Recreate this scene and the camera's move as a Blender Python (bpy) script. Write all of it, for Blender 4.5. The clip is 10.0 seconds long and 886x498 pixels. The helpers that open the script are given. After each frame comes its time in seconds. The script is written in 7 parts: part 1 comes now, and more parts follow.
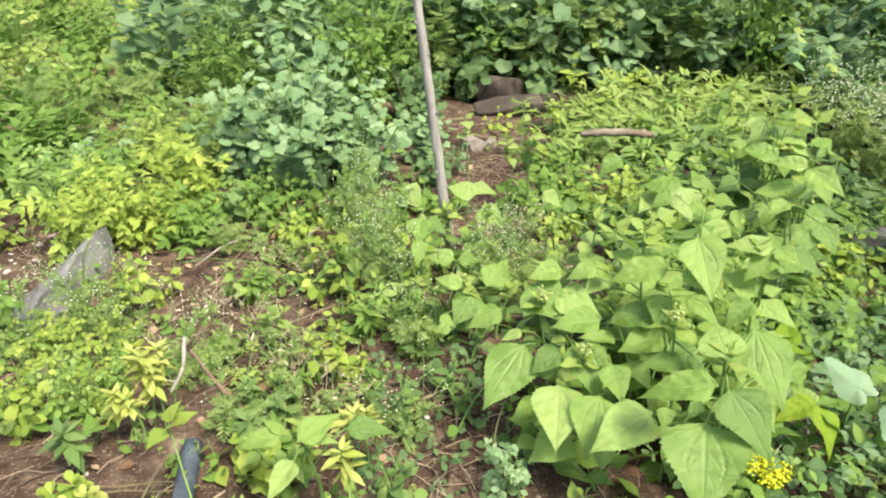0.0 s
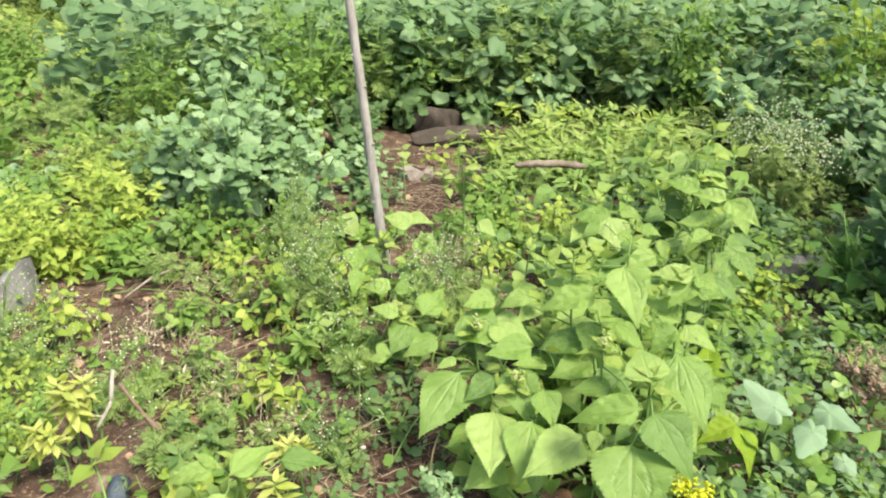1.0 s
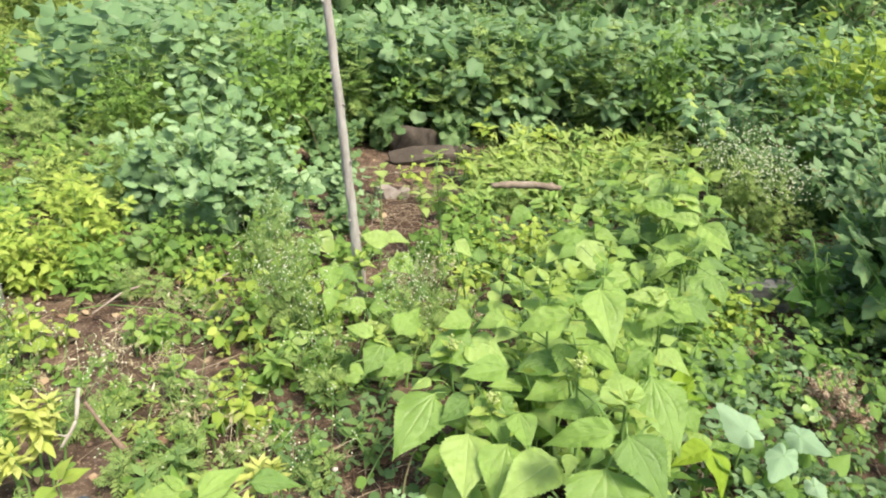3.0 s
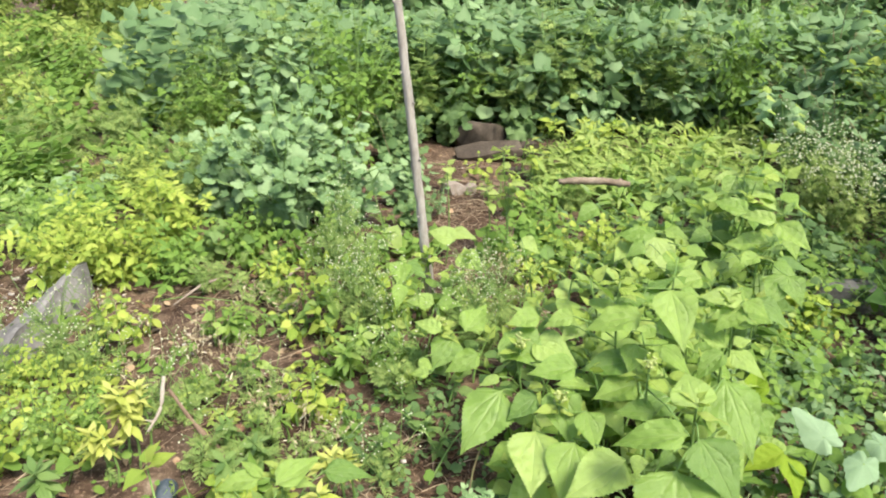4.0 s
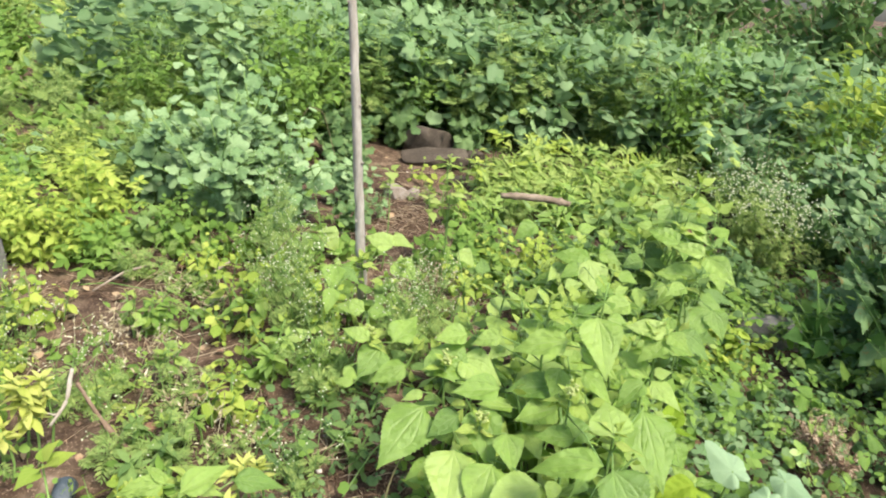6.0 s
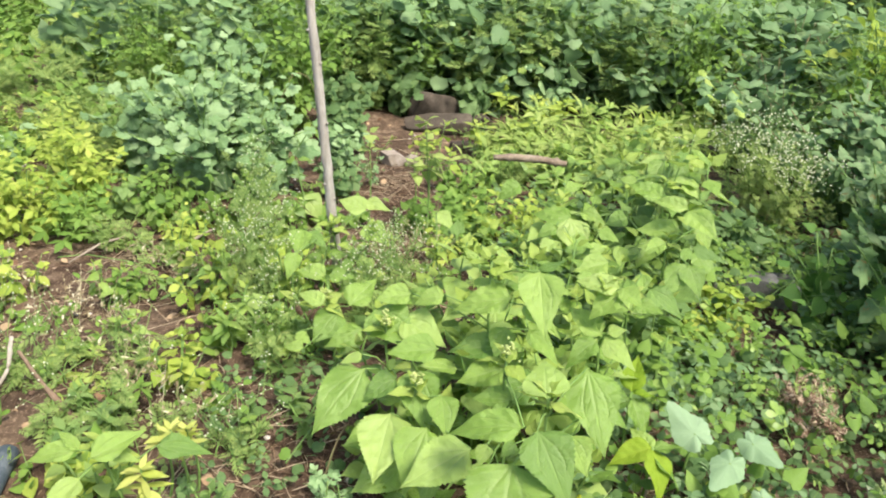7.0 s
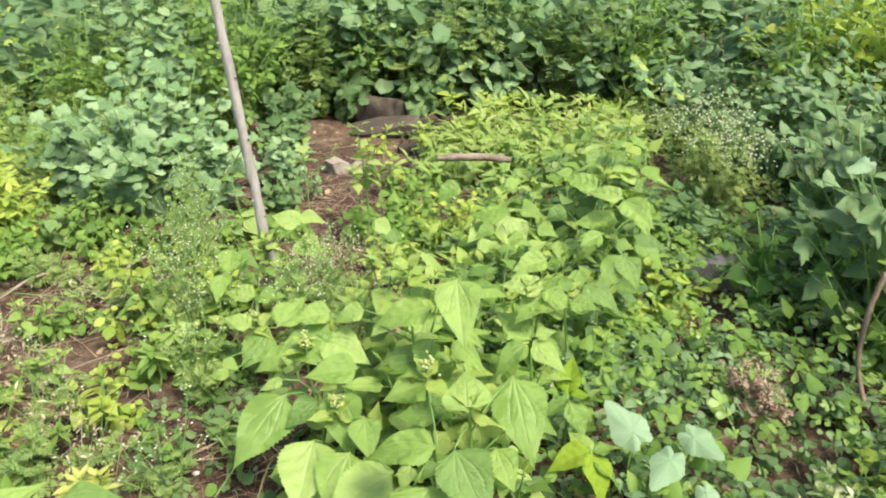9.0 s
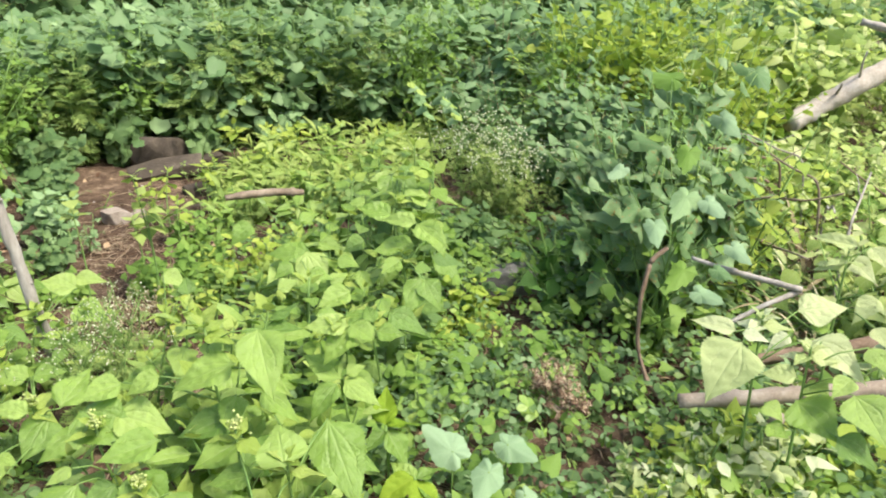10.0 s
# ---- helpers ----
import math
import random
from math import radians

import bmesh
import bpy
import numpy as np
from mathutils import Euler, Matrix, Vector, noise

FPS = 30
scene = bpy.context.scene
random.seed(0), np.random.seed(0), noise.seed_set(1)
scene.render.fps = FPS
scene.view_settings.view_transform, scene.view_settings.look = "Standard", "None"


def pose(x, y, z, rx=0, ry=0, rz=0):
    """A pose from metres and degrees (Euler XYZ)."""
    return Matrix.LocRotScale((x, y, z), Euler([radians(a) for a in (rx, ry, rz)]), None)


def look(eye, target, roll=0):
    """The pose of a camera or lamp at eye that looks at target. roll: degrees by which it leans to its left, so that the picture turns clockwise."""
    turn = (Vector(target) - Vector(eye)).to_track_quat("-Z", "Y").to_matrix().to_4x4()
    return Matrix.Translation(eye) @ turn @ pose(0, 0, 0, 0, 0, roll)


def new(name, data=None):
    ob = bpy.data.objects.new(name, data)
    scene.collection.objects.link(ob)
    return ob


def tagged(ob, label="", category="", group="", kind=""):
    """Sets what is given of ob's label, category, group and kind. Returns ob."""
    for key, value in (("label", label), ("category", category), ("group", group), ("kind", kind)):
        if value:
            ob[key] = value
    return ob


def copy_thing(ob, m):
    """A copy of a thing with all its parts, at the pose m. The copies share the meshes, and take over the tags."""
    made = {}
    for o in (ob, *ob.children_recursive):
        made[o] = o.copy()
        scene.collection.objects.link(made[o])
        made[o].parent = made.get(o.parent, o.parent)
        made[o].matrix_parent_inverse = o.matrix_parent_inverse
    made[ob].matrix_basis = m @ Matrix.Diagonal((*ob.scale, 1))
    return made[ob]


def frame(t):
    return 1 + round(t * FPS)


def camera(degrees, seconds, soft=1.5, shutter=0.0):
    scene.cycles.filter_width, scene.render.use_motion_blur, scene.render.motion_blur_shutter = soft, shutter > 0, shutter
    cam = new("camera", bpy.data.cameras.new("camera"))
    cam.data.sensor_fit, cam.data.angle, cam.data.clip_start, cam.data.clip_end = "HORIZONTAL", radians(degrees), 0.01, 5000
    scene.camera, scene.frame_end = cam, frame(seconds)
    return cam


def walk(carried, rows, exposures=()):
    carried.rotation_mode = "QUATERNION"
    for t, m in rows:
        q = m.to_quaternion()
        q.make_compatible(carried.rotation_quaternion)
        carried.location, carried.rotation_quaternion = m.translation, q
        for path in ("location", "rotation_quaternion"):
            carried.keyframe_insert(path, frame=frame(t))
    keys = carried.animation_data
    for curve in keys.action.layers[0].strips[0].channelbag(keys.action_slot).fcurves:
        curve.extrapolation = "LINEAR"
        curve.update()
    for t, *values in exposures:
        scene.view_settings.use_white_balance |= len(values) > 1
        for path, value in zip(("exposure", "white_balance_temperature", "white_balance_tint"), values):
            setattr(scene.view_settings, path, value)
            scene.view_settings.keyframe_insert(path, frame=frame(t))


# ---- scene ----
cam = camera(63.8, 10.0, soft=2.0)
PATH = [
    (0, (0.148, 0.073, 1.232), (0.074, 1.883, 0.385), -1.6),
    (0.5, (0.152, 0.062, 1.249), (0.146, 1.88, 0.416), -1.3),
    (1, (0.158, 0.049, 1.246), (0.255, 1.889, 0.47), 0.4),
    (1.5, (0.135, 0.049, 1.255), (0.425, 1.872, 0.487), 5.1),
    (2, (0.157, 0.054, 1.265), (0.373, 1.899, 0.524), 2.5),
    (2.2, (0.162, 0.039, 1.244), (0.377, 1.88, 0.493), 1.5),
    (3.3, (0.141, 0.06, 1.252), (0.255, 1.925, 0.536), 2.9),
    (3.5, (0.134, 0.048, 1.266), (0.172, 1.915, 0.552), 2.1),
    (4, (0.139, 0.041, 1.265), (0.129, 1.896, 0.518), 0.5),
    (4.5, (0.139, 0.042, 1.259), (0.149, 1.861, 0.429), 1.0),
    (5, (0.133, 0.028, 1.256), (0.179, 1.876, 0.492), 1.7),
    (5.5, (0.137, 0.051, 1.272), (0.194, 1.881, 0.466), 4.6),
    (6, (0.155, 0.071, 1.285), (0.31, 1.925, 0.55), 7.0),
    (6.2, (0.171, 0.08, 1.254), (0.391, 1.902, 0.459), 8.3),
    (7.3, (0.477, 0.143, 1.227), (0.447, 1.972, 0.417), 2.3),
    (7.5, (0.488, 0.145, 1.222), (0.443, 1.981, 0.431), 1.6),
    (8, (0.474, 0.198, 1.207), (0.416, 1.984, 0.308), 1.9),
    (8.5, (0.478, 0.221, 1.212), (0.27, 1.974, 0.272), 0.4),
    (9, (0.551, 0.201, 1.23), (0.652, 2.027, 0.421), 0.4),
    (9.5, (0.593, 0.183, 1.255), (0.892, 2.014, 0.506), -1.3),
    (10, (0.573, 0.214, 1.257), (1.206, 1.956, 0.507), -0.1),
]
walk(cam, [(t, look(eye, target, roll)) for t, eye, target, roll in PATH], [(0, 1.09), (10, 1.09)])

# ---- light: bright thin cloud, sun high behind the right shoulder ----
world = bpy.data.worlds.new("world")
scene.world = world
world.use_nodes = True
wn = world.node_tree
sky = wn.nodes.new("ShaderNodeTexSky")
sky.sky_type, sky.sun_disc = "NISHITA", False
sky.sun_elevation, sky.sun_rotation = radians(58), radians(140)
sky.air_density, sky.dust_density = 1.0, 3.0
wn.nodes["Background"].inputs["Strength"].default_value = 0.132
wn.links.new(sky.outputs["Color"], wn.nodes["Background"].inputs["Color"])
sun = new("sun", bpy.data.lights.new("sun", "SUN"))
sun.data.energy, sun.data.angle, sun.data.color = 2.7, radians(16), (1.0, 0.94, 0.83)
sun.matrix_world = look((0, 0, 10), Vector((-0.34, 0.40, 9.15)))

rng = np.random.default_rng(11)


# ---- materials ----
def node(nt, kind, x=0, **props):
    n = nt.nodes.new(kind)
    for key, value in props.items():
        n.inputs[key].default_value = value
    return n


def maths(nt, op, a, b=None, c=None):
    n = nt.nodes.new("ShaderNodeMath")
    n.operation = op
    for i, v in enumerate((a, b, c)):
        if v is None:
            continue
        if isinstance(v, (int, float)):
            n.inputs[i].default_value = v
        else:
            nt.links.new(v, n.inputs[i])
    return n.outputs[0]


def blend(nt, fac, a, b, mode="MIX"):
    n = nt.nodes.new("ShaderNodeMix")
    n.data_type, n.blend_type = "RGBA", mode
    for sock, v in ((n.inputs[0], fac), (n.inputs[6], a), (n.inputs[7], b)):
        if isinstance(v, (int, float)):
            sock.default_value = v
        elif isinstance(v, tuple):
            sock.default_value = (*v, 1)
        else:
            nt.links.new(v, sock)
    return n.outputs[2]


def ramp(nt, fac, stops):
    n = nt.nodes.new("ShaderNodeValToRGB")
    while len(n.color_ramp.elements) < len(stops):
        n.color_ramp.elements.new(0.5)
    for e, (p, col) in zip(n.color_ramp.elements, stops):
        e.position, e.color = p, (*col, 1)
    nt.links.new(fac, n.inputs[0])
    return n.outputs[0]


def base_material(name):
    m = bpy.data.materials.new(name)
    m.use_nodes = True
    return m, m.node_tree, m.node_tree.nodes["Principled BSDF"], m.node_tree.nodes["Material Output"]


def leaf_material(name, colours, vein=(0.45, 0.55, 0.25), veins="pinnate", count=5.0, vein_mix=0.22, rough=0.55, through_light=0.4, spots=0.0, three=False):
    """A leaf: three tones drawn by lot, blotches, veins raised over the blade, light passing through it."""
    m, nt, bsdf, out = base_material(name)
    geo, info = nt.nodes.new("ShaderNodeNewGeometry"), nt.nodes.new("ShaderNodeObjectInfo")
    lot = maths(nt, "FRACT", maths(nt, "ADD", geo.outputs["Random Per Island"], info.outputs["Random"]))
    col = ramp(nt, lot, [(0.0, colours[0]), (0.5, colours[1]), (1.0, colours[2])])
    coord = nt.nodes.new("ShaderNodeTexCoord")
    big = node(nt, "ShaderNodeTexNoise", Scale=9.0, Detail=2.0)
    fine = node(nt, "ShaderNodeTexNoise", Scale=160.0, Detail=3.0)
    for n in (big, fine):
        nt.links.new(coord.outputs["Object"], n.inputs["Vector"])
    col = blend(nt, maths(nt, "MULTIPLY", big.outputs[0], 0.32), col, tuple(c * 0.55 for c in colours[0]))
    col = blend(nt, maths(nt, "MULTIPLY", fine.outputs[0], 0.35), col, tuple(min(1, c * 1.25) for c in colours[2]))
    uv = nt.nodes.new("ShaderNodeUVMap")
    sep = nt.nodes.new("ShaderNodeSeparateXYZ")
    nt.links.new(uv.outputs[0], sep.inputs[0])
    side = maths(nt, "ABSOLUTE", sep.outputs[0])
    along = sep.outputs[1]
    if veins == "pinnate":
        wave = maths(nt, "SUBTRACT", maths(nt, "MULTIPLY", along, count), maths(nt, "MULTIPLY", side, 2.3))
        lateral = maths(nt, "ABSOLUTE", maths(nt, "SUBTRACT", maths(nt, "FRACT", wave), 0.5))
        lat = maths(nt, "SMOOTH_MIN", maths(nt, "MULTIPLY", lateral, 7.0), 1.0, 0.2)
        mid = maths(nt, "MINIMUM", maths(nt, "MULTIPLY", side, 11.0), 1.0)
        if three:
            arch = maths(nt, "ABSOLUTE", maths(nt, "SUBTRACT", side, maths(nt, "MULTIPLY", maths(nt, "MINIMUM", along, 0.5), 1.1)))
            past = maths(nt, "MULTIPLY", maths(nt, "MAXIMUM", maths(nt, "SUBTRACT", along, 0.55), 0.0), 6.0)
            mid = maths(nt, "MINIMUM", mid, maths(nt, "MINIMUM", maths(nt, "ADD", maths(nt, "MULTIPLY", arch, 11.0), past), 1.0))
            lat = maths(nt, "ADD", maths(nt, "MULTIPLY", lat, 0.4), 0.6)
    else:
        angle = maths(nt, "ARCTAN2", sep.outputs[0], along)
        lateral = maths(nt, "ABSOLUTE", maths(nt, "SUBTRACT", maths(nt, "FRACT", maths(nt, "ADD", maths(nt, "MULTIPLY", angle, 1.15), 0.5)), 0.5))
        lat = maths(nt, "SMOOTH_MIN", maths(nt, "MULTIPLY", lateral, 9.0), 1.0, 0.2)
        mid = lat
    height = maths(nt, "MINIMUM", lat, mid)
    mask = maths(nt, "MULTIPLY", maths(nt, "SUBTRACT", 1.0, height), vein_mix)
    col = blend(nt, mask, col, vein)
    if spots:
        sp = node(nt, "ShaderNodeTexNoise", Scale=55.0, Detail=4.0)
        nt.links.new(coord.outputs["Object"], sp.inputs["Vector"])
        col = blend(nt, maths(nt, "MULTIPLY", maths(nt, "GREATER_THAN", sp.outputs[0], 0.64), spots), col, (0.30, 0.22, 0.08))
    nt.links.new(col, bsdf.inputs["Base Color"])
    bsdf.inputs["Roughness"].default_value = rough
    bsdf.inputs["Specular IOR Level"].default_value = 0.65 if three else 0.2
    bump = node(nt, "ShaderNodeBump", Strength=0.5 if three else (0.4 if veins == "pinnate" else 0.15), Distance=0.004)
    nt.links.new(maths(nt, "ADD", height, maths(nt, "MULTIPLY", fine.outputs[0], 0.5)), bump.inputs["Height"])
    nt.links.new(bump.outputs[0], bsdf.inputs["Normal"])
    tr = nt.nodes.new("ShaderNodeBsdfTranslucent")
    warm = blend(nt, 0.5, col, (0.42, 0.55, 0.06), "MULTIPLY")
    nt.links.new(blend(nt, 0.5, col, warm), tr.inputs["Color"])
    mix = nt.nodes.new("ShaderNodeMixShader")
    mix.inputs[0].default_value = through_light
    nt.links.new(bsdf.outputs[0], mix.inputs[1])
    nt.links.new(tr.outputs[0], mix.inputs[2])
    nt.links.new(mix.outputs[0], out.inputs["Surface"])
    return m


def rough_material(name, stops, scale=8.0, fine_scale=60.0, rough=0.9, relief=0.02, stretch=(1, 1, 1), lot=0.0):
    """Stone, bark and dry things: noise at two scales, with relief."""
    m, nt, bsdf, out = base_material(name)
    coord, mp = nt.nodes.new("ShaderNodeTexCoord"), nt.nodes.new("ShaderNodeMapping")
    mp.inputs["Scale"].default_value = stretch
    nt.links.new(coord.outputs["Object"], mp.inputs[0])
    a = node(nt, "ShaderNodeTexNoise", Scale=scale, Detail=5.0, Roughness=0.6)
    b = node(nt, "ShaderNodeTexNoise", Scale=fine_scale, Detail=4.0, Roughness=0.7)
    for n in (a, b):
        nt.links.new(mp.outputs[0], n.inputs["Vector"])
    both = maths(nt, "ADD", maths(nt, "MULTIPLY", a.outputs[0], 0.62), maths(nt, "MULTIPLY", b.outputs[0], 0.38))
    if lot:
        geo = nt.nodes.new("ShaderNodeNewGeometry")
        both = maths(nt, "ADD", both, maths(nt, "MULTIPLY", maths(nt, "SUBTRACT", geo.outputs["Random Per Island"], 0.5), lot))
    k = len(stops) - 1
    col = ramp(nt, both, [(0.32 + 0.36 * i / k, s) for i, s in enumerate(stops)])
    nt.links.new(col, bsdf.inputs["Base Color"])
    bsdf.inputs["Roughness"].default_value = rough
    bsdf.inputs["Specular IOR Level"].default_value = 0.25
    bump = node(nt, "ShaderNodeBump", Strength=0.7, Distance=relief)
    nt.links.new(both, bump.inputs["Height"])
    nt.links.new(bump.outputs[0], bsdf.inputs["Normal"])
    return m


M = {}
M["lime"] = leaf_material("lime_leaf", [(0.095, 0.225, 0.025), (0.25, 0.412, 0.052), (0.44, 0.585, 0.15)], (0.42, 0.53, 0.20), count=5.0, vein_mix=0.2, rough=0.36, three=True)
M["green"] = leaf_material("green_leaf", [(0.10, 0.21, 0.045), (0.18, 0.31, 0.06), (0.28, 0.41, 0.11)], (0.3, 0.42, 0.15), count=5.0, three=True)
M["mallow"] = leaf_material("mallow_leaf", [(0.075, 0.165, 0.05), (0.165, 0.29, 0.10), (0.34, 0.47, 0.225)], (0.35, 0.45, 0.28), veins="palmate", rough=0.6, through_light=0.25)
M["palmate"] = leaf_material("palmate_leaf", [(0.225, 0.345, 0.175), (0.255, 0.375, 0.20), (0.285, 0.405, 0.225)], (0.42, 0.54, 0.36), veins="palmate", vein_mix=0.12, rough=0.6, through_light=0.25)
M["dark"] = leaf_material("dark_leaf", [(0.066, 0.146, 0.044), (0.122, 0.218, 0.072), (0.22, 0.33, 0.12)], (0.2, 0.3, 0.12), veins="palmate", vein_mix=0.15)
M["mixed"] = leaf_material("mixed_leaf", [(0.115, 0.225, 0.08), (0.18, 0.305, 0.125), (0.29, 0.41, 0.195)], (0.25, 0.35, 0.16), veins="palmate", vein_mix=0.2)
M["holed"] = leaf_material("eaten_leaf", [(0.08, 0.175, 0.05), (0.145, 0.26, 0.085), (0.31, 0.43, 0.21)], (0.32, 0.42, 0.24), veins="palmate", spots=0.8, vein_mix=0.12)
M["yellow"] = leaf_material("yellow_leaf", [(0.55, 0.58, 0.12), (0.66, 0.67, 0.23), (0.47, 0.55, 0.09)], (0.6, 0.6, 0.25), count=6.0)
M["lemon"] = leaf_material("lemon_leaf", [(0.17, 0.31, 0.035), (0.35, 0.475, 0.065), (0.54, 0.61, 0.13)], (0.5, 0.52, 0.15), count=5.0, vein_mix=0.2)
M["pale_lemon"] = leaf_material("pale_lemon_leaf", [(0.23, 0.35, 0.07), (0.33, 0.45, 0.105), (0.46, 0.55, 0.17)], (0.5, 0.55, 0.2), count=5.0, vein_mix=0.2)
M["olive"] = leaf_material("olive_leaf", [(0.18, 0.33, 0.02), (0.25, 0.39, 0.03), (0.34, 0.45, 0.045)], (0.4, 0.45, 0.06), count=5.0, vein_mix=0.2)
M["small"] = leaf_material("small_leaf", [(0.12, 0.24, 0.04), (0.18, 0.32, 0.055), (0.27, 0.40, 0.08)], (0.3, 0.4, 0.15), veins="palmate", vein_mix=0.15)
M["feather"] = leaf_material("feather_leaf", [(0.16, 0.28, 0.07), (0.25, 0.365, 0.10), (0.37, 0.46, 0.14)], (0.3, 0.4, 0.2), vein_mix=0.1, rough=0.65)
M["pale_feather"] = leaf_material("pale_feather_leaf", [(0.26, 0.37, 0.10), (0.34, 0.45, 0.13), (0.44, 0.53, 0.18)], (0.4, 0.5, 0.2), vein_mix=0.1, rough=0.65)
M["meadow"] = leaf_material("meadow_leaf", [(0.17, 0.29, 0.05), (0.31, 0.42, 0.08), (0.47, 0.54, 0.14)], (0.4, 0.5, 0.2), count=5.0, vein_mix=0.15)
# paler than the leaves themselves: full sun on right-hand weeds is painted in
M["sunlit"] = leaf_material("sun_painted_leaf", [(0.36, 0.49, 0.10), (0.60, 0.68, 0.26), (0.78, 0.82, 0.56)], (0.55, 0.62, 0.3), count=5.0, through_light=0.45, three=True)
# deep green to near white by lot: sun highlights and dark gaps painted in
M["dappled"] = leaf_material("painted_dapple_leaf", [(0.15, 0.30, 0.035), (0.42, 0.55, 0.09), (0.76, 0.80, 0.40)], (0.55, 0.62, 0.3), count=5.0, through_light=0.45)
M["bud"] = rough_material("pale_bud", [(0.28, 0.35, 0.10), (0.38, 0.44, 0.15), (0.48, 0.51, 0.22)], 60, 200, 0.7, 0.002)
M["deep"] = leaf_material("deep_green_leaf", [(0.07, 0.17, 0.035), (0.10, 0.22, 0.045), (0.15, 0.28, 0.06)], (0.2, 0.3, 0.1), count=5.0, vein_mix=0.15)
M["tip"] = leaf_material("young_leaf", [(0.27, 0.40, 0.05), (0.35, 0.48, 0.07), (0.43, 0.54, 0.12)], (0.5, 0.55, 0.25), count=5.0, vein_mix=0.15, three=True)
M["dark_wood"] = rough_material("brown_wood", [(0.11, 0.07, 0.045), (0.20, 0.135, 0.09), (0.31, 0.23, 0.16)], 9, 80, 0.85, 0.006)
M["stem"] = rough_material("green_stem", [(0.10, 0.20, 0.05), (0.17, 0.28, 0.07), (0.24, 0.33, 0.10)], 30, 200, 0.6, 0.002)
M["redstem"] = rough_material("brown_stem", [(0.12, 0.09, 0.05), (0.20, 0.16, 0.08), (0.22, 0.24, 0.09)], 30, 200, 0.7, 0.002)
M["bark"] = rough_material("grey_bark", [(0.20, 0.175, 0.14), (0.33, 0.30, 0.255), (0.47, 0.435, 0.38)], 14, 90, 0.85, 0.006, (1, 1, 0.3))
M["weathered"] = rough_material("weathered_wood", [(0.13, 0.095, 0.065), (0.22, 0.17, 0.12), (0.35, 0.285, 0.21)], 9, 80, 0.85, 0.006)
M["wood"] = rough_material("dead_wood", [(0.22, 0.15, 0.10), (0.36, 0.27, 0.19), (0.48, 0.39, 0.29)], 9, 80, 0.85, 0.006)
M["pale_wood"] = rough_material("bleached_wood", [(0.17, 0.13, 0.09), (0.28, 0.225, 0.17), (0.43, 0.37, 0.30)], 9, 80, 0.8, 0.006)
M["bleached"] = rough_material("bleached_log", [(0.26, 0.22, 0.17), (0.42, 0.37, 0.30), (0.58, 0.53, 0.46)], 9, 80, 0.8, 0.006)
M["grey_stone"] = rough_material("grey_stone", [(0.085, 0.076, 0.065), (0.155, 0.143, 0.128), (0.25, 0.235, 0.215)], 7, 70, 0.9, 0.012)
M["light_stone"] = rough_material("light_grey_stone", [(0.13, 0.12, 0.105), (0.22, 0.207, 0.188), (0.33, 0.315, 0.29)], 7, 70, 0.9, 0.012)
M["brown_stone"] = rough_material("brown_stone", [(0.042, 0.033, 0.025), (0.078, 0.062, 0.046), (0.14, 0.115, 0.085)], 7, 60, 0.92, 0.015)
M["pale_stone"] = rough_material("pale_stone", [(0.19, 0.15, 0.12), (0.30, 0.25, 0.20), (0.42, 0.37, 0.32)], 10, 70, 0.9, 0.01)
M["pebble"] = rough_material("pebble_stone", [(0.20, 0.13, 0.09), (0.36, 0.27, 0.20), (0.58, 0.53, 0.47)], 10, 70, 0.9, 0.004, lot=0.5)
M["straw"] = rough_material("dry_straw", [(0.10, 0.06, 0.036), (0.21, 0.135, 0.082), (0.42, 0.33, 0.22)], 20, 120, 0.85, 0.002, lot=0.6)
M["pale_straw"] = rough_material("pale_straw", [(0.24, 0.19, 0.10), (0.38, 0.33, 0.19), (0.54, 0.49, 0.33)], 20, 120, 0.85, 0.002, lot=0.5)
M["litter"] = rough_material("dead_leaf", [(0.13, 0.07, 0.04), (0.24, 0.14, 0.08), (0.38, 0.27, 0.16)], 20, 120, 0.85, 0.004, lot=0.6)
M["flower"] = rough_material("white_floret", [(0.50, 0.52, 0.32), (0.62, 0.63, 0.43), (0.70, 0.70, 0.54)], 40, 200, 0.8, 0.002)
M["gold"] = rough_material("yellow_floret", [(0.44, 0.47, 0.02), (0.57, 0.58, 0.03), (0.64, 0.66, 0.06)], 40, 200, 0.7, 0.002)
M["pipe"] = rough_material("dusty_plastic", [(0.037, 0.048, 0.06), (0.062, 0.08, 0.095), (0.15, 0.165, 0.17)], 10, 120, 0.5, 0.001)


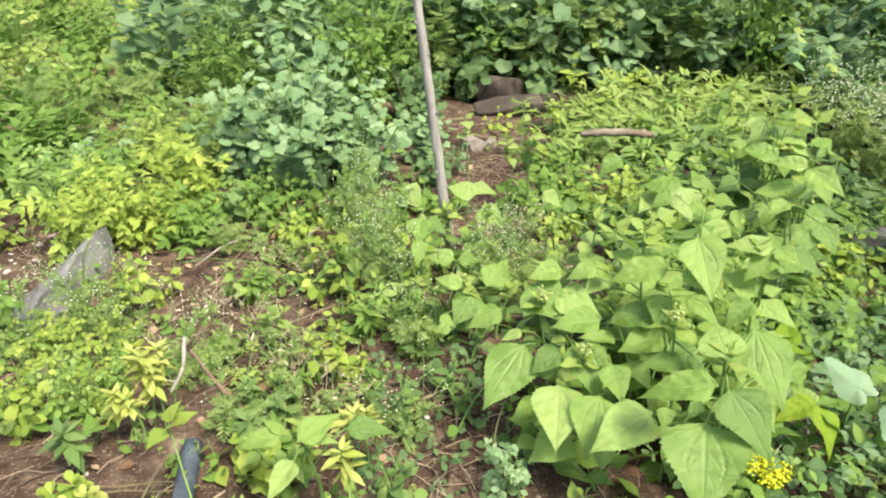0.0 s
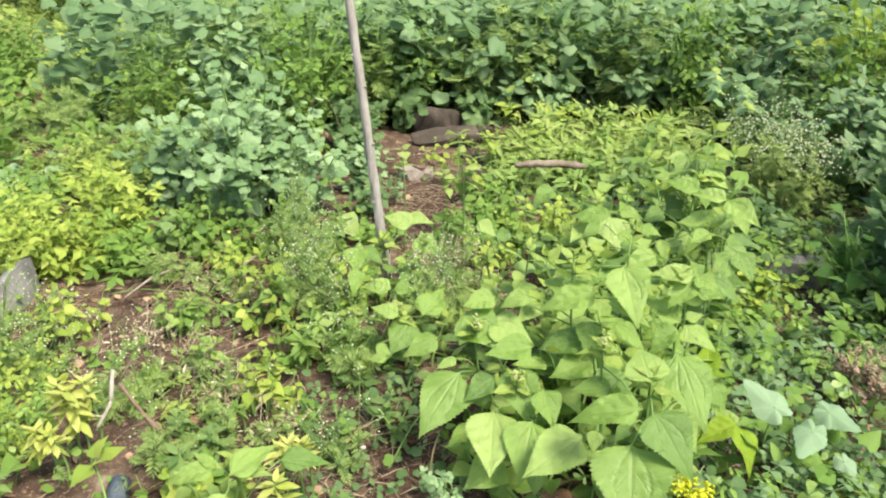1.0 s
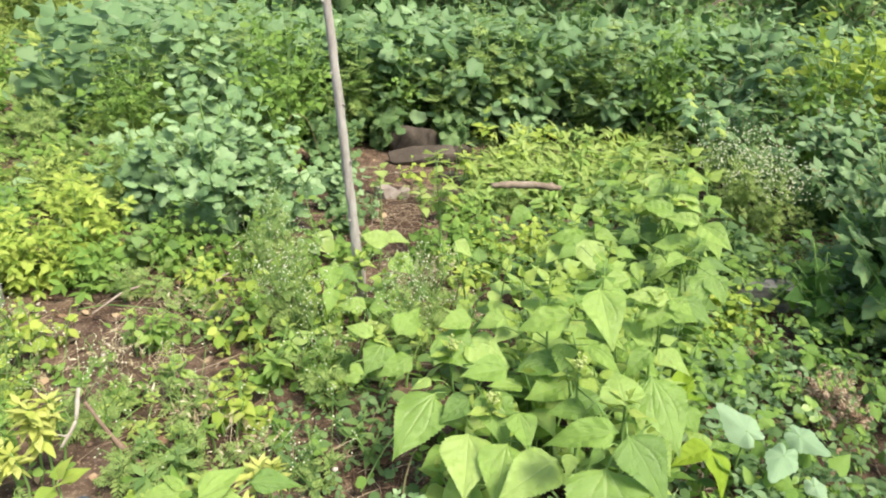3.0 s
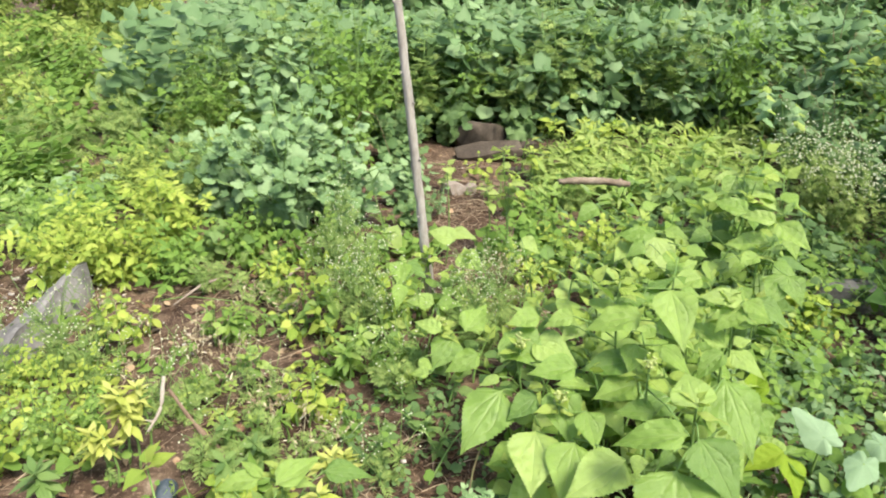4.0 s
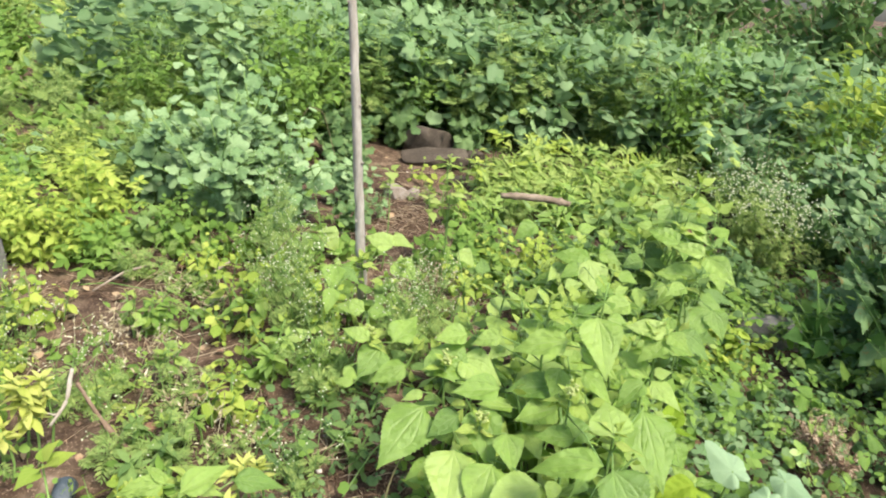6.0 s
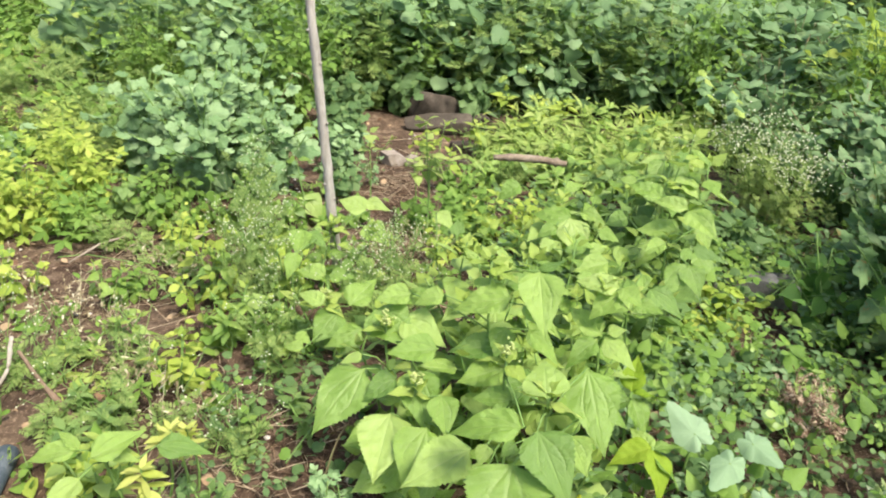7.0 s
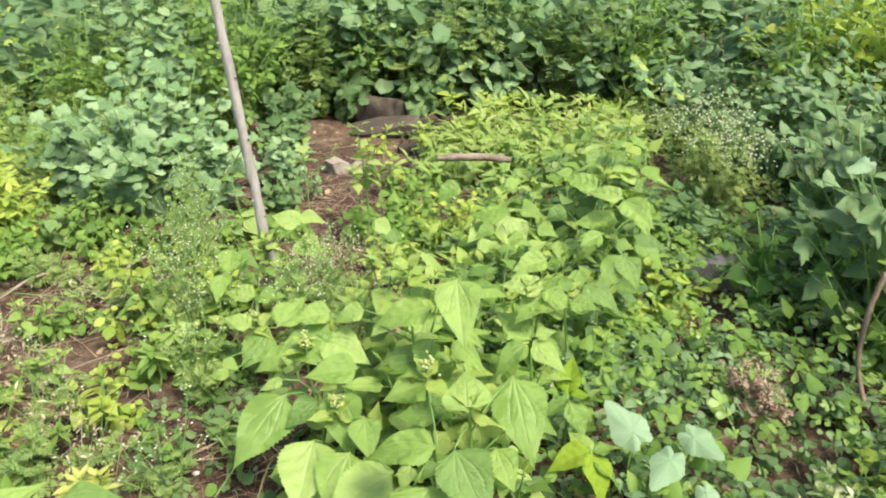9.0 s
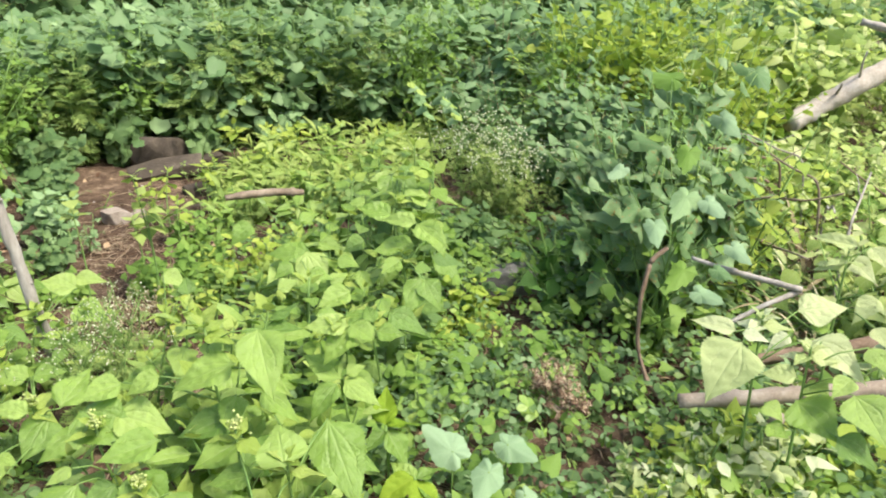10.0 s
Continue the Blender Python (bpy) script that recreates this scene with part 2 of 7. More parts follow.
def soil_material():
    """Red-brown earth: broad damp and dry patches, crumbs, grit."""
    m, nt, bsdf, out = base_material("red_soil")
    coord = nt.nodes.new("ShaderNodeTexCoord")
    ns = [node(nt, "ShaderNodeTexNoise", Scale=s, Detail=d, Roughness=0.65) for s, d in ((1.3, 4.0), (14.0, 6.0), (110.0, 4.0))]
    for n in ns:
        nt.links.new(coord.outputs["Object"], n.inputs["Vector"])
    mixd = maths(nt, "ADD", maths(nt, "MULTIPLY", ns[0].outputs[0], 0.4), maths(nt, "MULTIPLY", ns[1].outputs[0], 0.6))
    col = ramp(nt, mixd, [(0.36, (0.042, 0.025, 0.016)), (0.49, (0.09, 0.058, 0.038)), (0.58, (0.175, 0.122, 0.08)), (0.66, (0.33, 0.255, 0.18))])
    col = blend(nt, maths(nt, "MULTIPLY", maths(nt, "GREATER_THAN", ns[2].outputs[0], 0.6), 0.5), col, (0.40, 0.29, 0.20))
    nt.links.new(col, bsdf.inputs["Base Color"])
    bsdf.inputs["Roughness"].default_value = 0.95
    bsdf.inputs["Specular IOR Level"].default_value = 0.15
    bump = node(nt, "ShaderNodeBump", Strength=0.9, Distance=0.02)
    nt.links.new(maths(nt, "ADD", ns[1].outputs[0], maths(nt, "MULTIPLY", ns[2].outputs[0], 0.35)), bump.inputs["Height"])
    nt.links.new(bump.outputs[0], bsdf.inputs["Normal"])
    return m


M["soil"] = soil_material()


# ---- mesh helpers ----
def tri_mesh(name, verts, tris, material, uvs=None):
    me = bpy.data.meshes.new(name)
    verts, tris = np.asarray(verts, np.float32), np.asarray(tris, np.int32)
    me.vertices.add(len(verts))
    me.vertices.foreach_set("co", verts.ravel())
    me.loops.add(tris.size)
    me.loops.foreach_set("vertex_index", tris.ravel())
    me.polygons.add(len(tris))
    me.polygons.foreach_set("loop_start", np.arange(0, tris.size, 3, dtype=np.int32))
    me.polygons.foreach_set("use_smooth", np.ones(len(tris), bool))
    if uvs is not None:
        layer = me.uv_layers.new(name="UVMap")
        layer.data.foreach_set("uv", np.asarray(uvs, np.float32)[tris.ravel()].ravel())
    me.update(calc_edges=True)
    me.validate()
    me.materials.append(material)
    return me


def quads(q):
    q = np.asarray(q, np.int32).reshape(-1, 4)
    return np.concatenate([q[:, [0, 1, 2]], q[:, [0, 2, 3]]])


def joined(pieces):
    """Pieces of (verts, tris, uvs) as one."""
    vs, ts, us, n = [], [], [], 0
    for v, t, u in pieces:
        vs.append(v), ts.append(np.asarray(t) + n), us.append(u)
        n += len(v)
    return np.concatenate(vs), np.concatenate(ts), np.concatenate(us)


def tube(path, radii, sides=6):
    path = np.asarray(path, float)
    radii = np.broadcast_to(np.asarray(radii, float), (len(path),))
    d = np.gradient(path, axis=0)
    d /= np.linalg.norm(d, axis=1)[:, None] + 1e-9
    ref = np.where(np.abs(d[:, 2:3]) > 0.9, [[1.0, 0, 0]], [[0, 0, 1.0]])
    a = np.cross(d, ref)
    a /= np.linalg.norm(a, axis=1)[:, None] + 1e-9
    b = np.cross(d, a)
    th = np.arange(sides) * 2 * np.pi / sides
    ring = path[:, None] + radii[:, None, None] * (np.cos(th)[None, :, None] * a[:, None] + np.sin(th)[None, :, None] * b[:, None])
    v = np.concatenate([ring.reshape(-1, 3), path[:1], path[-1:]])
    k, s = len(path), np.arange(sides)
    s2 = (s + 1) % sides
    q = [np.stack([i * sides + s, i * sides + s2, (i + 1) * sides + s2, (i + 1) * sides + s], 1) for i in range(k - 1)]
    t = [quads(np.concatenate(q)), np.stack([np.full(sides, k * sides), s2, s], 1), np.stack([np.full(sides, k * sides + 1), (k - 1) * sides + s, (k - 1) * sides + s2], 1)]
    return v, np.concatenate(t), np.zeros((len(v), 2))


def turned(az, pitch, roll, size):
    """Rotation and size of leaves that point along az, rise by pitch, and lean by roll (radians)."""
    az, pitch, roll, size = np.broadcast_arrays(*(np.atleast_1d(np.asarray(q, float)) for q in (az, pitch, roll, size)))
    d = np.stack([np.cos(az) * np.cos(pitch), np.sin(az) * np.cos(pitch), np.sin(pitch)], 1)
    s = np.stack([np.sin(az), -np.cos(az), np.zeros_like(az)], 1)
    n = np.cross(s, d)
    s, n = s * np.cos(roll)[:, None] + n * np.sin(roll)[:, None], n * np.cos(roll)[:, None] - s * np.sin(roll)[:, None]
    return np.stack([s, d, n], 2) * size[:, None, None]


def scatter(tpl, pos, mats):
    v, t, u = tpl
    pos = np.asarray(pos, float).reshape(-1, 3)
    vs = (np.einsum("nij,vj->nvi", mats, v) + pos[:, None]).reshape(-1, 3)
    ts = (t[None] + (np.arange(len(pos)) * len(v))[:, None, None]).reshape(-1, 3)
    return vs, ts, np.tile(u, (len(pos), 1))


# ---- leaf shapes, one unit long, pointing along +y, face up ----
def blade(profile, rows=7, across=2, fold=0.18, curl=0.25, petiole=0.15, teeth=0.0, wave=0.0, seed=0):
    r = np.random.default_rng(seed)
    v = np.linspace(0, 1, rows)
    w = np.interp(v, [p[0] for p in profile], [p[1] for p in profile])
    if teeth:
        w[1:-1] *= 1 + teeth * np.where(np.arange(rows - 2) % 2, 1, -1)
    w = np.maximum(w, 0.004)
    cols = np.linspace(-1, 1, 2 * across + 1)
    vs, us = [], []
    for i in range(rows):
        for c in cols:
            lift = fold * abs(c) * w[i] - 0.5 * fold * (abs(c) ** 2) * w[i]
            quilt = 0.012 * math.sin(2 * math.pi * (5.5 * v[i] - 1.2 * abs(c))) * math.sin(math.pi * min(1, abs(c) * 1.0)) if teeth else 0
            ripple = quilt + wave * math.sin(9 * v[i] + 2 * c + r.uniform(0, 0.6)) * abs(c) * w[i]
            back = 0.06 * abs(c) if teeth else 0
            vs.append((c * w[i], petiole + (v[i] + back * (1 - v[i])) * (1 - petiole) * 1.0, lift + ripple - curl * v[i] ** 2))
            us.append((c, v[i]))
    n = len(cols)
    q = [(i * n + j, i * n + j + 1, (i + 1) * n + j + 1, (i + 1) * n + j) for i in range(rows - 1) for j in range(n - 1)]
    pieces = [(np.array(vs), quads(q), np.array(us))]
    if petiole:
        pv = np.array([(-0.014, 0, 0), (0.014, 0, 0), (0.010, petiole, 0), (-0.010, petiole, 0)])
        pieces.append((pv, quads([(0, 1, 2, 3)]), np.zeros((4, 2))))
    return joined(pieces)


def fan(points=16, lobes=5, lobe=0.14, notch=0.6, cup=0.15, rings=2, petiole=0.5, width=1.0, teeth=0.0, seed=0, bite=0.0, point=0.0, pleat=0.05):
    """Heart-shaped or lobed leaf round the end of its stalk."""
    r = np.random.default_rng(seed)
    th = np.linspace(-np.pi, np.pi, points + 1)
    rad = (0.62 + 0.16 * np.cos(th)) * (1 + lobe * np.cos(lobes * th)) * (1 - notch * np.exp(-((np.abs(th) - np.pi) / 0.33) ** 2))
    rad *= 1 + point * (np.exp(-np.abs(th) / 0.28) - 0.25 * np.exp(-((np.abs(th) - 1.0) / 0.5) ** 2))
    rad *= 1 + teeth * np.where(np.arange(points + 1) % 2, 1, -1)
    rad *= 1 - bite * (r.random(points + 1) > 0.75)
    vs, us = [(0, petiole, 0.0)], [(0, 0)]
    for k in range(1, rings + 1):
        f = k / rings
        for a, q in zip(th, rad):
            x, y = math.sin(a) * q * f * width, math.cos(a) * q * f
            z = cup * f * f * (0.35 + 0.4 * math.cos(2 * a)) - cup * 0.9 * f * f + pleat * f * math.cos(lobes * a) + r.normal(0, 0.012) * f
            vs.append((x, petiole + y, z))
            us.append((x, y + 0.0001))
    n = points + 1
    t = [(0, 2 + j, 1 + j) for j in range(points)]
    q = [(1 + k * n + j, 2 + k * n + j, 2 + (k + 1) * n + j, 1 + (k + 1) * n + j) for k in range(rings - 1) for j in range(points)]
    tris = np.array(t)
    if q:
        tris = np.concatenate([tris, quads([(a, b, c, d) for a, b, c, d in q])])
    pieces = [(np.array(vs), tris, np.array(us))]
    if petiole:
        pv = np.array([(-0.02, 0, 0), (0.02, 0, 0), (0.015, petiole, 0), (-0.015, petiole, 0)])
        pieces.append((pv, quads([(0, 1, 2, 3)]), np.zeros((4, 2))))
    return joined(pieces)


OVATE = [(0, 0.05), (0.03, 0.19), (0.08, 0.30), (0.16, 0.365), (0.25, 0.39), (0.36, 0.37), (0.48, 0.32), (0.60, 0.25), (0.71, 0.175), (0.81, 0.105), (0.89, 0.055), (0.95, 0.022), (1, 0.0)]
LANCE = [(0, 0.02), (0.15, 0.10), (0.4, 0.15), (0.7, 0.09), (1, 0.0)]
OVAL = [(0, 0.05), (0.15, 0.24), (0.45, 0.36), (0.75, 0.28), (0.93, 0.12), (1, 0.02)]


def feather(pairs=5, seed=0):
    """A leaf cut into narrow lobes, as of carrot tops."""
    r = np.random.default_rng(seed)
    lobe = (np.array([(0, 0, 0), (0.17, 0.45, 0.03), (0, 1, -0.1), (-0.17, 0.45, 0.03)]), np.array([(0, 1, 2), (0, 2, 3)]), np.array([(0, 0), (1, 0.5), (0, 1), (-1, 0.5)], float))
    pos, az, size = [], [], []
    for i in range(pairs):
        f = (i + 0.8) / pairs
        for s in (-1, 1):
            pos.append((0, f * 0.85, -0.15 * f * f)), az.append(math.pi / 2 + s * (1.0 - 0.35 * f)), size.append(0.42 * math.sin(math.pi * min(0.96, 0.25 + 0.65 * f)) * r.uniform(0.8, 1.1))
    pos.append((0, 0.8, -0.1)), az.append(math.pi / 2), size.append(0.28)
    rib = (np.array([(-0.012, 0, 0), (0.012, 0, 0), (0.006, 0.9, -0.13), (-0.006, 0.9, -0.13)]), quads([(0, 1, 2, 3)]), np.zeros((4, 2)))
    return joined([scatter(lobe, pos, turned(az, r.uniform(-0.2, 0.25, len(az)), r.uniform(-0.4, 0.4, len(az)), size)), rib])


def leaflets(count=5, tpl=None, seed=0):
    """A compound leaf: oval leaflets on a common stalk."""
    r = np.random.default_rng(seed)
    pos, az, size = [], [], []
    pairs = (count - 1) // 2
    for i in range(pairs):
        y = 0.35 + 0.4 * i / max(1, pairs - 1) if pairs > 1 else 0.5
        for s in (-1, 1):
            pos.append((0, y, 0)), az.append(math.pi / 2 + s * 1.15), size.append(0.42 * r.uniform(0.85, 1.1))
    pos.append((0, 0.75, 0)), az.append(math.pi / 2), size.append(0.48)
    rib = (np.array([(-0.012, 0, 0), (0.012, 0, 0), (0.008, 0.8, 0), (-0.008, 0.8, 0)]), quads([(0, 1, 2, 3)]), np.zeros((4, 2)))
    return joined([scatter(tpl, pos, turned(az, r.uniform(-0.25, 0.1, len(az)), r.uniform(-0.3, 0.3, len(az)), size)), rib])


T = {}
SHAPES = [(0.40, 0.12, 0.08), (-0.20, 0.2, 0.08), (0.26, 0.06, 0.10), (0.15, 0.32, 0.08), (0.5, -0.02, 0.08)]
SLIM = [(p, w * 0.72) for p, w in OVATE]
T["serrate"] = [blade(SLIM, 20, 2, f, c * 0.7, 0.14, 0.035, w, s) for s, (f, c, w) in enumerate(SHAPES)]
BENT = [(0.45, 0.22, 0.10), (0.22, 0.38, 0.12), (0.36, 0.12, 0.16), (-0.2, 0.3, 0.12), (0.55, 0.04, 0.10), (0.3, 0.45, 0.14)]
T["toothed"] = [blade(OVATE, 38, 3, f, c, 0, 0.045, w, s) for s, (f, c, w) in enumerate(BENT)]
T["ovate"] = [blade(OVATE, 6, 1, f, c, 0.14) for f, c in [(0.25, 0.15), (0.2, 0.3)]]
T["slim"] = [blade(SLIM, 7, 1, f, c, 0.14) for f, c in [(0.3, 0.06), (0.2, 0.16), (-0.15, 0.1)]]
T["star"] = [blade([(0, 0.04), (0.2, 0.15), (0.45, 0.205), (0.7, 0.135), (1, 0.0)], 6, 1, 0.22, c, 0.03) for c in (0.08, 0.25)]
T["spoon"] = [blade([(0, 0.03), (0.25, 0.12), (0.6, 0.30), (0.82, 0.30), (0.95, 0.16), (1, 0.05)], 7, 1, 0.3, c, 0.05) for c in (0.05, 0.2)]
T["lance"] = [blade(LANCE, 5, 1, 0.5, c, 0.02) for c in (0.2, 0.45)]
T["grass"] = [blade([(0, 0.02), (0.3, 0.028), (0.7, 0.02), (1, 0.0)], 7, 1, 0.3, c, 0) for c in (0.25, 0.55)]
T["oval"] = [blade(OVAL, 4, 1, 0.25, c, 0.08) for c in (0.1, 0.3)]
T["mallow"] = [fan(20, 5, 0.12, 0.7, 0.18, 2, 0.45, 1.0, 0.06, s, 0, 0.15) for s in range(4)]
T["mallow_far"] = [fan(12, 5, 0.10, 0.7, 0.22, 1, 0.4, 1.0, 0.05, s, 0, 0.2) for s in range(4)]
T["heart"] = [fan(8, 3, 0.06, 0.5, 0.25, 1, 0.3, 0.92, 0.0, s, 0, 0.35) for s in range(3)]
T["round"] = [fan(8, 1, 0.0, 0.35, 0.22, 1, 0.2, 1.05, 0.0, s) for s in range(2)]
T["palmate"] = [fan(40, 5, 0.07, 0.35, 0.2, 3, 0, 0.82, 0.03, s, 0, 0.38, 0.03) for s in range(3)]
T["eaten"] = [fan(18, 3, 0.05, 0.5, 0.24, 2, 0.4, 0.82, 0.03, s, 0.2, 0.45) for s in range(5)]
T["gnawed"] = [fan(34, 3, 0.05, 0.45, 0.16, 3, 0, 0.80, 0.035, s + 9, 0.14, 0.45) for s in range(5)]
T["feather"] = [feather(6, s) for s in range(2)]
T["compound"] = [leaflets(5, T["oval"][0], s) for s in range(2)] + [leaflets(7, T["oval"][1], 3)]
PLAIN = blade([(0, 0.06), (0.5, 0.25), (1, 0.0)], 3, 1, 0.25, 0.12, 0)
T["cut"] = [leaflets(5, PLAIN, s) for s in range(3)]
OBOVATE = blade([(0, 0.04), (0.3, 0.22), (0.65, 0.36), (0.9, 0.24), (1, 0.05)], 5, 1, 0.2, 0.15, 0.05)
T["clover"] = [leaflets(3, OBOVATE, 1), leaflets(5, OBOVATE, 2), leaflets(5, OBOVATE, 3), leaflets(3, OBOVATE, 4)]
T["trefoil"] = [leaflets(3, T["oval"][0], s) for s in range(2)]


# ---- ground ----
def gh(x, y):
    """Height of the uneven ground."""
    x, y = np.asarray(x, float), np.asarray(y, float)
    z = 0.018 * np.sin(1.9 * x + 0.7 * y) + 0.014 * np.sin(3.7 * y - 1.3 * x + 1.0) + 0.008 * np.sin(7.1 * x + 2.0) * np.sin(6.3 * y)
    far = np.clip((y - 6.0) / 10.0, 0, 1)
    return z * np.clip(1.2 - 0.01 * np.hypot(x, y), 0.2, 1.2) + 0.25 * far * far * (3 - 2 * far)


def build_ground():
    near_x = np.arange(-4, 5.001, 0.07)
    near_y = np.arange(-1, 7.001, 0.07)
    out = np.geomspace(0.08, 400, 46)
    xs = np.concatenate([-4 - out[::-1], near_x, 5 + out])
    ys = np.concatenate([-1 - out[::-1], near_y, 7 + out])
    gx, gy = np.meshgrid(xs, ys)
    r = np.random.default_rng(3)
    gz = gh(gx, gy)
    close = (gx > -4) & (gx < 5) & (gy > -1) & (gy < 7)
    gz = gz + np.where(close, r.normal(0, 0.0045, gx.shape), 0)
    v = np.stack([gx, gy, gz], 2).reshape(-1, 3)
    nx = len(xs)
    i, j = np.meshgrid(np.arange(len(ys) - 1), np.arange(nx - 1), indexing="ij")
    a = (i * nx + j).ravel()
    t = quads(np.stack([a, a + 1, a + nx + 1, a + nx], 1))
    return tagged(new("ground", tri_mesh("ground", v, t, M["soil"])), "bare red-brown earth with crumbs and grit", "ground", kind="structure")


build_ground()


# ---- things: helpers ----
def root(name, x, y, label, category, group="", z=None):
    ob = new(name)
    ob.empty_display_size = 0.05
    ob.matrix_basis = pose(x, y, float(gh(x, y)) if z is None else z)
    return tagged(ob, label, category, group)


def part(name, piece, material, parent, label="", kind=""):
    ob = new(name, tri_mesh(name, piece[0], piece[1], material, piece[2]))
    ob.parent = parent
    return tagged(ob, label, kind=kind)


LEAF_MESH = {}


def leaf_mesh(kind, i, material):
    key = (kind, i, material)
    if key not in LEAF_MESH:
        tpl = T[kind][i]
        LEAF_MESH[key] = tri_mesh("leaf", tpl[0], tpl[1], M[material], tpl[2])
    return LEAF_MESH[key]


def stem_curve(r, height, lean, az, bow=0.0, n=8, foot=0.02):
    s = np.linspace(0, 1, n)
    a = r.uniform(0, 6.28)
    x = foot * math.cos(a) + lean * np.cos(az) * s ** 1.4 + 0.03 * height * np.sin(3 * s + a)
    y = foot * math.sin(a) + lean * np.sin(az) * s ** 1.4 + 0.03 * height * np.cos(4 * s + a)
    z = height * (s - bow * s ** 2.5) - 0.03 * (s == 0)
    return np.stack([x, y, z], 1)


def along(path, f):
    s = np.linspace(0, 1, len(path))
    return np.array([np.interp(f, s, path[:, k]) for k in range(3)]).T


def plan_leaves(r, path, size, gap, first, pairs, low, high, small=0.45):
    """Leaves up a stem: in crossed pairs or by the golden angle; low ones droop, high ones are small and rise."""
    length = np.linalg.norm(np.diff(path, axis=0), axis=1).sum()
    k = max(2, int(length * (1 - first) / gap))
    f = np.linspace(first, 1, k)
    rows = []
    a0 = r.uniform(0, 6.28)
    for i, q in enumerate(f):
        p = along(path, q)
        azs = (a0 + i * 1.5708, a0 + i * 1.5708 + 3.1416) if pairs else (a0 + i * 2.4,)
        for a in azs:
            sc = size * (1 - (1 - small) * max(0.0, (q - 0.55) / 0.45) ** 2) * r.uniform(0.62, 1.18)
            rows.append((*p, a + r.normal(0, 0.3), low + (high - low) * q ** 1.5 + r.normal(0, 0.22), r.normal(0, 0.34), sc))
    return np.array(rows)


def to_light(rows, tilt):
    """Turns leaf planes towards the bright side of the sky, from where the sun comes."""
    a = rows[:, 3] + 1.2
    rows[:, 4] -= tilt * np.cos(a)
    rows[:, 5] -= tilt * np.sin(a)
    return rows


def herb(name, x, y, label, category, group, kind, material, height=0.45, stems=1, size=0.12, gap=0.07, first=0.3, lean=0.1, low=-0.7, high=0.35,
         pairs=True, stem_mat="stem", thick=0.004, seed=0, buds=None, az0=None):
    """A leafy herb whose leaves can be told apart: stems, each with its own leaves."""
    r = np.random.default_rng(seed)
    ob = root(name, x, y, label, category, group)
    for i in range(stems):
        az = r.uniform(0, 6.28) if az0 is None else az0 + r.normal(0, 0.4)
        h = height * r.uniform(0.8, 1.08)
        path = stem_curve(r, h, lean * r.uniform(0.5, 1.5), az, 0.05)
        st = part("stem", tube(path, np.linspace(thick, thick * 0.45, len(path))), M[stem_mat], ob)
        for lx, ly, lz, a, p, ro, sc in plan_leaves(r, path, size, gap, first, pairs, low, high):
            lf = new("leaf", leaf_mesh(kind, int(r.integers(len(T[kind]))), material))
            lf.parent = st
            m = Matrix(turned(a, p, ro, sc)[0].tolist()).to_4x4()
            m.translation = (lx, ly, lz)
            lf.matrix_basis = m
        if buds:
            c = path[-1] + np.array([0, 0, 0.012])
            ps = c + r.normal(0, 0.009, (9, 3))
            part("flower_bud", scatter(BALL, ps, turned(r.uniform(0, 6, 9), 0, 0, r.uniform(0.004, 0.007, 9))), M[buds], st, "pale clustered flower buds")
    return ob


def ball(n=6):
    v = [(0, 0, 1), (0, 0, -1)] + [(math.cos(a) * 1.0, math.sin(a) * 1.0, z) for z in (0.35, -0.35) for a in np.arange(n) * 2 * math.pi / n]
    t = []
    for i in range(n):
        j = (i + 1) % n
        t += [(0, 2 + i, 2 + j), (1, 2 + n + j, 2 + n + i), (2 + i, 2 + n + i, 2 + n + j), (2 + i, 2 + n + j, 2 + j)]
    return np.array(v, float), np.array(t), np.zeros((len(v), 2))


BALL = ball(5)


CLEAR = [(-0.75, 2.14, 0.12), (-0.935, 2.52, 0.13), (-0.79, 2.37, 0.11), (-0.43, 2.13, 0.09), (-0.25, 2.36, 0.07), (-0.52, 1.645, 0.08), (-0.55, 2.17, 0.09), (-1.13, 2.62, 0.1), (-1.62, 2.55, 0.16), (-1.8, 2.5, 0.15)]


def cleared(x, y):
    """True on the bare patches between the weeds."""
    return any(math.hypot(x - a, y - b) < q for a, b, q in CLEAR)


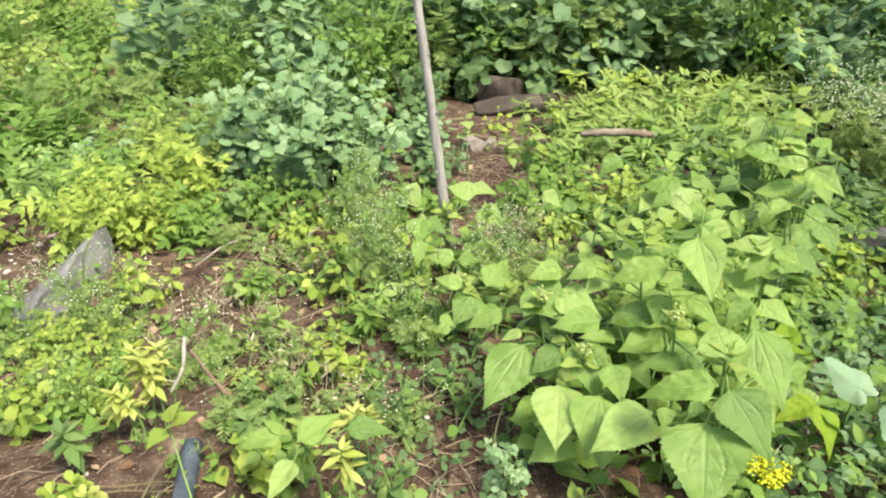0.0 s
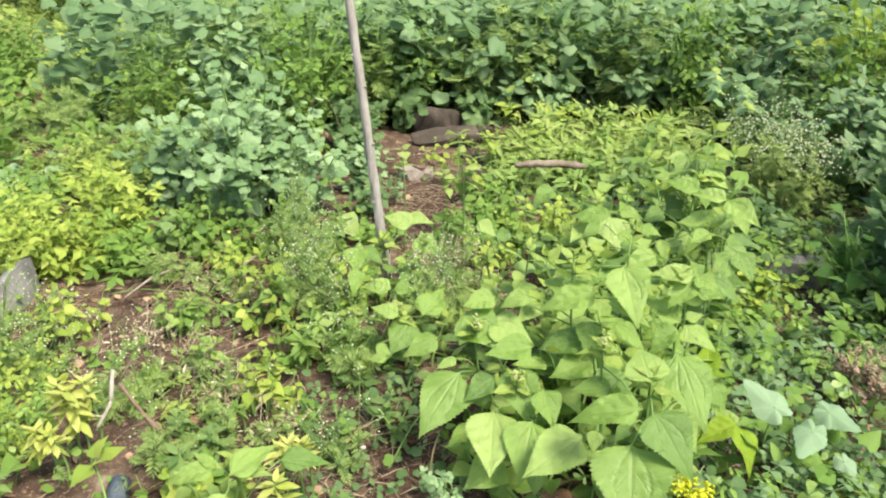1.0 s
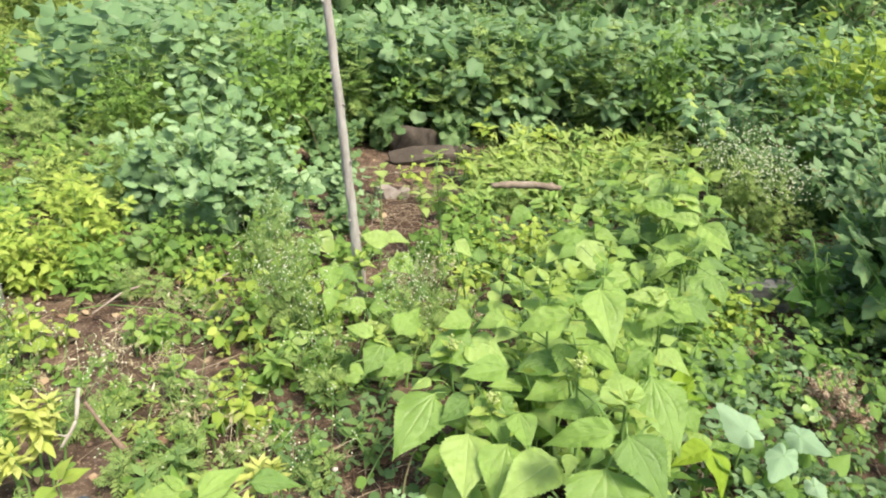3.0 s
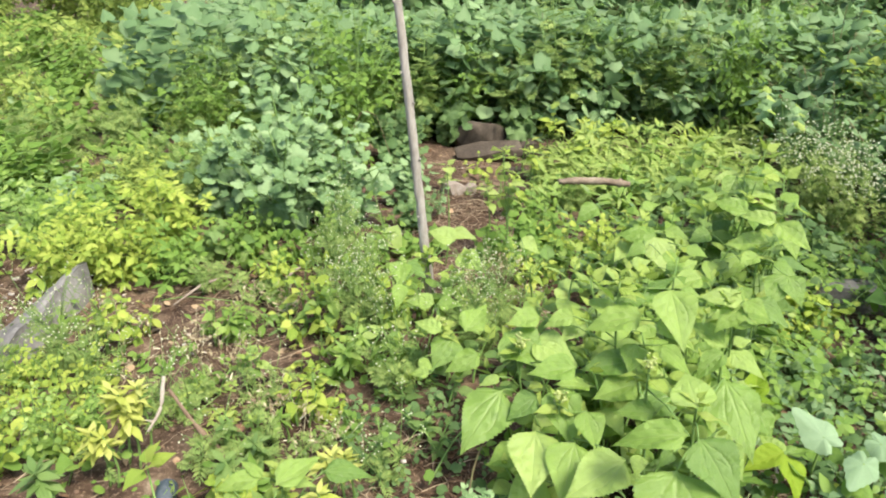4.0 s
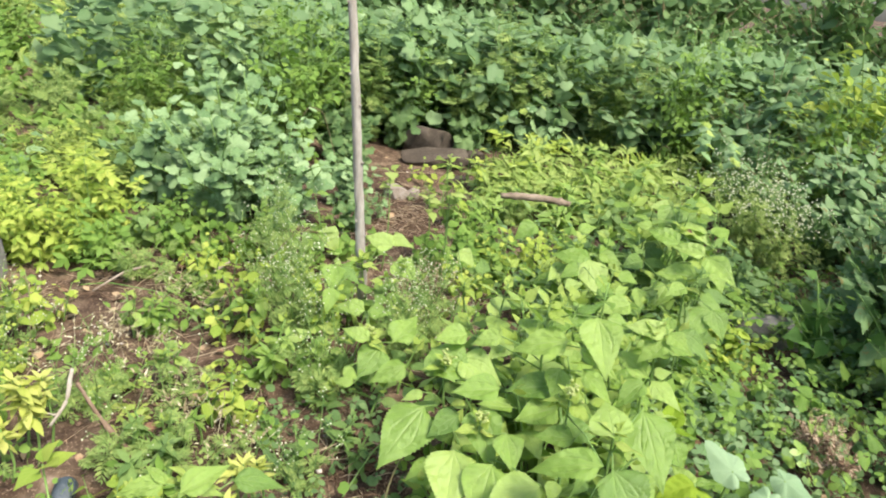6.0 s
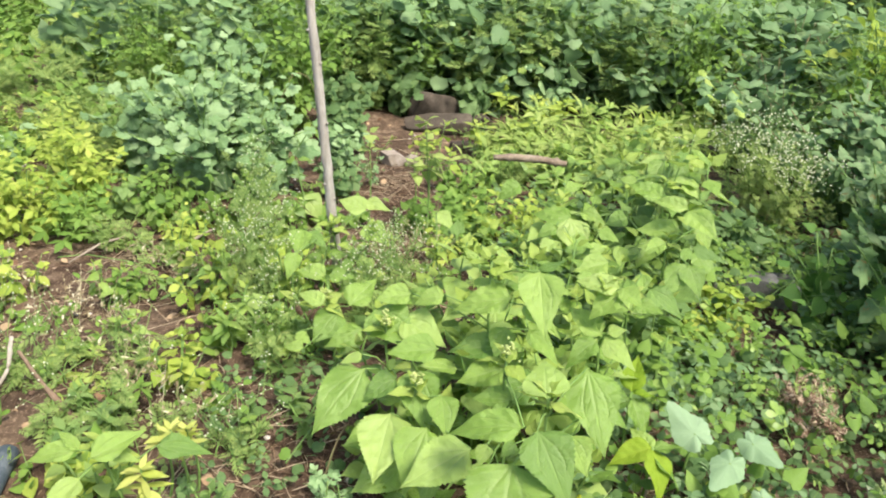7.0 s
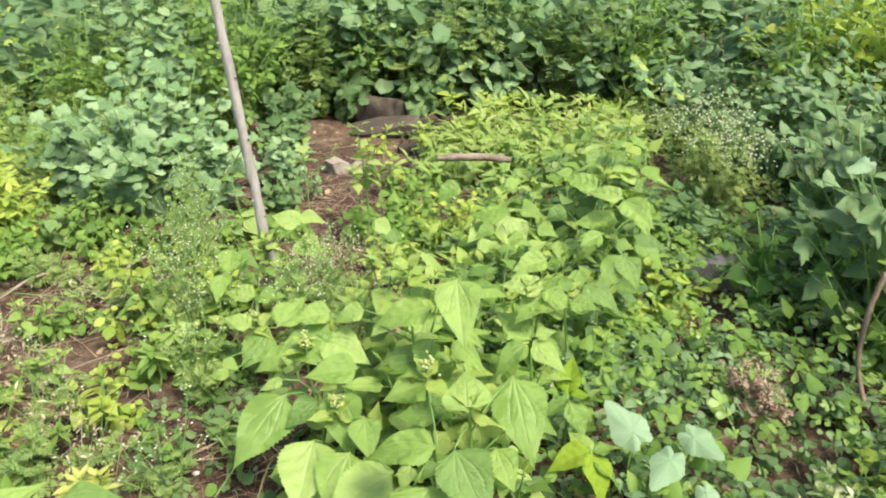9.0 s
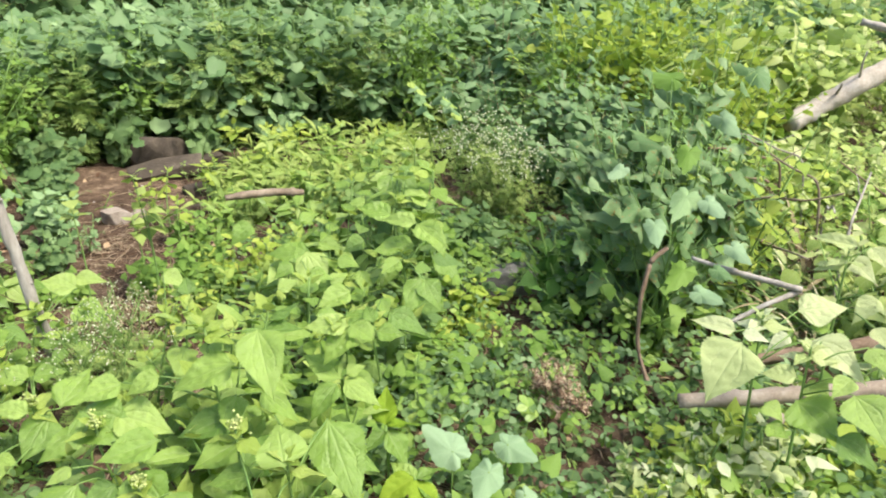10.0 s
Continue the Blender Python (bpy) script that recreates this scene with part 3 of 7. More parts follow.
def bush(name, x, y, label, category, group, kind, material, height=0.8, spread=0.4, stems=9, size=0.1, gap=0.05, first=0.15, low=-0.5, high=0.3,
         pairs=False, stem_mat="stem", thick=0.006, seed=0, twigs=2, small=0.6, flowers=0, far=False, tilt=0.35):
    """A bushy plant: stems as parts, foliage as one mass of single leaves."""
    r = np.random.default_rng(seed)
    ob = root(name, x, y, label, category, group)
    leaves = []
    heads, stalks, wood = [], [], []
    for i in range(stems):
        az = i * 2.4 + r.normal(0, 0.3)
        q = math.sqrt((i + 0.5) / stems)
        h = height * (1 - 0.45 * q * q) * r.uniform(0.85, 1.1)
        path = stem_curve(r, h, spread * q * r.uniform(0.85, 1.15), az, 0.12 * q, foot=0.05)
        main, side = tube(path[::7] if far and height < 0.5 else path[[0, 2, 4, 7]], np.linspace(thick, thick * 0.4, 2 if height < 0.5 else 4), 3) if far else tube(path, np.linspace(thick, thick * 0.4, len(path)), 5), []
        leaves.append(plan_leaves(r, path, size, gap, first, pairs, low, high, small))
        for k in range(twigs):
            f = r.uniform(0.25, 0.8)
            p0 = along(path, f)
            a = r.uniform(0, 6.28)
            ln = height * r.uniform(0.18, 0.38)
            tw = p0 + np.linspace(0, 1, 5)[:, None] * np.array([math.cos(a) * ln * 0.8, math.sin(a) * ln * 0.8, ln * 0.55])
            tw[:, 2] -= 0.12 * ln * np.linspace(0, 1, 5) ** 2
            side.append(tube(tw[::4] if far else tw, np.linspace(thick * 0.45, thick * 0.2, 2 if far else 5), 3))
            leaves.append(plan_leaves(r, tw, size * 0.85, gap * 0.9, 0.15, pairs, low, high, small))
        if flowers:
            top = path[-1]
            for k in range(flowers):
                b0 = along(path, r.uniform(0.62, 1.0))
                a, ln = r.uniform(0, 6.28), r.uniform(0.05, 0.16)
                e = b0 + np.array([math.cos(a) * ln * 0.7, math.sin(a) * ln * 0.7, ln])
                stalks.append(tube(np.array([b0, (b0 + e) / 2 + r.normal(0, 0.006, 3), e]), 0.0011, 3))
                for w in range(int(r.integers(2, 6))):
                    e2 = e + r.normal(0, 0.017, 3)
                    stalks.append(tube(np.array([e, e2]), 0.0007, 3))
                    heads.append((*e2, r.uniform(0.0016, 0.0028) * (1.7 if height > 0.45 else 1)))
        if far:
            wood += [main, *side]
        else:
            st = part("stem", main, M[stem_mat], ob)
            for q in side:
                part("twig", q, M[stem_mat], st)
    if wood:
        part("branchwork", joined(wood), M[stem_mat], ob, kind="stuff")
    leaves = to_light(np.concatenate(leaves), tilt)
    which = r.integers(len(T[kind]), size=len(leaves))
    got = []
    for k in range(len(T[kind])):
        s = leaves[which == k]
        if len(s):
            got.append(scatter(T[kind][k], s[:, :3], turned(s[:, 3], s[:, 4], s[:, 5], s[:, 6])))
    part("foliage", joined(got), M[material], ob, kind="stuff")
    if heads:
        h = np.array(heads)
        part("flower_stalk", joined(stalks), M["stem"], ob, kind="stuff")
        part("flower_head", scatter(BALL, h[:, :3], turned(r.uniform(0, 6, len(h)), 0, 0, h[:, 3])), M["flower"], ob, "tiny white flower heads", "stuff")
    return ob


def spread_out(ob, places, seed=0, low=0.8, high=1.2):
    """Copies of a thing, turned and scaled by lot."""
    r = np.random.default_rng(seed)
    for x, y in places:
        if cleared(x, y):
            continue
        s = r.uniform(low, high)
        m = Matrix.Translation((x, y, float(gh(x, y)))) @ Matrix.Rotation(r.uniform(0, 6.28), 4, "Z") @ Matrix.Diagonal((s, s, s * r.uniform(0.85, 1.15), 1))
        copy_thing(ob, m)


def rock(name, x, y, size, material, label, seed=0, turn=0, z=0.0, tilt=(0, 0), cuts=9):
    """An angular stone: a block cut by planes, then roughened."""
    r = np.random.default_rng(seed)
    bm = bmesh.new()
    bmesh.ops.create_icosphere(bm, subdivisions=4, radius=1.0)
    dirs = r.normal(0, 1, (cuts, 3))
    dirs /= np.linalg.norm(dirs, axis=1)[:, None]
    dirs = np.concatenate([dirs, [[1, 0, 0], [-1, 0, 0], [0, 1, 0], [0, -1, 0], [0, 0, 1], [0, 0, -1]]])
    off = np.concatenate([r.uniform(0.55, 0.8, cuts), r.uniform(0.6, 0.75, 6)])
    for v in bm.verts:
        p = np.array(v.co)
        for d, o in zip(dirs, off):
            e = p @ d - o
            if e > 0:
                p = p - d * e * 0.97
        v.co = Vector(p * np.array(size) / 1.3)
        v.co += Vector(noise.noise_vector(Vector(p) * 3.0 + Vector((seed, 0, 0)))) * 0.03 * min(size) + Vector(noise.noise_vector(Vector(p) * 9.0)) * 0.015 * min(size)
    me = bpy.data.meshes.new(name)
    bm.to_mesh(me)
    bm.free()
    me.polygons.foreach_set("use_smooth", np.ones(len(me.polygons), bool))
    me.set_sharp_from_angle(angle=radians(28))
    me.materials.append(M[material])
    ob = new(name, me)
    ob.matrix_basis = pose(x, y, float(gh(x, y)) + z, tilt[0], tilt[1], turn)
    return tagged(ob, label, "stone")


def bark(piece, rad, seed):
    """Ridges and dents on a tube."""
    v, t, u = piece
    r = np.random.default_rng(seed + 500)
    return v + r.normal(0, 0.07, v.shape) * rad, t, u


def branch(name, pts, radii, material, label, category="branch", knots=0, seed=0, side=()):
    """A bent branch or log with knots and broken ends; side: short twigs (place along it, direction, length, radius)."""
    r = np.random.default_rng(seed)
    pts = np.array(pts, float)
    s = np.linspace(0, 1, len(pts))
    n = 8 * (len(pts) - 1) + 1
    f = np.linspace(0, 1, n)
    path = np.stack([np.interp(f, s, pts[:, k]) for k in range(3)], 1)
    for _ in range(4):
        path[1:-1] = (path[:-2] + 2 * path[1:-1] + path[2:]) / 4
    rad = np.interp(f, np.linspace(0, 1, len(radii)), radii) * (1 + 0.03 * r.normal(0, 1, n))
    for k in range(knots):
        i = int(r.integers(2, n - 2))
        rad[i] *= 1.22
    path += r.normal(0, 0.04, (n, 3)) * rad[:, None]
    pieces = [bark(tube(path, rad, 12 if rad.max() > 0.012 else 7), rad.mean(), seed)]
    base, twigs = path[0].copy(), []
    for at, d, ln, q in side:
        p0 = along(path, at)
        d = np.array(d, float) / np.linalg.norm(d)
        twigs.append((ln, tube(p0 - base + np.linspace(0, 1, 4)[:, None] * d * ln + r.normal(0, min(0.004, 0.08 * ln), (4, 3)), np.linspace(q, q * 0.5, 4), 6)))
    v, t, u = joined(pieces)
    ob = new(name, tri_mesh(name, v - base, t, M[material], u))
    ob.matrix_basis = pose(*base)
    for ln, w in twigs:
        part("twig" if ln > 0.03 else "knot", w, M[material], ob)
    return tagged(ob, label, category)


# ---- the bare sapling trunk ----
branch("sapling_trunk", [(0.092, 2.508, -0.05), (0.061, 2.508, 0.25), (0.034, 2.508, 0.52), (-0.015, 2.509, 1.0), (-0.075, 2.51, 1.6), (-0.13, 2.51, 2.2)], [0.020, 0.018, 0.0165, 0.015, 0.013, 0.010], "bark",
       "slender grey bare sapling trunk standing in the weeds", "sapling", 0, 4,
       [(0.10 + 0.042 * k, (0.8 * (-1) ** k, -0.55, 0.3), 0.017 + 0.003 * (k % 3), 0.0075) for k in range(16)])

# ---- stones, branches, pipe ----
def ridge_stone(x, y, length, width, high, low, turn, label, seed):
    """A long stone with one steep side: a ridge that sinks along its length, and a long slope to the other side."""
    bm = bmesh.new()
    n, m = 26, 18
    grid = []
    for i in range(n):
        f = i / (n - 1)
        top = low + (high - low) * f ** 0.8
        row = []
        for j in range(m):
            g = j / (m - 1)
            if g < 0.3:
                px, pz = 0.02 * (0.3 - g) / 0.3, top * g / 0.3
            else:
                q = (g - 0.3) / 0.7
                px, pz = -width * (0.75 + 0.25 * f) * q, top * (1 - q ** 1.3)
            p = Vector((px, length * (f - 0.5), pz))
            bend = noise.noise_vector(p * 9 + Vector((seed, 0, 0))) * 0.022 + noise.noise_vector(p * 30) * 0.007
            row.append(bm.verts.new(p + bend - Vector((0, 0, 0.03))))
        grid.append(row)
    for a, b in zip(grid, grid[1:]):
        for j in range(m - 1):
            bm.faces.new((a[j], a[j + 1], b[j + 1], b[j]))
    bm.faces.new(grid[0])
    bm.faces.new(grid[-1][::-1])
    bm.faces.new([r[0] for r in grid] + [r[-1] for r in grid[::-1]])
    bmesh.ops.recalc_face_normals(bm, faces=bm.faces)
    me = bpy.data.meshes.new("stone")
    bm.to_mesh(me)
    bm.free()
    me.polygons.foreach_set("use_smooth", np.ones(len(me.polygons), bool))
    me.set_sharp_from_angle(angle=radians(30))
    me.materials.append(M["light_stone"])
    ob = new("stone", me)
    ob.matrix_basis = pose(x, y, float(gh(x, y)), 0, 0, turn)
    return tagged(ob, label, "stone")


ridge_stone(-1.335, 2.35, 0.60, 0.27, 0.205, 0.075, -6, "long light grey ridged stone half hidden by weeds", 21)
rock("stone", 0.41, 4.95, (0.44, 0.21, 0.095), "brown_stone", "long wedge-shaped brown stone lying on bare earth", 5, 8, 0.045, (8, -5), 11)
rock("stone", 0.36, 5.24, (0.34, 0.24, 0.22), "brown_stone", "blocky grey-brown stone behind a long brown one", 31, 38, 0.07, (-10, 14), 7)
rock("stone", 0.17, 4.06, (0.13, 0.11, 0.10), "pale_stone", "small pale rough stone on bare earth", 11, 30, 0.03)
rock("stone", 0.27, 4.1, (0.09, 0.07, 0.07), "pale_stone", "small pale rough stone on bare earth", 12, 80, 0.02)
rock("stone", 0.60, 4.55, (0.16, 0.12, 0.08), "brown_stone", "small brown stone on bare earth", 13, 10, 0.02)
rock("stone", 0.70, 5.1, (0.2, 0.14, 0.1), "brown_stone", "small brown stone on bare earth", 16, 50, 0.03)
rock("stone", 2.16, 4.6, (0.20, 0.15, 0.08), "brown_stone", "small brown stone behind the flowering weeds", 14, 40, 0.06)
rock("stone", 1.82, 2.66, (0.50, 0.20, 0.12), "light_stone", "flat grey stone slab in the shade", 15, -20, 0.035)
branch("fallen_branch", [(0.70, 3.50, 0.245), (0.80, 3.50, 0.25), (0.92, 3.50, 0.25), (1.06, 3.50, 0.235)], [0.013, 0.018, 0.019, 0.014], "weathered", "short brown dead branch lying on low weeds", "branch", 3, 2)
branch("bent_branch", [(1.87, 1.83, 0.465), (1.825, 1.84, 0.43), (1.79, 1.825, 0.32), (1.785, 1.81, 0.16), (1.79, 1.74, 0.06), (1.81, 1.61, 0.015)], [0.007, 0.0075, 0.007, 0.0065, 0.006, 0.004], "dark_wood", "thin bent brown branch reaching down to the earth", "branch", 3, 5)
branch("cut_log", [(1.70, 1.495, 0.18), (1.86, 1.42, 0.20), (2.02, 1.35, 0.225), (2.4, 1.18, 0.27)], [0.019, 0.021, 0.021, 0.022], "pale_wood", "pale cut branch lying across the undergrowth", "log", 3, 6)
branch("cut_log", [(2.10, 1.70, 0.10), (2.3, 1.60, 0.16), (2.6, 1.45, 0.22)], [0.018, 0.02, 0.022], "dark_wood", "brown cut branch lying in the shade", "log", 3, 7)
branch("straight_branch", [(1.93, 1.79, 0.44), (2.0, 1.67, 0.43), (2.10, 1.535, 0.42)], [0.006, 0.008, 0.009], "bark", "straight grey-brown branch among the leaves", "branch", 3, 8)
branch("thin_branch", [(1.90, 1.57, 0.34), (2.0, 1.56, 0.38), (2.11, 1.55, 0.41)], [0.006, 0.007, 0.008], "bark", "thin grey-brown branch beside a cut log", "branch", 1, 9)
branch("stump", [(1.88, 1.345, -0.02), (1.876, 1.34, 0.09), (1.872, 1.335, 0.2)], [0.020, 0.018, 0.017], "pale_wood", "short upright pale stump of a cut branch", "stump", 2, 10)
branch("fallen_log", [(3.94, 3.46, 0.36), (4.2, 3.45, 0.47), (4.5, 3.44, 0.60), (4.85, 3.43, 0.75), (5.3, 3.4, 0.93)], [0.056, 0.058, 0.062, 0.064, 0.066], "bleached", "bleached fallen log behind the leaves", "log", 0, 12, [(0.3, (-0.5, -0.5, 0.4), 0.22, 0.012), (0.55, (0.5, -0.6, 0.2), 0.3, 0.014), (0.42, (-0.3, -0.3, 0.7), 0.25, 0.010)])
branch("dry_branch", [(4.28, 3.4, 0.93), (4.45, 3.22, 0.87), (4.7, 3.0, 0.8)], [0.02, 0.022, 0.024], "bark", "dry bare branch above a fallen log", "branch", 2, 13)
branch("forked_stick", [(-0.63, 1.57, 0.13), (-0.60, 1.60, 0.18), (-0.594, 1.63, 0.26)], [0.004, 0.005, 0.005], "bleached", "small bleached forked stick among the weeds", "stick", 1, 14, [(0.25, (-0.6, -0.3, 0.2), 0.03, 0.003)])
branch("dead_branch", [(-0.585, 1.63, 0.22), (-0.53, 1.62, 0.12), (-0.44, 1.60, 0.02)], [0.004, 0.006, 0.011], "dark_wood", "bent dead brown stem over bare earth", "stick", 1, 15)
branch("dry_stick", [(-0.92, 2.52, 0.02), (-0.84, 2.63, 0.06), (-0.78, 2.72, 0.05)], [0.004, 0.005, 0.004], "pale_wood", "thin dry stick lying on the earth", "stick", 1, 16)
branch("dry_stick", [(-0.56, 2.62, 0.03), (-0.50, 2.73, 0.07), (-0.47, 2.83, 0.06)], [0.004, 0.006, 0.004], "pale_wood", "thin dry stick lying on the earth", "stick", 1, 17)
branch("dry_stick", [(-0.52, 1.10, 0.03), (-0.47, 1.13, 0.10), (-0.43, 1.145, 0.13), (-0.39, 1.24, 0.11)], [0.005, 0.005, 0.004, 0.003], "wood", "crooked dry stick above the weeds", "stick", 2, 19, [(0.5, (0.3, -0.5, 0.3), 0.05, 0.002), (0.75, (-0.5, 0.4, 0.3), 0.04, 0.002)])
branch("dry_stick", [(0.96, 1.44, 0.02), (1.0, 1.54, 0.05), (1.03, 1.66, 0.03)], [0.003, 0.004, 0.003], "pale_wood", "thin dry stick lying on the earth", "stick", 1, 18)


def pipe():
    """A dark plastic pipe with an open end, lying on the earth."""
    a, b = np.array((-0.56, 1.48, 0.028)), np.array((-0.43, 0.90, 0.03))
    n = 18
    bm = bmesh.new()
    rings = []
    d = (b - a) / np.linalg.norm(b - a)
    sx, sz = np.cross(d, (0, 0, 1)), np.array((0, 0, 1.0))
    for p, q in ((a + d * 0.12, 0.022), (a, 0.022), (a - d * 0.004, 0.024), (a, 0.0265), (a + d * 0.05, 0.0265), (a + d * 0.055, 0.025), (b, 0.025)):
        rings.append([bm.verts.new(Vector(p - a + q * (math.cos(2 * math.pi * k / n) * sx + math.sin(2 * math.pi * k / n) * sz))) for k in range(n)])
    for r0, r1 in zip(rings, rings[1:]):
        for k in range(n):
            bm.faces.new((r0[k], r0[(k + 1) % n], r1[(k + 1) % n], r1[k])).smooth = True
    me = bpy.data.meshes.new("pipe")
    bm.to_mesh(me)
    bm.free()
    me.materials.append(M["pipe"])
    ob = new("pipe", me)
    ob.matrix_basis = pose(*a)
    tagged(ob, "dusty dark blue-grey plastic pipe lying on the earth", "pipe")


pipe()

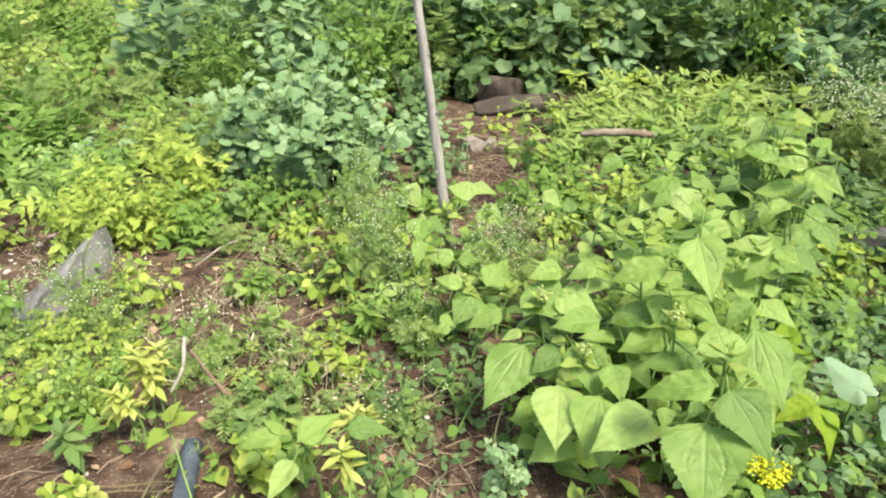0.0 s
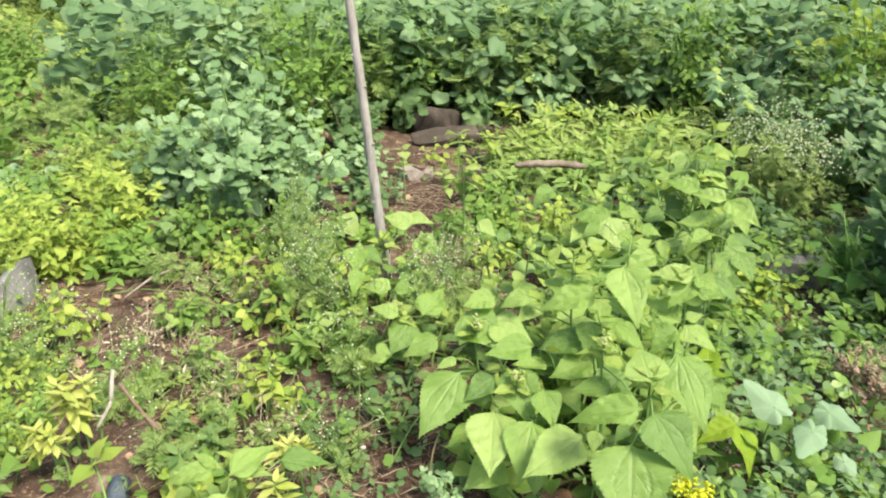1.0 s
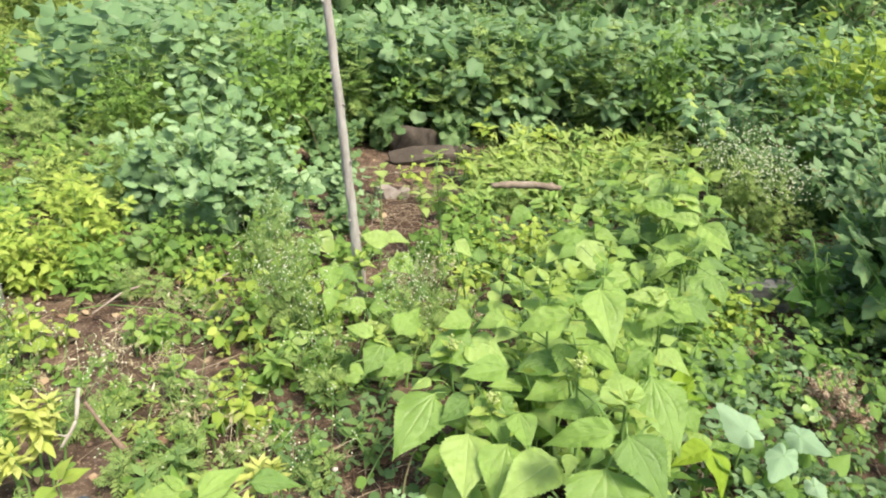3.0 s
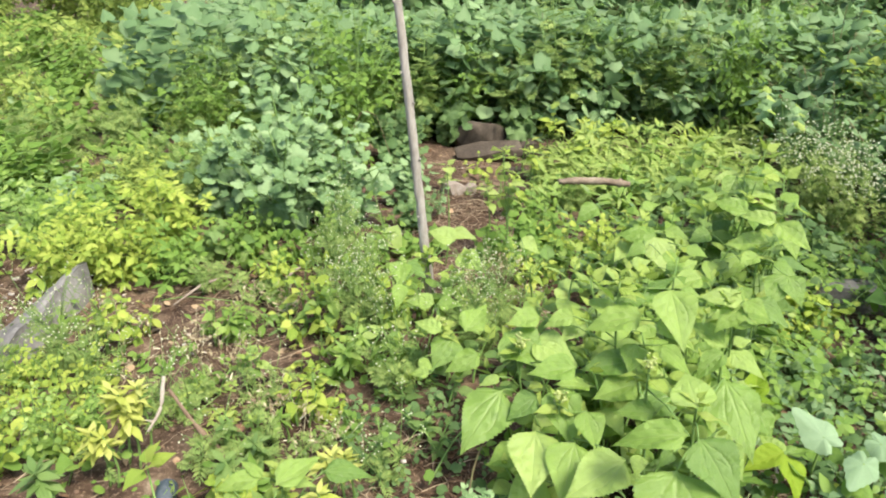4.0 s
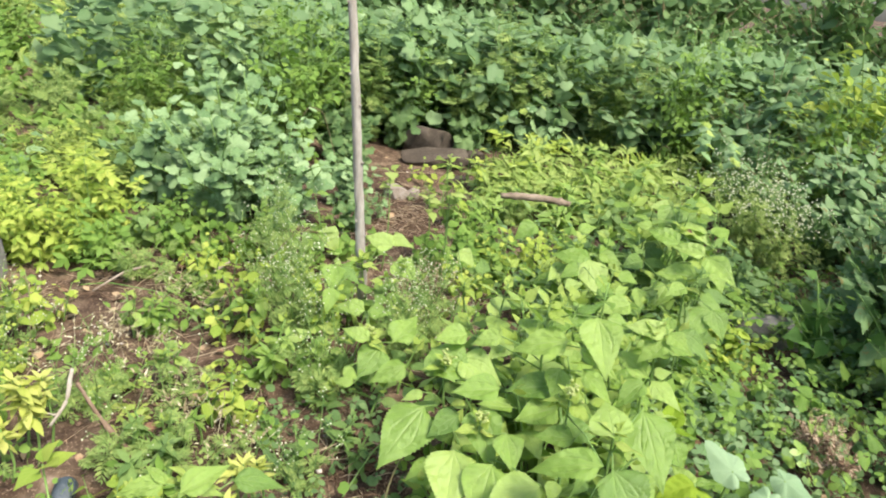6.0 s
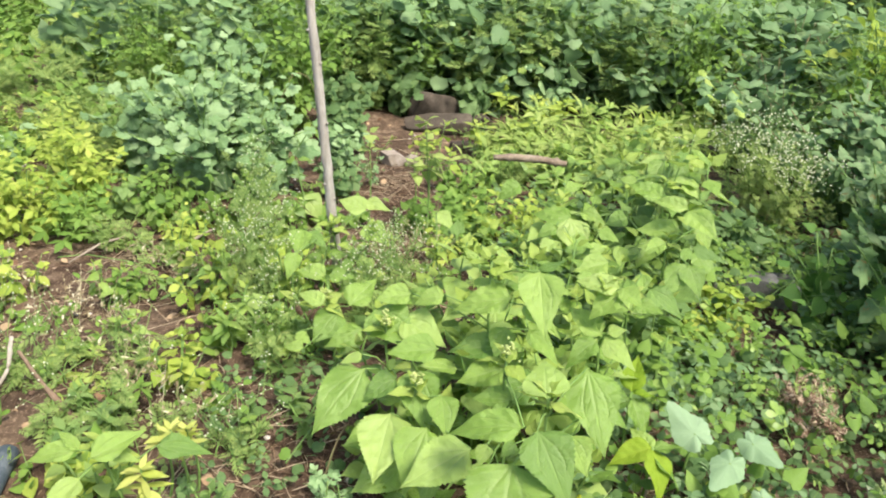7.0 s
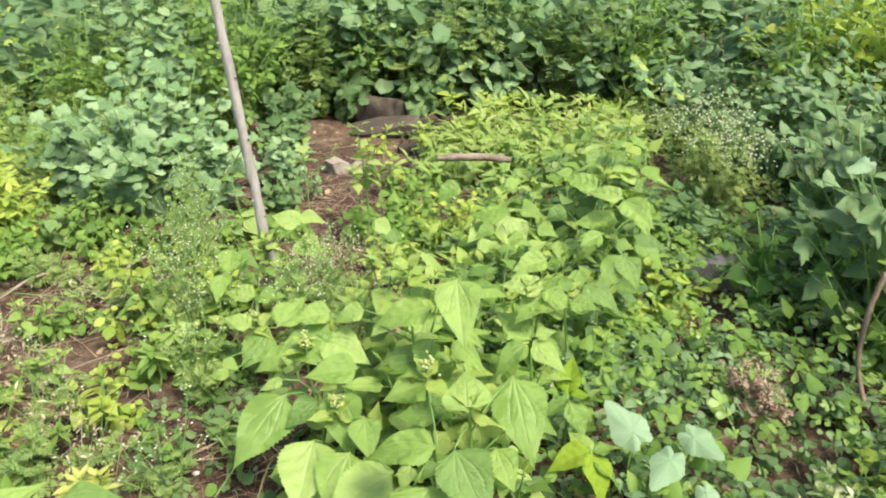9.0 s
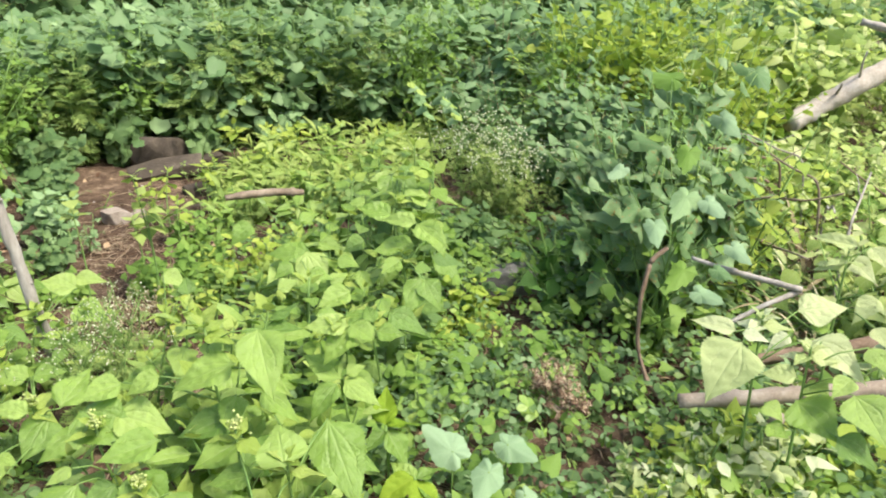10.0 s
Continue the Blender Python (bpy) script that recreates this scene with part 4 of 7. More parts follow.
# ---- broad-leaved herbs in front ----
# each leaf: foot of the blade, heading, rise, lean (degrees), length, half width over length
PLACED = {
    "a": [(0.281, 1.525, 0.299, -128, -23, 14, 0.168, 0.4), (0.288, 1.641, 0.394, -44, -19, -23, 0.139, 0.42), (0.357, 1.616, 0.385, -31, -12, -27, 0.117, 0.4), (0.446, 1.477, 0.394, -174, -9, 27, 0.109, 0.36), (0.357, 1.475, 0.315, -150, -18, 21, 0.081, 0.42), (0.273, 1.542, 0.326, -161, -12, 25, 0.052, 0.3)],
    "b": [(0.35, 1.414, 0.261, -99, -26, 0, 0.153, 0.4), (0.431, 1.358, 0.273, -110, -25, 3, 0.127, 0.46), (0.519, 1.261, 0.302, -154, -18, 18, 0.145, 0.38), (0.397, 1.472, 0.34, -76, -25, -11, 0.131, 0.36), (0.458, 1.398, 0.328, -82, -25, -10, 0.087, 0.4), (0.319, 1.467, 0.16, -158, -13, 22, 0.077, 0.5), (0.378, 1.387, 0.138, -150, -16, 18, 0.113, 0.45), (0.446, 1.34, 0.151, -106, -24, 1, 0.052, 0.5)],
    "c": [(0.603, 1.515, 0.329, -167, -15, 24, 0.109, 0.4), (0.675, 1.445, 0.345, -171, -15, 24, 0.106, 0.45), (0.598, 1.154, 0.444, 171, -7, 26, 0.13, 0.28), (0.608, 1.376, 0.342, 170, -5, 27, 0.084, 0.35), (0.599, 1.551, 0.367, -178, -10, 27, 0.123, 0.34), (0.551, 1.27, 0.308, -114, -26, 2, 0.047, 0.4), (0.547, 1.213, 0.286, 164, -2, 25, 0.039, 0.4)],
    "d": [(0.589, 1.162, 0.358, -104, -25, -3, 0.158, 0.5), (0.627, 1.178, 0.421, -70, -20, -18, 0.126, 0.4), (0.659, 1.284, 0.415, 91, 26, 11, 0.095, 0.5), (0.763, 1.416, 0.408, -85, -26, -14, 0.17, 0.34), (0.791, 1.361, 0.342, -39, -7, -27, 0.059, 0.34), (0.713, 1.276, 0.339, -74, -21, -17, 0.085, 0.4), (0.6, 1.223, 0.353, -147, -22, 15, 0.038, 0.4)],
    "e": [(0.654, 1.529, 0.573, -89, -30, -10, 0.144, 0.34), (0.605, 1.546, 0.494, 179, -9, 29, 0.127, 0.34), (0.454, 1.611, 0.458, -173, -10, 29, 0.069, 0.4), (0.376, 1.647, 0.438, -167, -12, 28, 0.083, 0.4), (0.648, 1.539, 0.42, -51, -17, -25, 0.095, 0.26), (0.625, 1.52, 0.494, -50, -17, -26, 0.114, 0.2), (0.599, 1.557, 0.413, -112, -29, 2, 0.079, 0.4)],
    "f": [(0.824, 1.557, 0.403, 130, 14, 27, 0.111, 0.28), (0.827, 1.552, 0.402, -52, -15, -26, 0.09, 0.3), (0.834, 1.557, 0.413, 5, 16, -26, 0.044, 0.4), (0.812, 1.552, 0.397, -151, -25, 17, 0.088, 0.34), (0.851, 1.581, 0.519, 160, -3, 31, 0.096, 0.32), (0.854, 1.582, 0.505, -154, -26, 19, 0.084, 0.4), (0.854, 1.58, 0.52, -54, -17, -27, 0.062, 0.4)],
    "g": [(0.174, 2.577, 0.28, 163, 10, 31, 0.109, 0.42), (0.155, 2.665, 0.28, -18, -11, -31, 0.103, 0.3), (0.181, 2.434, 0.28, -37, -20, -25, 0.113, 0.42), (-0.022, 2.368, 0.28, -91, -32, 3, 0.106, 0.38), (-0.007, 2.178, 0.28, -100, -30, 7, 0.083, 0.35), (0.0, 2.351, 0.28, -33, -20, -25, 0.083, 0.3)],
    "h": [(0.103, 2.09, 0.25, 171, 6, 30, 0.091, 0.36), (0.11, 2.09, 0.25, -4, -3, -30, 0.077, 0.36), (0.128, 1.906, 0.25, 158, 12, 27, 0.089, 0.3), (0.195, 1.904, 0.25, 51, 24, -17, 0.117, 0.36), (0.165, 1.936, 0.22, -125, -25, 16, 0.113, 0.46), (0.241, 1.869, 0.2, -156, -14, 25, 0.108, 0.36), (0.062, 1.829, 0.2, -32, -17, -23, 0.05, 0.35), (0.096, 1.751, 0.2, 172, 5, 27, 0.054, 0.35)],
    "i": [(0.424, 1.968, 0.26, -178, -6, 29, 0.092, 0.38), (0.432, 2.662, 0.26, -40, -20, -27, 0.087, 0.38), (0.509, 2.437, 0.26, 93, 32, 6, 0.07, 0.4), (0.488, 2.456, 0.26, 153, 11, 30, 0.041, 0.4), (0.388, 2.094, 0.26, -36, -16, -26, 0.064, 0.4)],
    "j": [(0.929, 2.783, 0.34, 20, 22, -27, 0.089, 0.3), (0.911, 2.487, 0.34, 161, 1, 33, 0.138, 0.34), (0.953, 2.547, 0.34, -35, -11, -32, 0.095, 0.3), (0.901, 2.487, 0.34, -79, -30, -15, 0.151, 0.38), (0.842, 2.389, 0.34, -164, -19, 27, 0.068, 0.45), (0.985, 2.382, 0.34, -34, -9, -32, 0.072, 0.36), (0.759, 2.827, 0.34, -155, -22, 27, 0.1, 0.45), (0.874, 2.603, 0.34, 142, 14, 31, 0.048, 0.4), (0.876, 2.301, 0.34, -25, -5, -32, 0.074, 0.35)],
    "k": [(0.991, 2.211, 0.3, -170, -18, 27, 0.113, 0.4), (1.056, 2.355, 0.3, -90, -31, -11, 0.085, 0.3), (0.941, 2.278, 0.3, 18, 21, -25, 0.066, 0.4), (1.12, 2.357, 0.3, -145, -29, 17, 0.077, 0.45), (1.188, 2.411, 0.3, -133, -32, 10, 0.109, 0.45), (0.968, 2.302, 0.3, -180, -13, 30, 0.076, 0.4), (0.776, 2.295, 0.3, 9, 15, -29, 0.069, 0.4)],
    "l": [(1.303, 2.814, 0.48, -129, -35, 9, 0.112, 0.4), (1.317, 2.776, 0.48, -58, -22, -29, 0.11, 0.42), (1.4, 2.922, 0.48, -47, -16, -33, 0.137, 0.3), (1.172, 2.354, 0.48, 144, 8, 34, 0.12, 0.34), (1.226, 2.255, 0.48, 148, 4, 34, 0.116, 0.28), (1.222, 2.247, 0.48, -63, -22, -27, 0.139, 0.3), (1.29, 2.346, 0.48, 33, 31, -17, 0.067, 0.2), (1.125, 2.52, 0.48, 156, 2, 35, 0.058, 0.4)],
    "m": [(1.222, 2.266, 0.4, 165, -7, 33, 0.135, 0.34), (1.11, 2.498, 0.35, -173, -18, 29, 0.079, 0.5), (1.167, 2.1, 0.4, -31, -3, -33, 0.05, 0.45), (1.161, 2.014, 0.4, -134, -32, 9, 0.108, 0.4), (1.165, 2.004, 0.4, -82, -27, -19, 0.093, 0.4), (1.142, 2.166, 0.4, -162, -24, 23, 0.074, 0.4), (1.317, 2.347, 0.4, -86, -30, -17, 0.084, 0.35)],
    "n": [(0.984, 1.898, 0.36, 156, 0, 31, 0.105, 0.28), (1.03, 1.912, 0.36, -48, -13, -29, 0.11, 0.33), (1.037, 2.007, 0.36, -94, -30, -11, 0.06, 0.4), (0.974, 1.848, 0.36, -172, -18, 26, 0.096, 0.38), (0.969, 1.814, 0.36, -31, -4, -31, 0.073, 0.36), (0.976, 1.866, 0.36, 97, 27, 16, 0.069, 0.3)],
    "o": [(-0.204, 1.195, 0.28, 38, 9, -23, 0.103, 0.36), (-0.237, 1.218, 0.28, -164, 1, 25, 0.089, 0.36), (-0.233, 1.218, 0.28, 152, 18, 17, 0.061, 0.26), (-0.197, 1.145, 0.28, -113, -19, 15, 0.089, 0.36), (-0.129, 1.312, 0.22, 5, -3, -24, 0.104, 0.34), (-0.184, 1.231, 0.26, 2, -6, -24, 0.055, 0.3)],
}


def leaf_at(kind, i, material, parent, place, az, rise, lean, length, wide=1.0):
    lf = new("leaf", leaf_mesh(kind, i, material))
    lf.parent = parent
    m = Matrix((turned(radians(az), radians(rise), radians(lean), length)[0] * np.array([wide, 1, 1])[None]).tolist()).to_4x4()
    m.translation = place
    lf.matrix_basis = m
    return lf


def placed_herb(rows, material, label, seed, name="broadleaf_herb", group="broad-leaved herbs", tips="tip", buds=False):
    """A herb with its leaves set one by one: a main stem, and a stalk that leaves it below each leaf."""
    r = np.random.default_rng(seed)
    pts = np.array([q[:3] for q in rows])
    x, y = pts[:, 0].mean(), pts[:, 1].mean() + 0.04
    ob = root(name, x, y, label, "herb", group)
    loc = pts - np.array([x, y, float(gh(x, y))])
    top = loc[:, 2].max()
    f = np.linspace(0, 1, 8)[:, None]
    main = np.array([(0, 0, -0.03)]) * (1 - f) + np.array([(0, 0, top)]) * f + np.array([0.012, 0.008, 0]) * np.sin(f * 5)
    st = part("stem", tube(main, np.linspace(0.005, 0.0025, 8)), M["stem"], ob)
    for k, q in enumerate(rows):
        p, s = loc[k], along(main, np.clip((loc[k, 2] - 0.05) / max(0.05, top), 0.05, 1))
        part("leaf_stalk", tube(np.array([s, (p + s) / 2 + np.array([0, 0, 0.012]), p]), [0.0022, 0.0018, 0.0016], 5), M["stem"], st)
        leaf_at("toothed", int(r.integers(6)), material, st, p, q[3], q[4] + 4, q[5], q[6] * 1.08, q[7] / 0.42)
    for k in range(7):
        leaf_at("toothed", int(r.integers(5)), tips, st, main[-1] - np.array([0, 0, 0.006 * k]), 137 * k + 20 * r.normal(), 55 - 11 * k, 12 * r.normal(), 0.032 + 0.008 * k, 0.75)
    if buds:
        part("flower_bud", scatter(BALL, main[-1] + np.array([0, 0, 0.012]) + r.normal(0, 0.008, (30, 3)), turned(r.uniform(0, 6, 30), 0, 0, r.uniform(0.0022, 0.0042, 30))), M["bud"], st, "pale clustered flower buds", "stuff")
    return ob


def shoots(x, y, label, material, height, stems, size, seed, spread=0.09, name="broadleaf_herb", group="broad-leaved herbs", tip="tip", gap=0.05, nodes=5, kind="serrate"):
    """A herb of several upright stems, each topped by crossed pairs of leaves: small and rising above, broad and drooping below."""
    r = np.random.default_rng(seed)
    ob = root(name, x, y, label, "herb", group)
    for i in range(stems):
        h = height * r.uniform(0.72, 1.08)
        path = stem_curve(r, h, spread * r.uniform(0.4, 1.3), i * 2.4 + r.uniform(0, 1), 0.04)
        st = part("stem", tube(path, np.linspace(0.0045, 0.002, len(path))), M["stem"], ob)
        a, z = r.uniform(0, 360), h
        for k in range(nodes):
            p = along(path, max(0.12, z / h))
            big = size * min(1.0, 0.26 + 0.25 * k) * r.uniform(0.85, 1.12)
            for s in (0, 180):
                leaf_at(kind, int(r.integers(len(T[kind]))), tip if k < 2 else material, st, p, a + s + 9 * r.normal(), (62, 32, 8, -14, -28, -40)[min(k, 5)] + 14 * r.normal(), 17 * r.normal(), big * r.uniform(0.86, 1.1), r.uniform(0.8, 1.05))
            a += 90 + 10 * r.normal()
            z -= gap * (0.45 + 0.25 * k)
            if z < 0.12 * h:
                break
    return ob


FRONT = "broad-leaved green herb with toothed drooping leaves"
MID = "smaller green herb with toothed ovate leaves"
for i, (k, rows) in enumerate(PLACED.items()):
    placed_herb([(*q[:7], q[7] * 0.78) for q in rows] if k == "o" else rows, "lime", FRONT if k in "abcdef" else MID, 90 + i, buds=k in "abch")
for i, (x, y, h, n, s) in enumerate([(0.34, 1.66, 0.28, 2, 0.12), (0.48, 1.60, 0.30, 3, 0.12), (0.56, 1.74, 0.40, 2, 0.13), (0.74, 1.70, 0.36, 3, 0.13), (0.44, 1.50, 0.22, 3, 0.12), (0.68, 1.52, 0.32, 3, 0.12), (0.66, 1.84, 0.40, 2, 0.13), (0.60, 1.40, 0.24, 3, 0.12), (0.46, 1.36, 0.14, 2, 0.12), (0.83, 1.78, 0.36, 3, 0.12), (0.74, 1.38, 0.24, 3, 0.12), (0.60, 1.62, 0.38, 3, 0.12), (0.36, 1.44, 0.13, 2, 0.11), (0.36, 1.27, 0.10, 2, 0.10), (0.50, 1.20, 0.09, 2, 0.10), (0.78, 1.58, 0.34, 3, 0.12), (0.54, 1.52, 0.32, 2, 0.12), (0.50, 1.90, 0.40, 3, 0.12), (0.61, 1.80, 0.42, 3, 0.12), (0.77, 1.95, 0.40, 3, 0.12), (0.58, 1.64, 0.42, 3, 0.12), (0.42, 1.98, 0.30, 2, 0.11), (0.88, 1.90, 0.36, 2, 0.12)]):
    shoots(x, y, FRONT, "lime", h * 1.04, max(1, n - (i % 2)), s * 1.12, 100 + i)
for i, (x, y, h, n, s, mt) in enumerate([(0.02, 2.38, 0.21, 2, 0.10, "lime"), (0.14, 2.40, 0.27, 3, 0.10, "lime"), (0.12, 2.44, 0.22, 2, 0.10, "lime"), (-0.06, 2.42, 0.22, 2, 0.10, "lime"), (0.12, 2.3, 0.24, 2, 0.10, "lime"), (0.26, 2.36, 0.24, 2, 0.10, "lime"), (0.08, 2.02, 0.16, 2, 0.11, "green"), (0.20, 2.12, 0.2, 2, 0.10, "lime"), (0.24, 1.98, 0.16, 2, 0.11, "green"), (0.36, 1.98, 0.16, 2, 0.11, "green"), (-0.03, 2.12, 0.16, 2, 0.10, "lime"), (0.16, 1.84, 0.12, 2, 0.10, "green"), (0.02, 1.86, 0.1, 2, 0.08, "green"),
        (0.56, 2.6, 0.24, 2, 0.09, "lime"), (0.70, 2.55, 0.28, 3, 0.10, "lime"), (0.82, 2.7, 0.30, 3, 0.10, "lime"), (0.85, 2.45, 0.28, 3, 0.11, "lime"), (0.98, 2.55, 0.32, 3, 0.11, "lime"), (1.0, 2.2, 0.26, 3, 0.11, "lime"), (0.76, 2.3, 0.22, 2, 0.10, "green"),
        (1.1, 2.4, 0.36, 3, 0.12, "green"), (1.15, 2.68, 0.42, 3, 0.12, "green"), (1.02, 2.8, 0.36, 3, 0.11, "green"), (1.28, 2.45, 0.38, 3, 0.11, "green"), (1.32, 2.72, 0.42, 2, 0.12, "green"), (0.92, 2.08, 0.28, 2, 0.12, "lime"), (1.0, 2.0, 0.26, 2, 0.11, "lime"), (1.12, 2.1, 0.28, 3, 0.11, "green"), (0.40, 2.42, 0.22, 1, 0.09, "lemon"), (0.6, 2.25, 0.18, 2, 0.10, "green"), (0.72, 2.1, 0.2, 2, 0.11, "lime"), (0.82, 1.98, 0.22, 2, 0.11, "green"), (0.56, 2.02, 0.14, 2, 0.10, "green"), (1.22, 2.25, 0.3, 2, 0.1, "green"), (1.1, 1.85, 0.2, 2, 0.10, "lime"), (1.24, 3.02, 0.58, 3, 0.13, "lime"), (1.36, 2.85, 0.58, 3, 0.13, "lime"), (1.15, 2.85, 0.54, 3, 0.12, "lime"), (1.27, 2.68, 0.56, 3, 0.13, "lime"), (1.38, 2.6, 0.5, 2, 0.13, "lime"), (0.98, 2.62, 0.42, 3, 0.12, "lime"), (0.85, 2.58, 0.38, 3, 0.12, "lime"), (1.46, 2.82, 0.46, 2, 0.13, "green"), (1.0, 2.95, 0.36, 2, 0.12, "lime"), (1.35, 3.3, 0.46, 2, 0.12, "lime")]):
    shoots(x, y, MID, mt, h * 1.05, 1 if i % 3 else 2, s * 1.25, 140 + i, 0.06)

# ---- small bright shoots between the low weeds ----
SPROUT = "small bright yellow-green shoot with paired leaves"
r = np.random.default_rng(77)
for i, (x, y, h, n, s, mt) in enumerate([(-0.52, 2.60, 0.16, 2, 0.06, "lemon"), (-0.36, 2.38, 0.2, 3, 0.065, "lemon"), (-0.30, 2.30, 0.17, 3, 0.06, "lime"), (-0.17, 2.42, 0.2, 2, 0.065, "lemon"), (-0.66, 2.25, 0.13, 3, 0.055, "lime"), (-0.26, 1.75, 0.13, 3, 0.06, "lemon"), (-0.45, 1.95, 0.12, 2, 0.06, "lime"), (-0.58, 1.90, 0.07, 2, 0.05, "lime"), (-0.20, 2.05, 0.14, 2, 0.06, "lime"), (-0.05, 2.2, 0.18, 2, 0.06, "lemon"), (0.0, 1.98, 0.14, 2, 0.06, "lime"), (-0.38, 1.62, 0.1, 2, 0.05, "lime"), (-1.05, 2.2, 0.16, 2, 0.055, "lemon"), (-0.28, 1.35, 0.12, 2, 0.06, "lime"), (-0.36, 1.18, 0.12, 2, 0.06, "lime"), (-0.12, 1.14, 0.15, 2, 0.06, "lime"), (-0.22, 1.06, 0.14, 2, 0.06, "lime"), (-0.02, 1.30, 0.1, 2, 0.05, "green"), (0.06, 1.70, 0.08, 2, 0.05, "green"), (0.14, 1.62, 0.08, 2, 0.05, "green"), (-0.04, 1.62, 0.08, 2, 0.05, "green"), (0.33, 3.9, 0.14, 0, 0.08, "lemon"), (0.12, 4.12, 0.14, 0, 0.08, "lime"), (0.22, 1.27, 0.07, 1, 0.05, "lemon"),
        # right-hand shoots, the sunlit ones with sun brightness put into their leaf colour
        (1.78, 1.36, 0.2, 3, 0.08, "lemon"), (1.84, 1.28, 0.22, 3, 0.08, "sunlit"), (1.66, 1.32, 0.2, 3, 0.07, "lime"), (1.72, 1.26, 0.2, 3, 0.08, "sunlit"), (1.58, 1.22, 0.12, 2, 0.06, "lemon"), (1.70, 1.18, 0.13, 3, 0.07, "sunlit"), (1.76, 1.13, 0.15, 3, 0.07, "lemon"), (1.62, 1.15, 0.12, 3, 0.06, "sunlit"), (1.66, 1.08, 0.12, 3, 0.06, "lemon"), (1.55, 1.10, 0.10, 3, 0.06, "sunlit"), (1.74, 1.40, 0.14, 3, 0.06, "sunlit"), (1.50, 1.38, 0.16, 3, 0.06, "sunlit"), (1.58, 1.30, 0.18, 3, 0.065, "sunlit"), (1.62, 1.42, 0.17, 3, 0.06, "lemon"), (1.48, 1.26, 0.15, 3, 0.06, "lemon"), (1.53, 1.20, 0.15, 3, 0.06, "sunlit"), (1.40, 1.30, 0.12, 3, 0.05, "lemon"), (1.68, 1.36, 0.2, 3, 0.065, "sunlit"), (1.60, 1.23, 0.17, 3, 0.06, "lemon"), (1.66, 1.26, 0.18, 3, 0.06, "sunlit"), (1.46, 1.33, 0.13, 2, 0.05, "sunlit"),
        (0.45, 3.80, 0.32, 0, 0.10, "lemon"), (0.48, 3.52, 0.24, 0, 0.09, "lemon"), (0.66, 4.15, 0.26, 2, 0.09, "lemon"), (0.85, 4.9, 0.3, 2, 0.12, "lemon"), (1.02, 4.7, 0.3, 2, 0.11, "lemon"), (1.18, 4.65, 0.32, 2, 0.11, "lemon"), (1.42, 4.45, 0.32, 2, 0.11, "lime"), (1.28, 4.1, 0.3, 2, 0.10, "lime"), (0.95, 4.3, 0.3, 2, 0.10, "lemon"), (1.5, 3.9, 0.34, 2, 0.11, "lime"), (1.65, 4.2, 0.3, 2, 0.10, "lime"), (1.1, 3.85, 0.28, 2, 0.09, "lime"), (0.8, 3.75, 0.22, 2, 0.08, "lime")]):
    shoots(x, y, SPROUT, mt, h * (1.35 if x < 0.1 else 1.1), n + 1, s * (1.3 if x < 0.1 else 1.15), 700 + i, 0.05, "small_shoot", "small bright shoots", "tip" if mt == "lime" else mt, 0.03, 4, "slim")

# ---- pale lobed leaves ----
for i, (x, y, z, az, rise, lean, ln) in enumerate([(1.05, 1.465, 0.215, 120, 18, 24, 0.125), (1.188, 1.461, 0.2, -50, -12, -28, 0.102), (1.107, 1.387, 0.2, -136, -28, 9, 0.104), (1.194, 1.374, 0.12, -80, -22, -18, 0.07)]):
    ob = root("lobed_herb", x, y + 0.02, "seedling with one pale blue-green lobed leaf", "herb", "pale lobed leaves")
    zz = z - float(gh(x, y + 0.02))
    st = part("stem", tube(np.array([(0, 0, -0.02), (0.01, 0.01, zz * 0.5), (0, -0.02, zz)]), 0.003), M["stem"], ob)
    leaf_at("palmate", i % 3, "palmate", st, (0, -0.02, zz), az, rise, lean, ln * 0.70)

# ---- olive shoots beside the pale leaves ----
for i, (x, y, z, fan_out) in enumerate([(0.92, 1.565, 0.25, ((75, 45, 0.10), (10, 5, 0.085), (-60, -45, 0.12), (200, -20, 0.07))), (0.95, 1.44, 0.19, ((190, -15, 0.11), (-75, -30, 0.12), (10, 10, 0.08), (120, 20, 0.08), (-30, -20, 0.1)))]):
    ob = root("olive_shoot", x, y, "yellow-olive leafy shoot among the herbs", "herb", "olive shoots")
    zz = z - float(gh(x, y))
    st = part("stem", tube(np.array([(0, 0, -0.02), (0.005, 0.004, zz * 0.5), (0, 0, zz)]), 0.0035), M["stem"], ob)
    for k, (az, rise, ln) in enumerate(fan_out):
        leaf_at("toothed", k % 3, "olive" if k < 2 else "lime", st, (0, 0, zz - 0.005 * k), az, rise, 15, ln, 0.8)

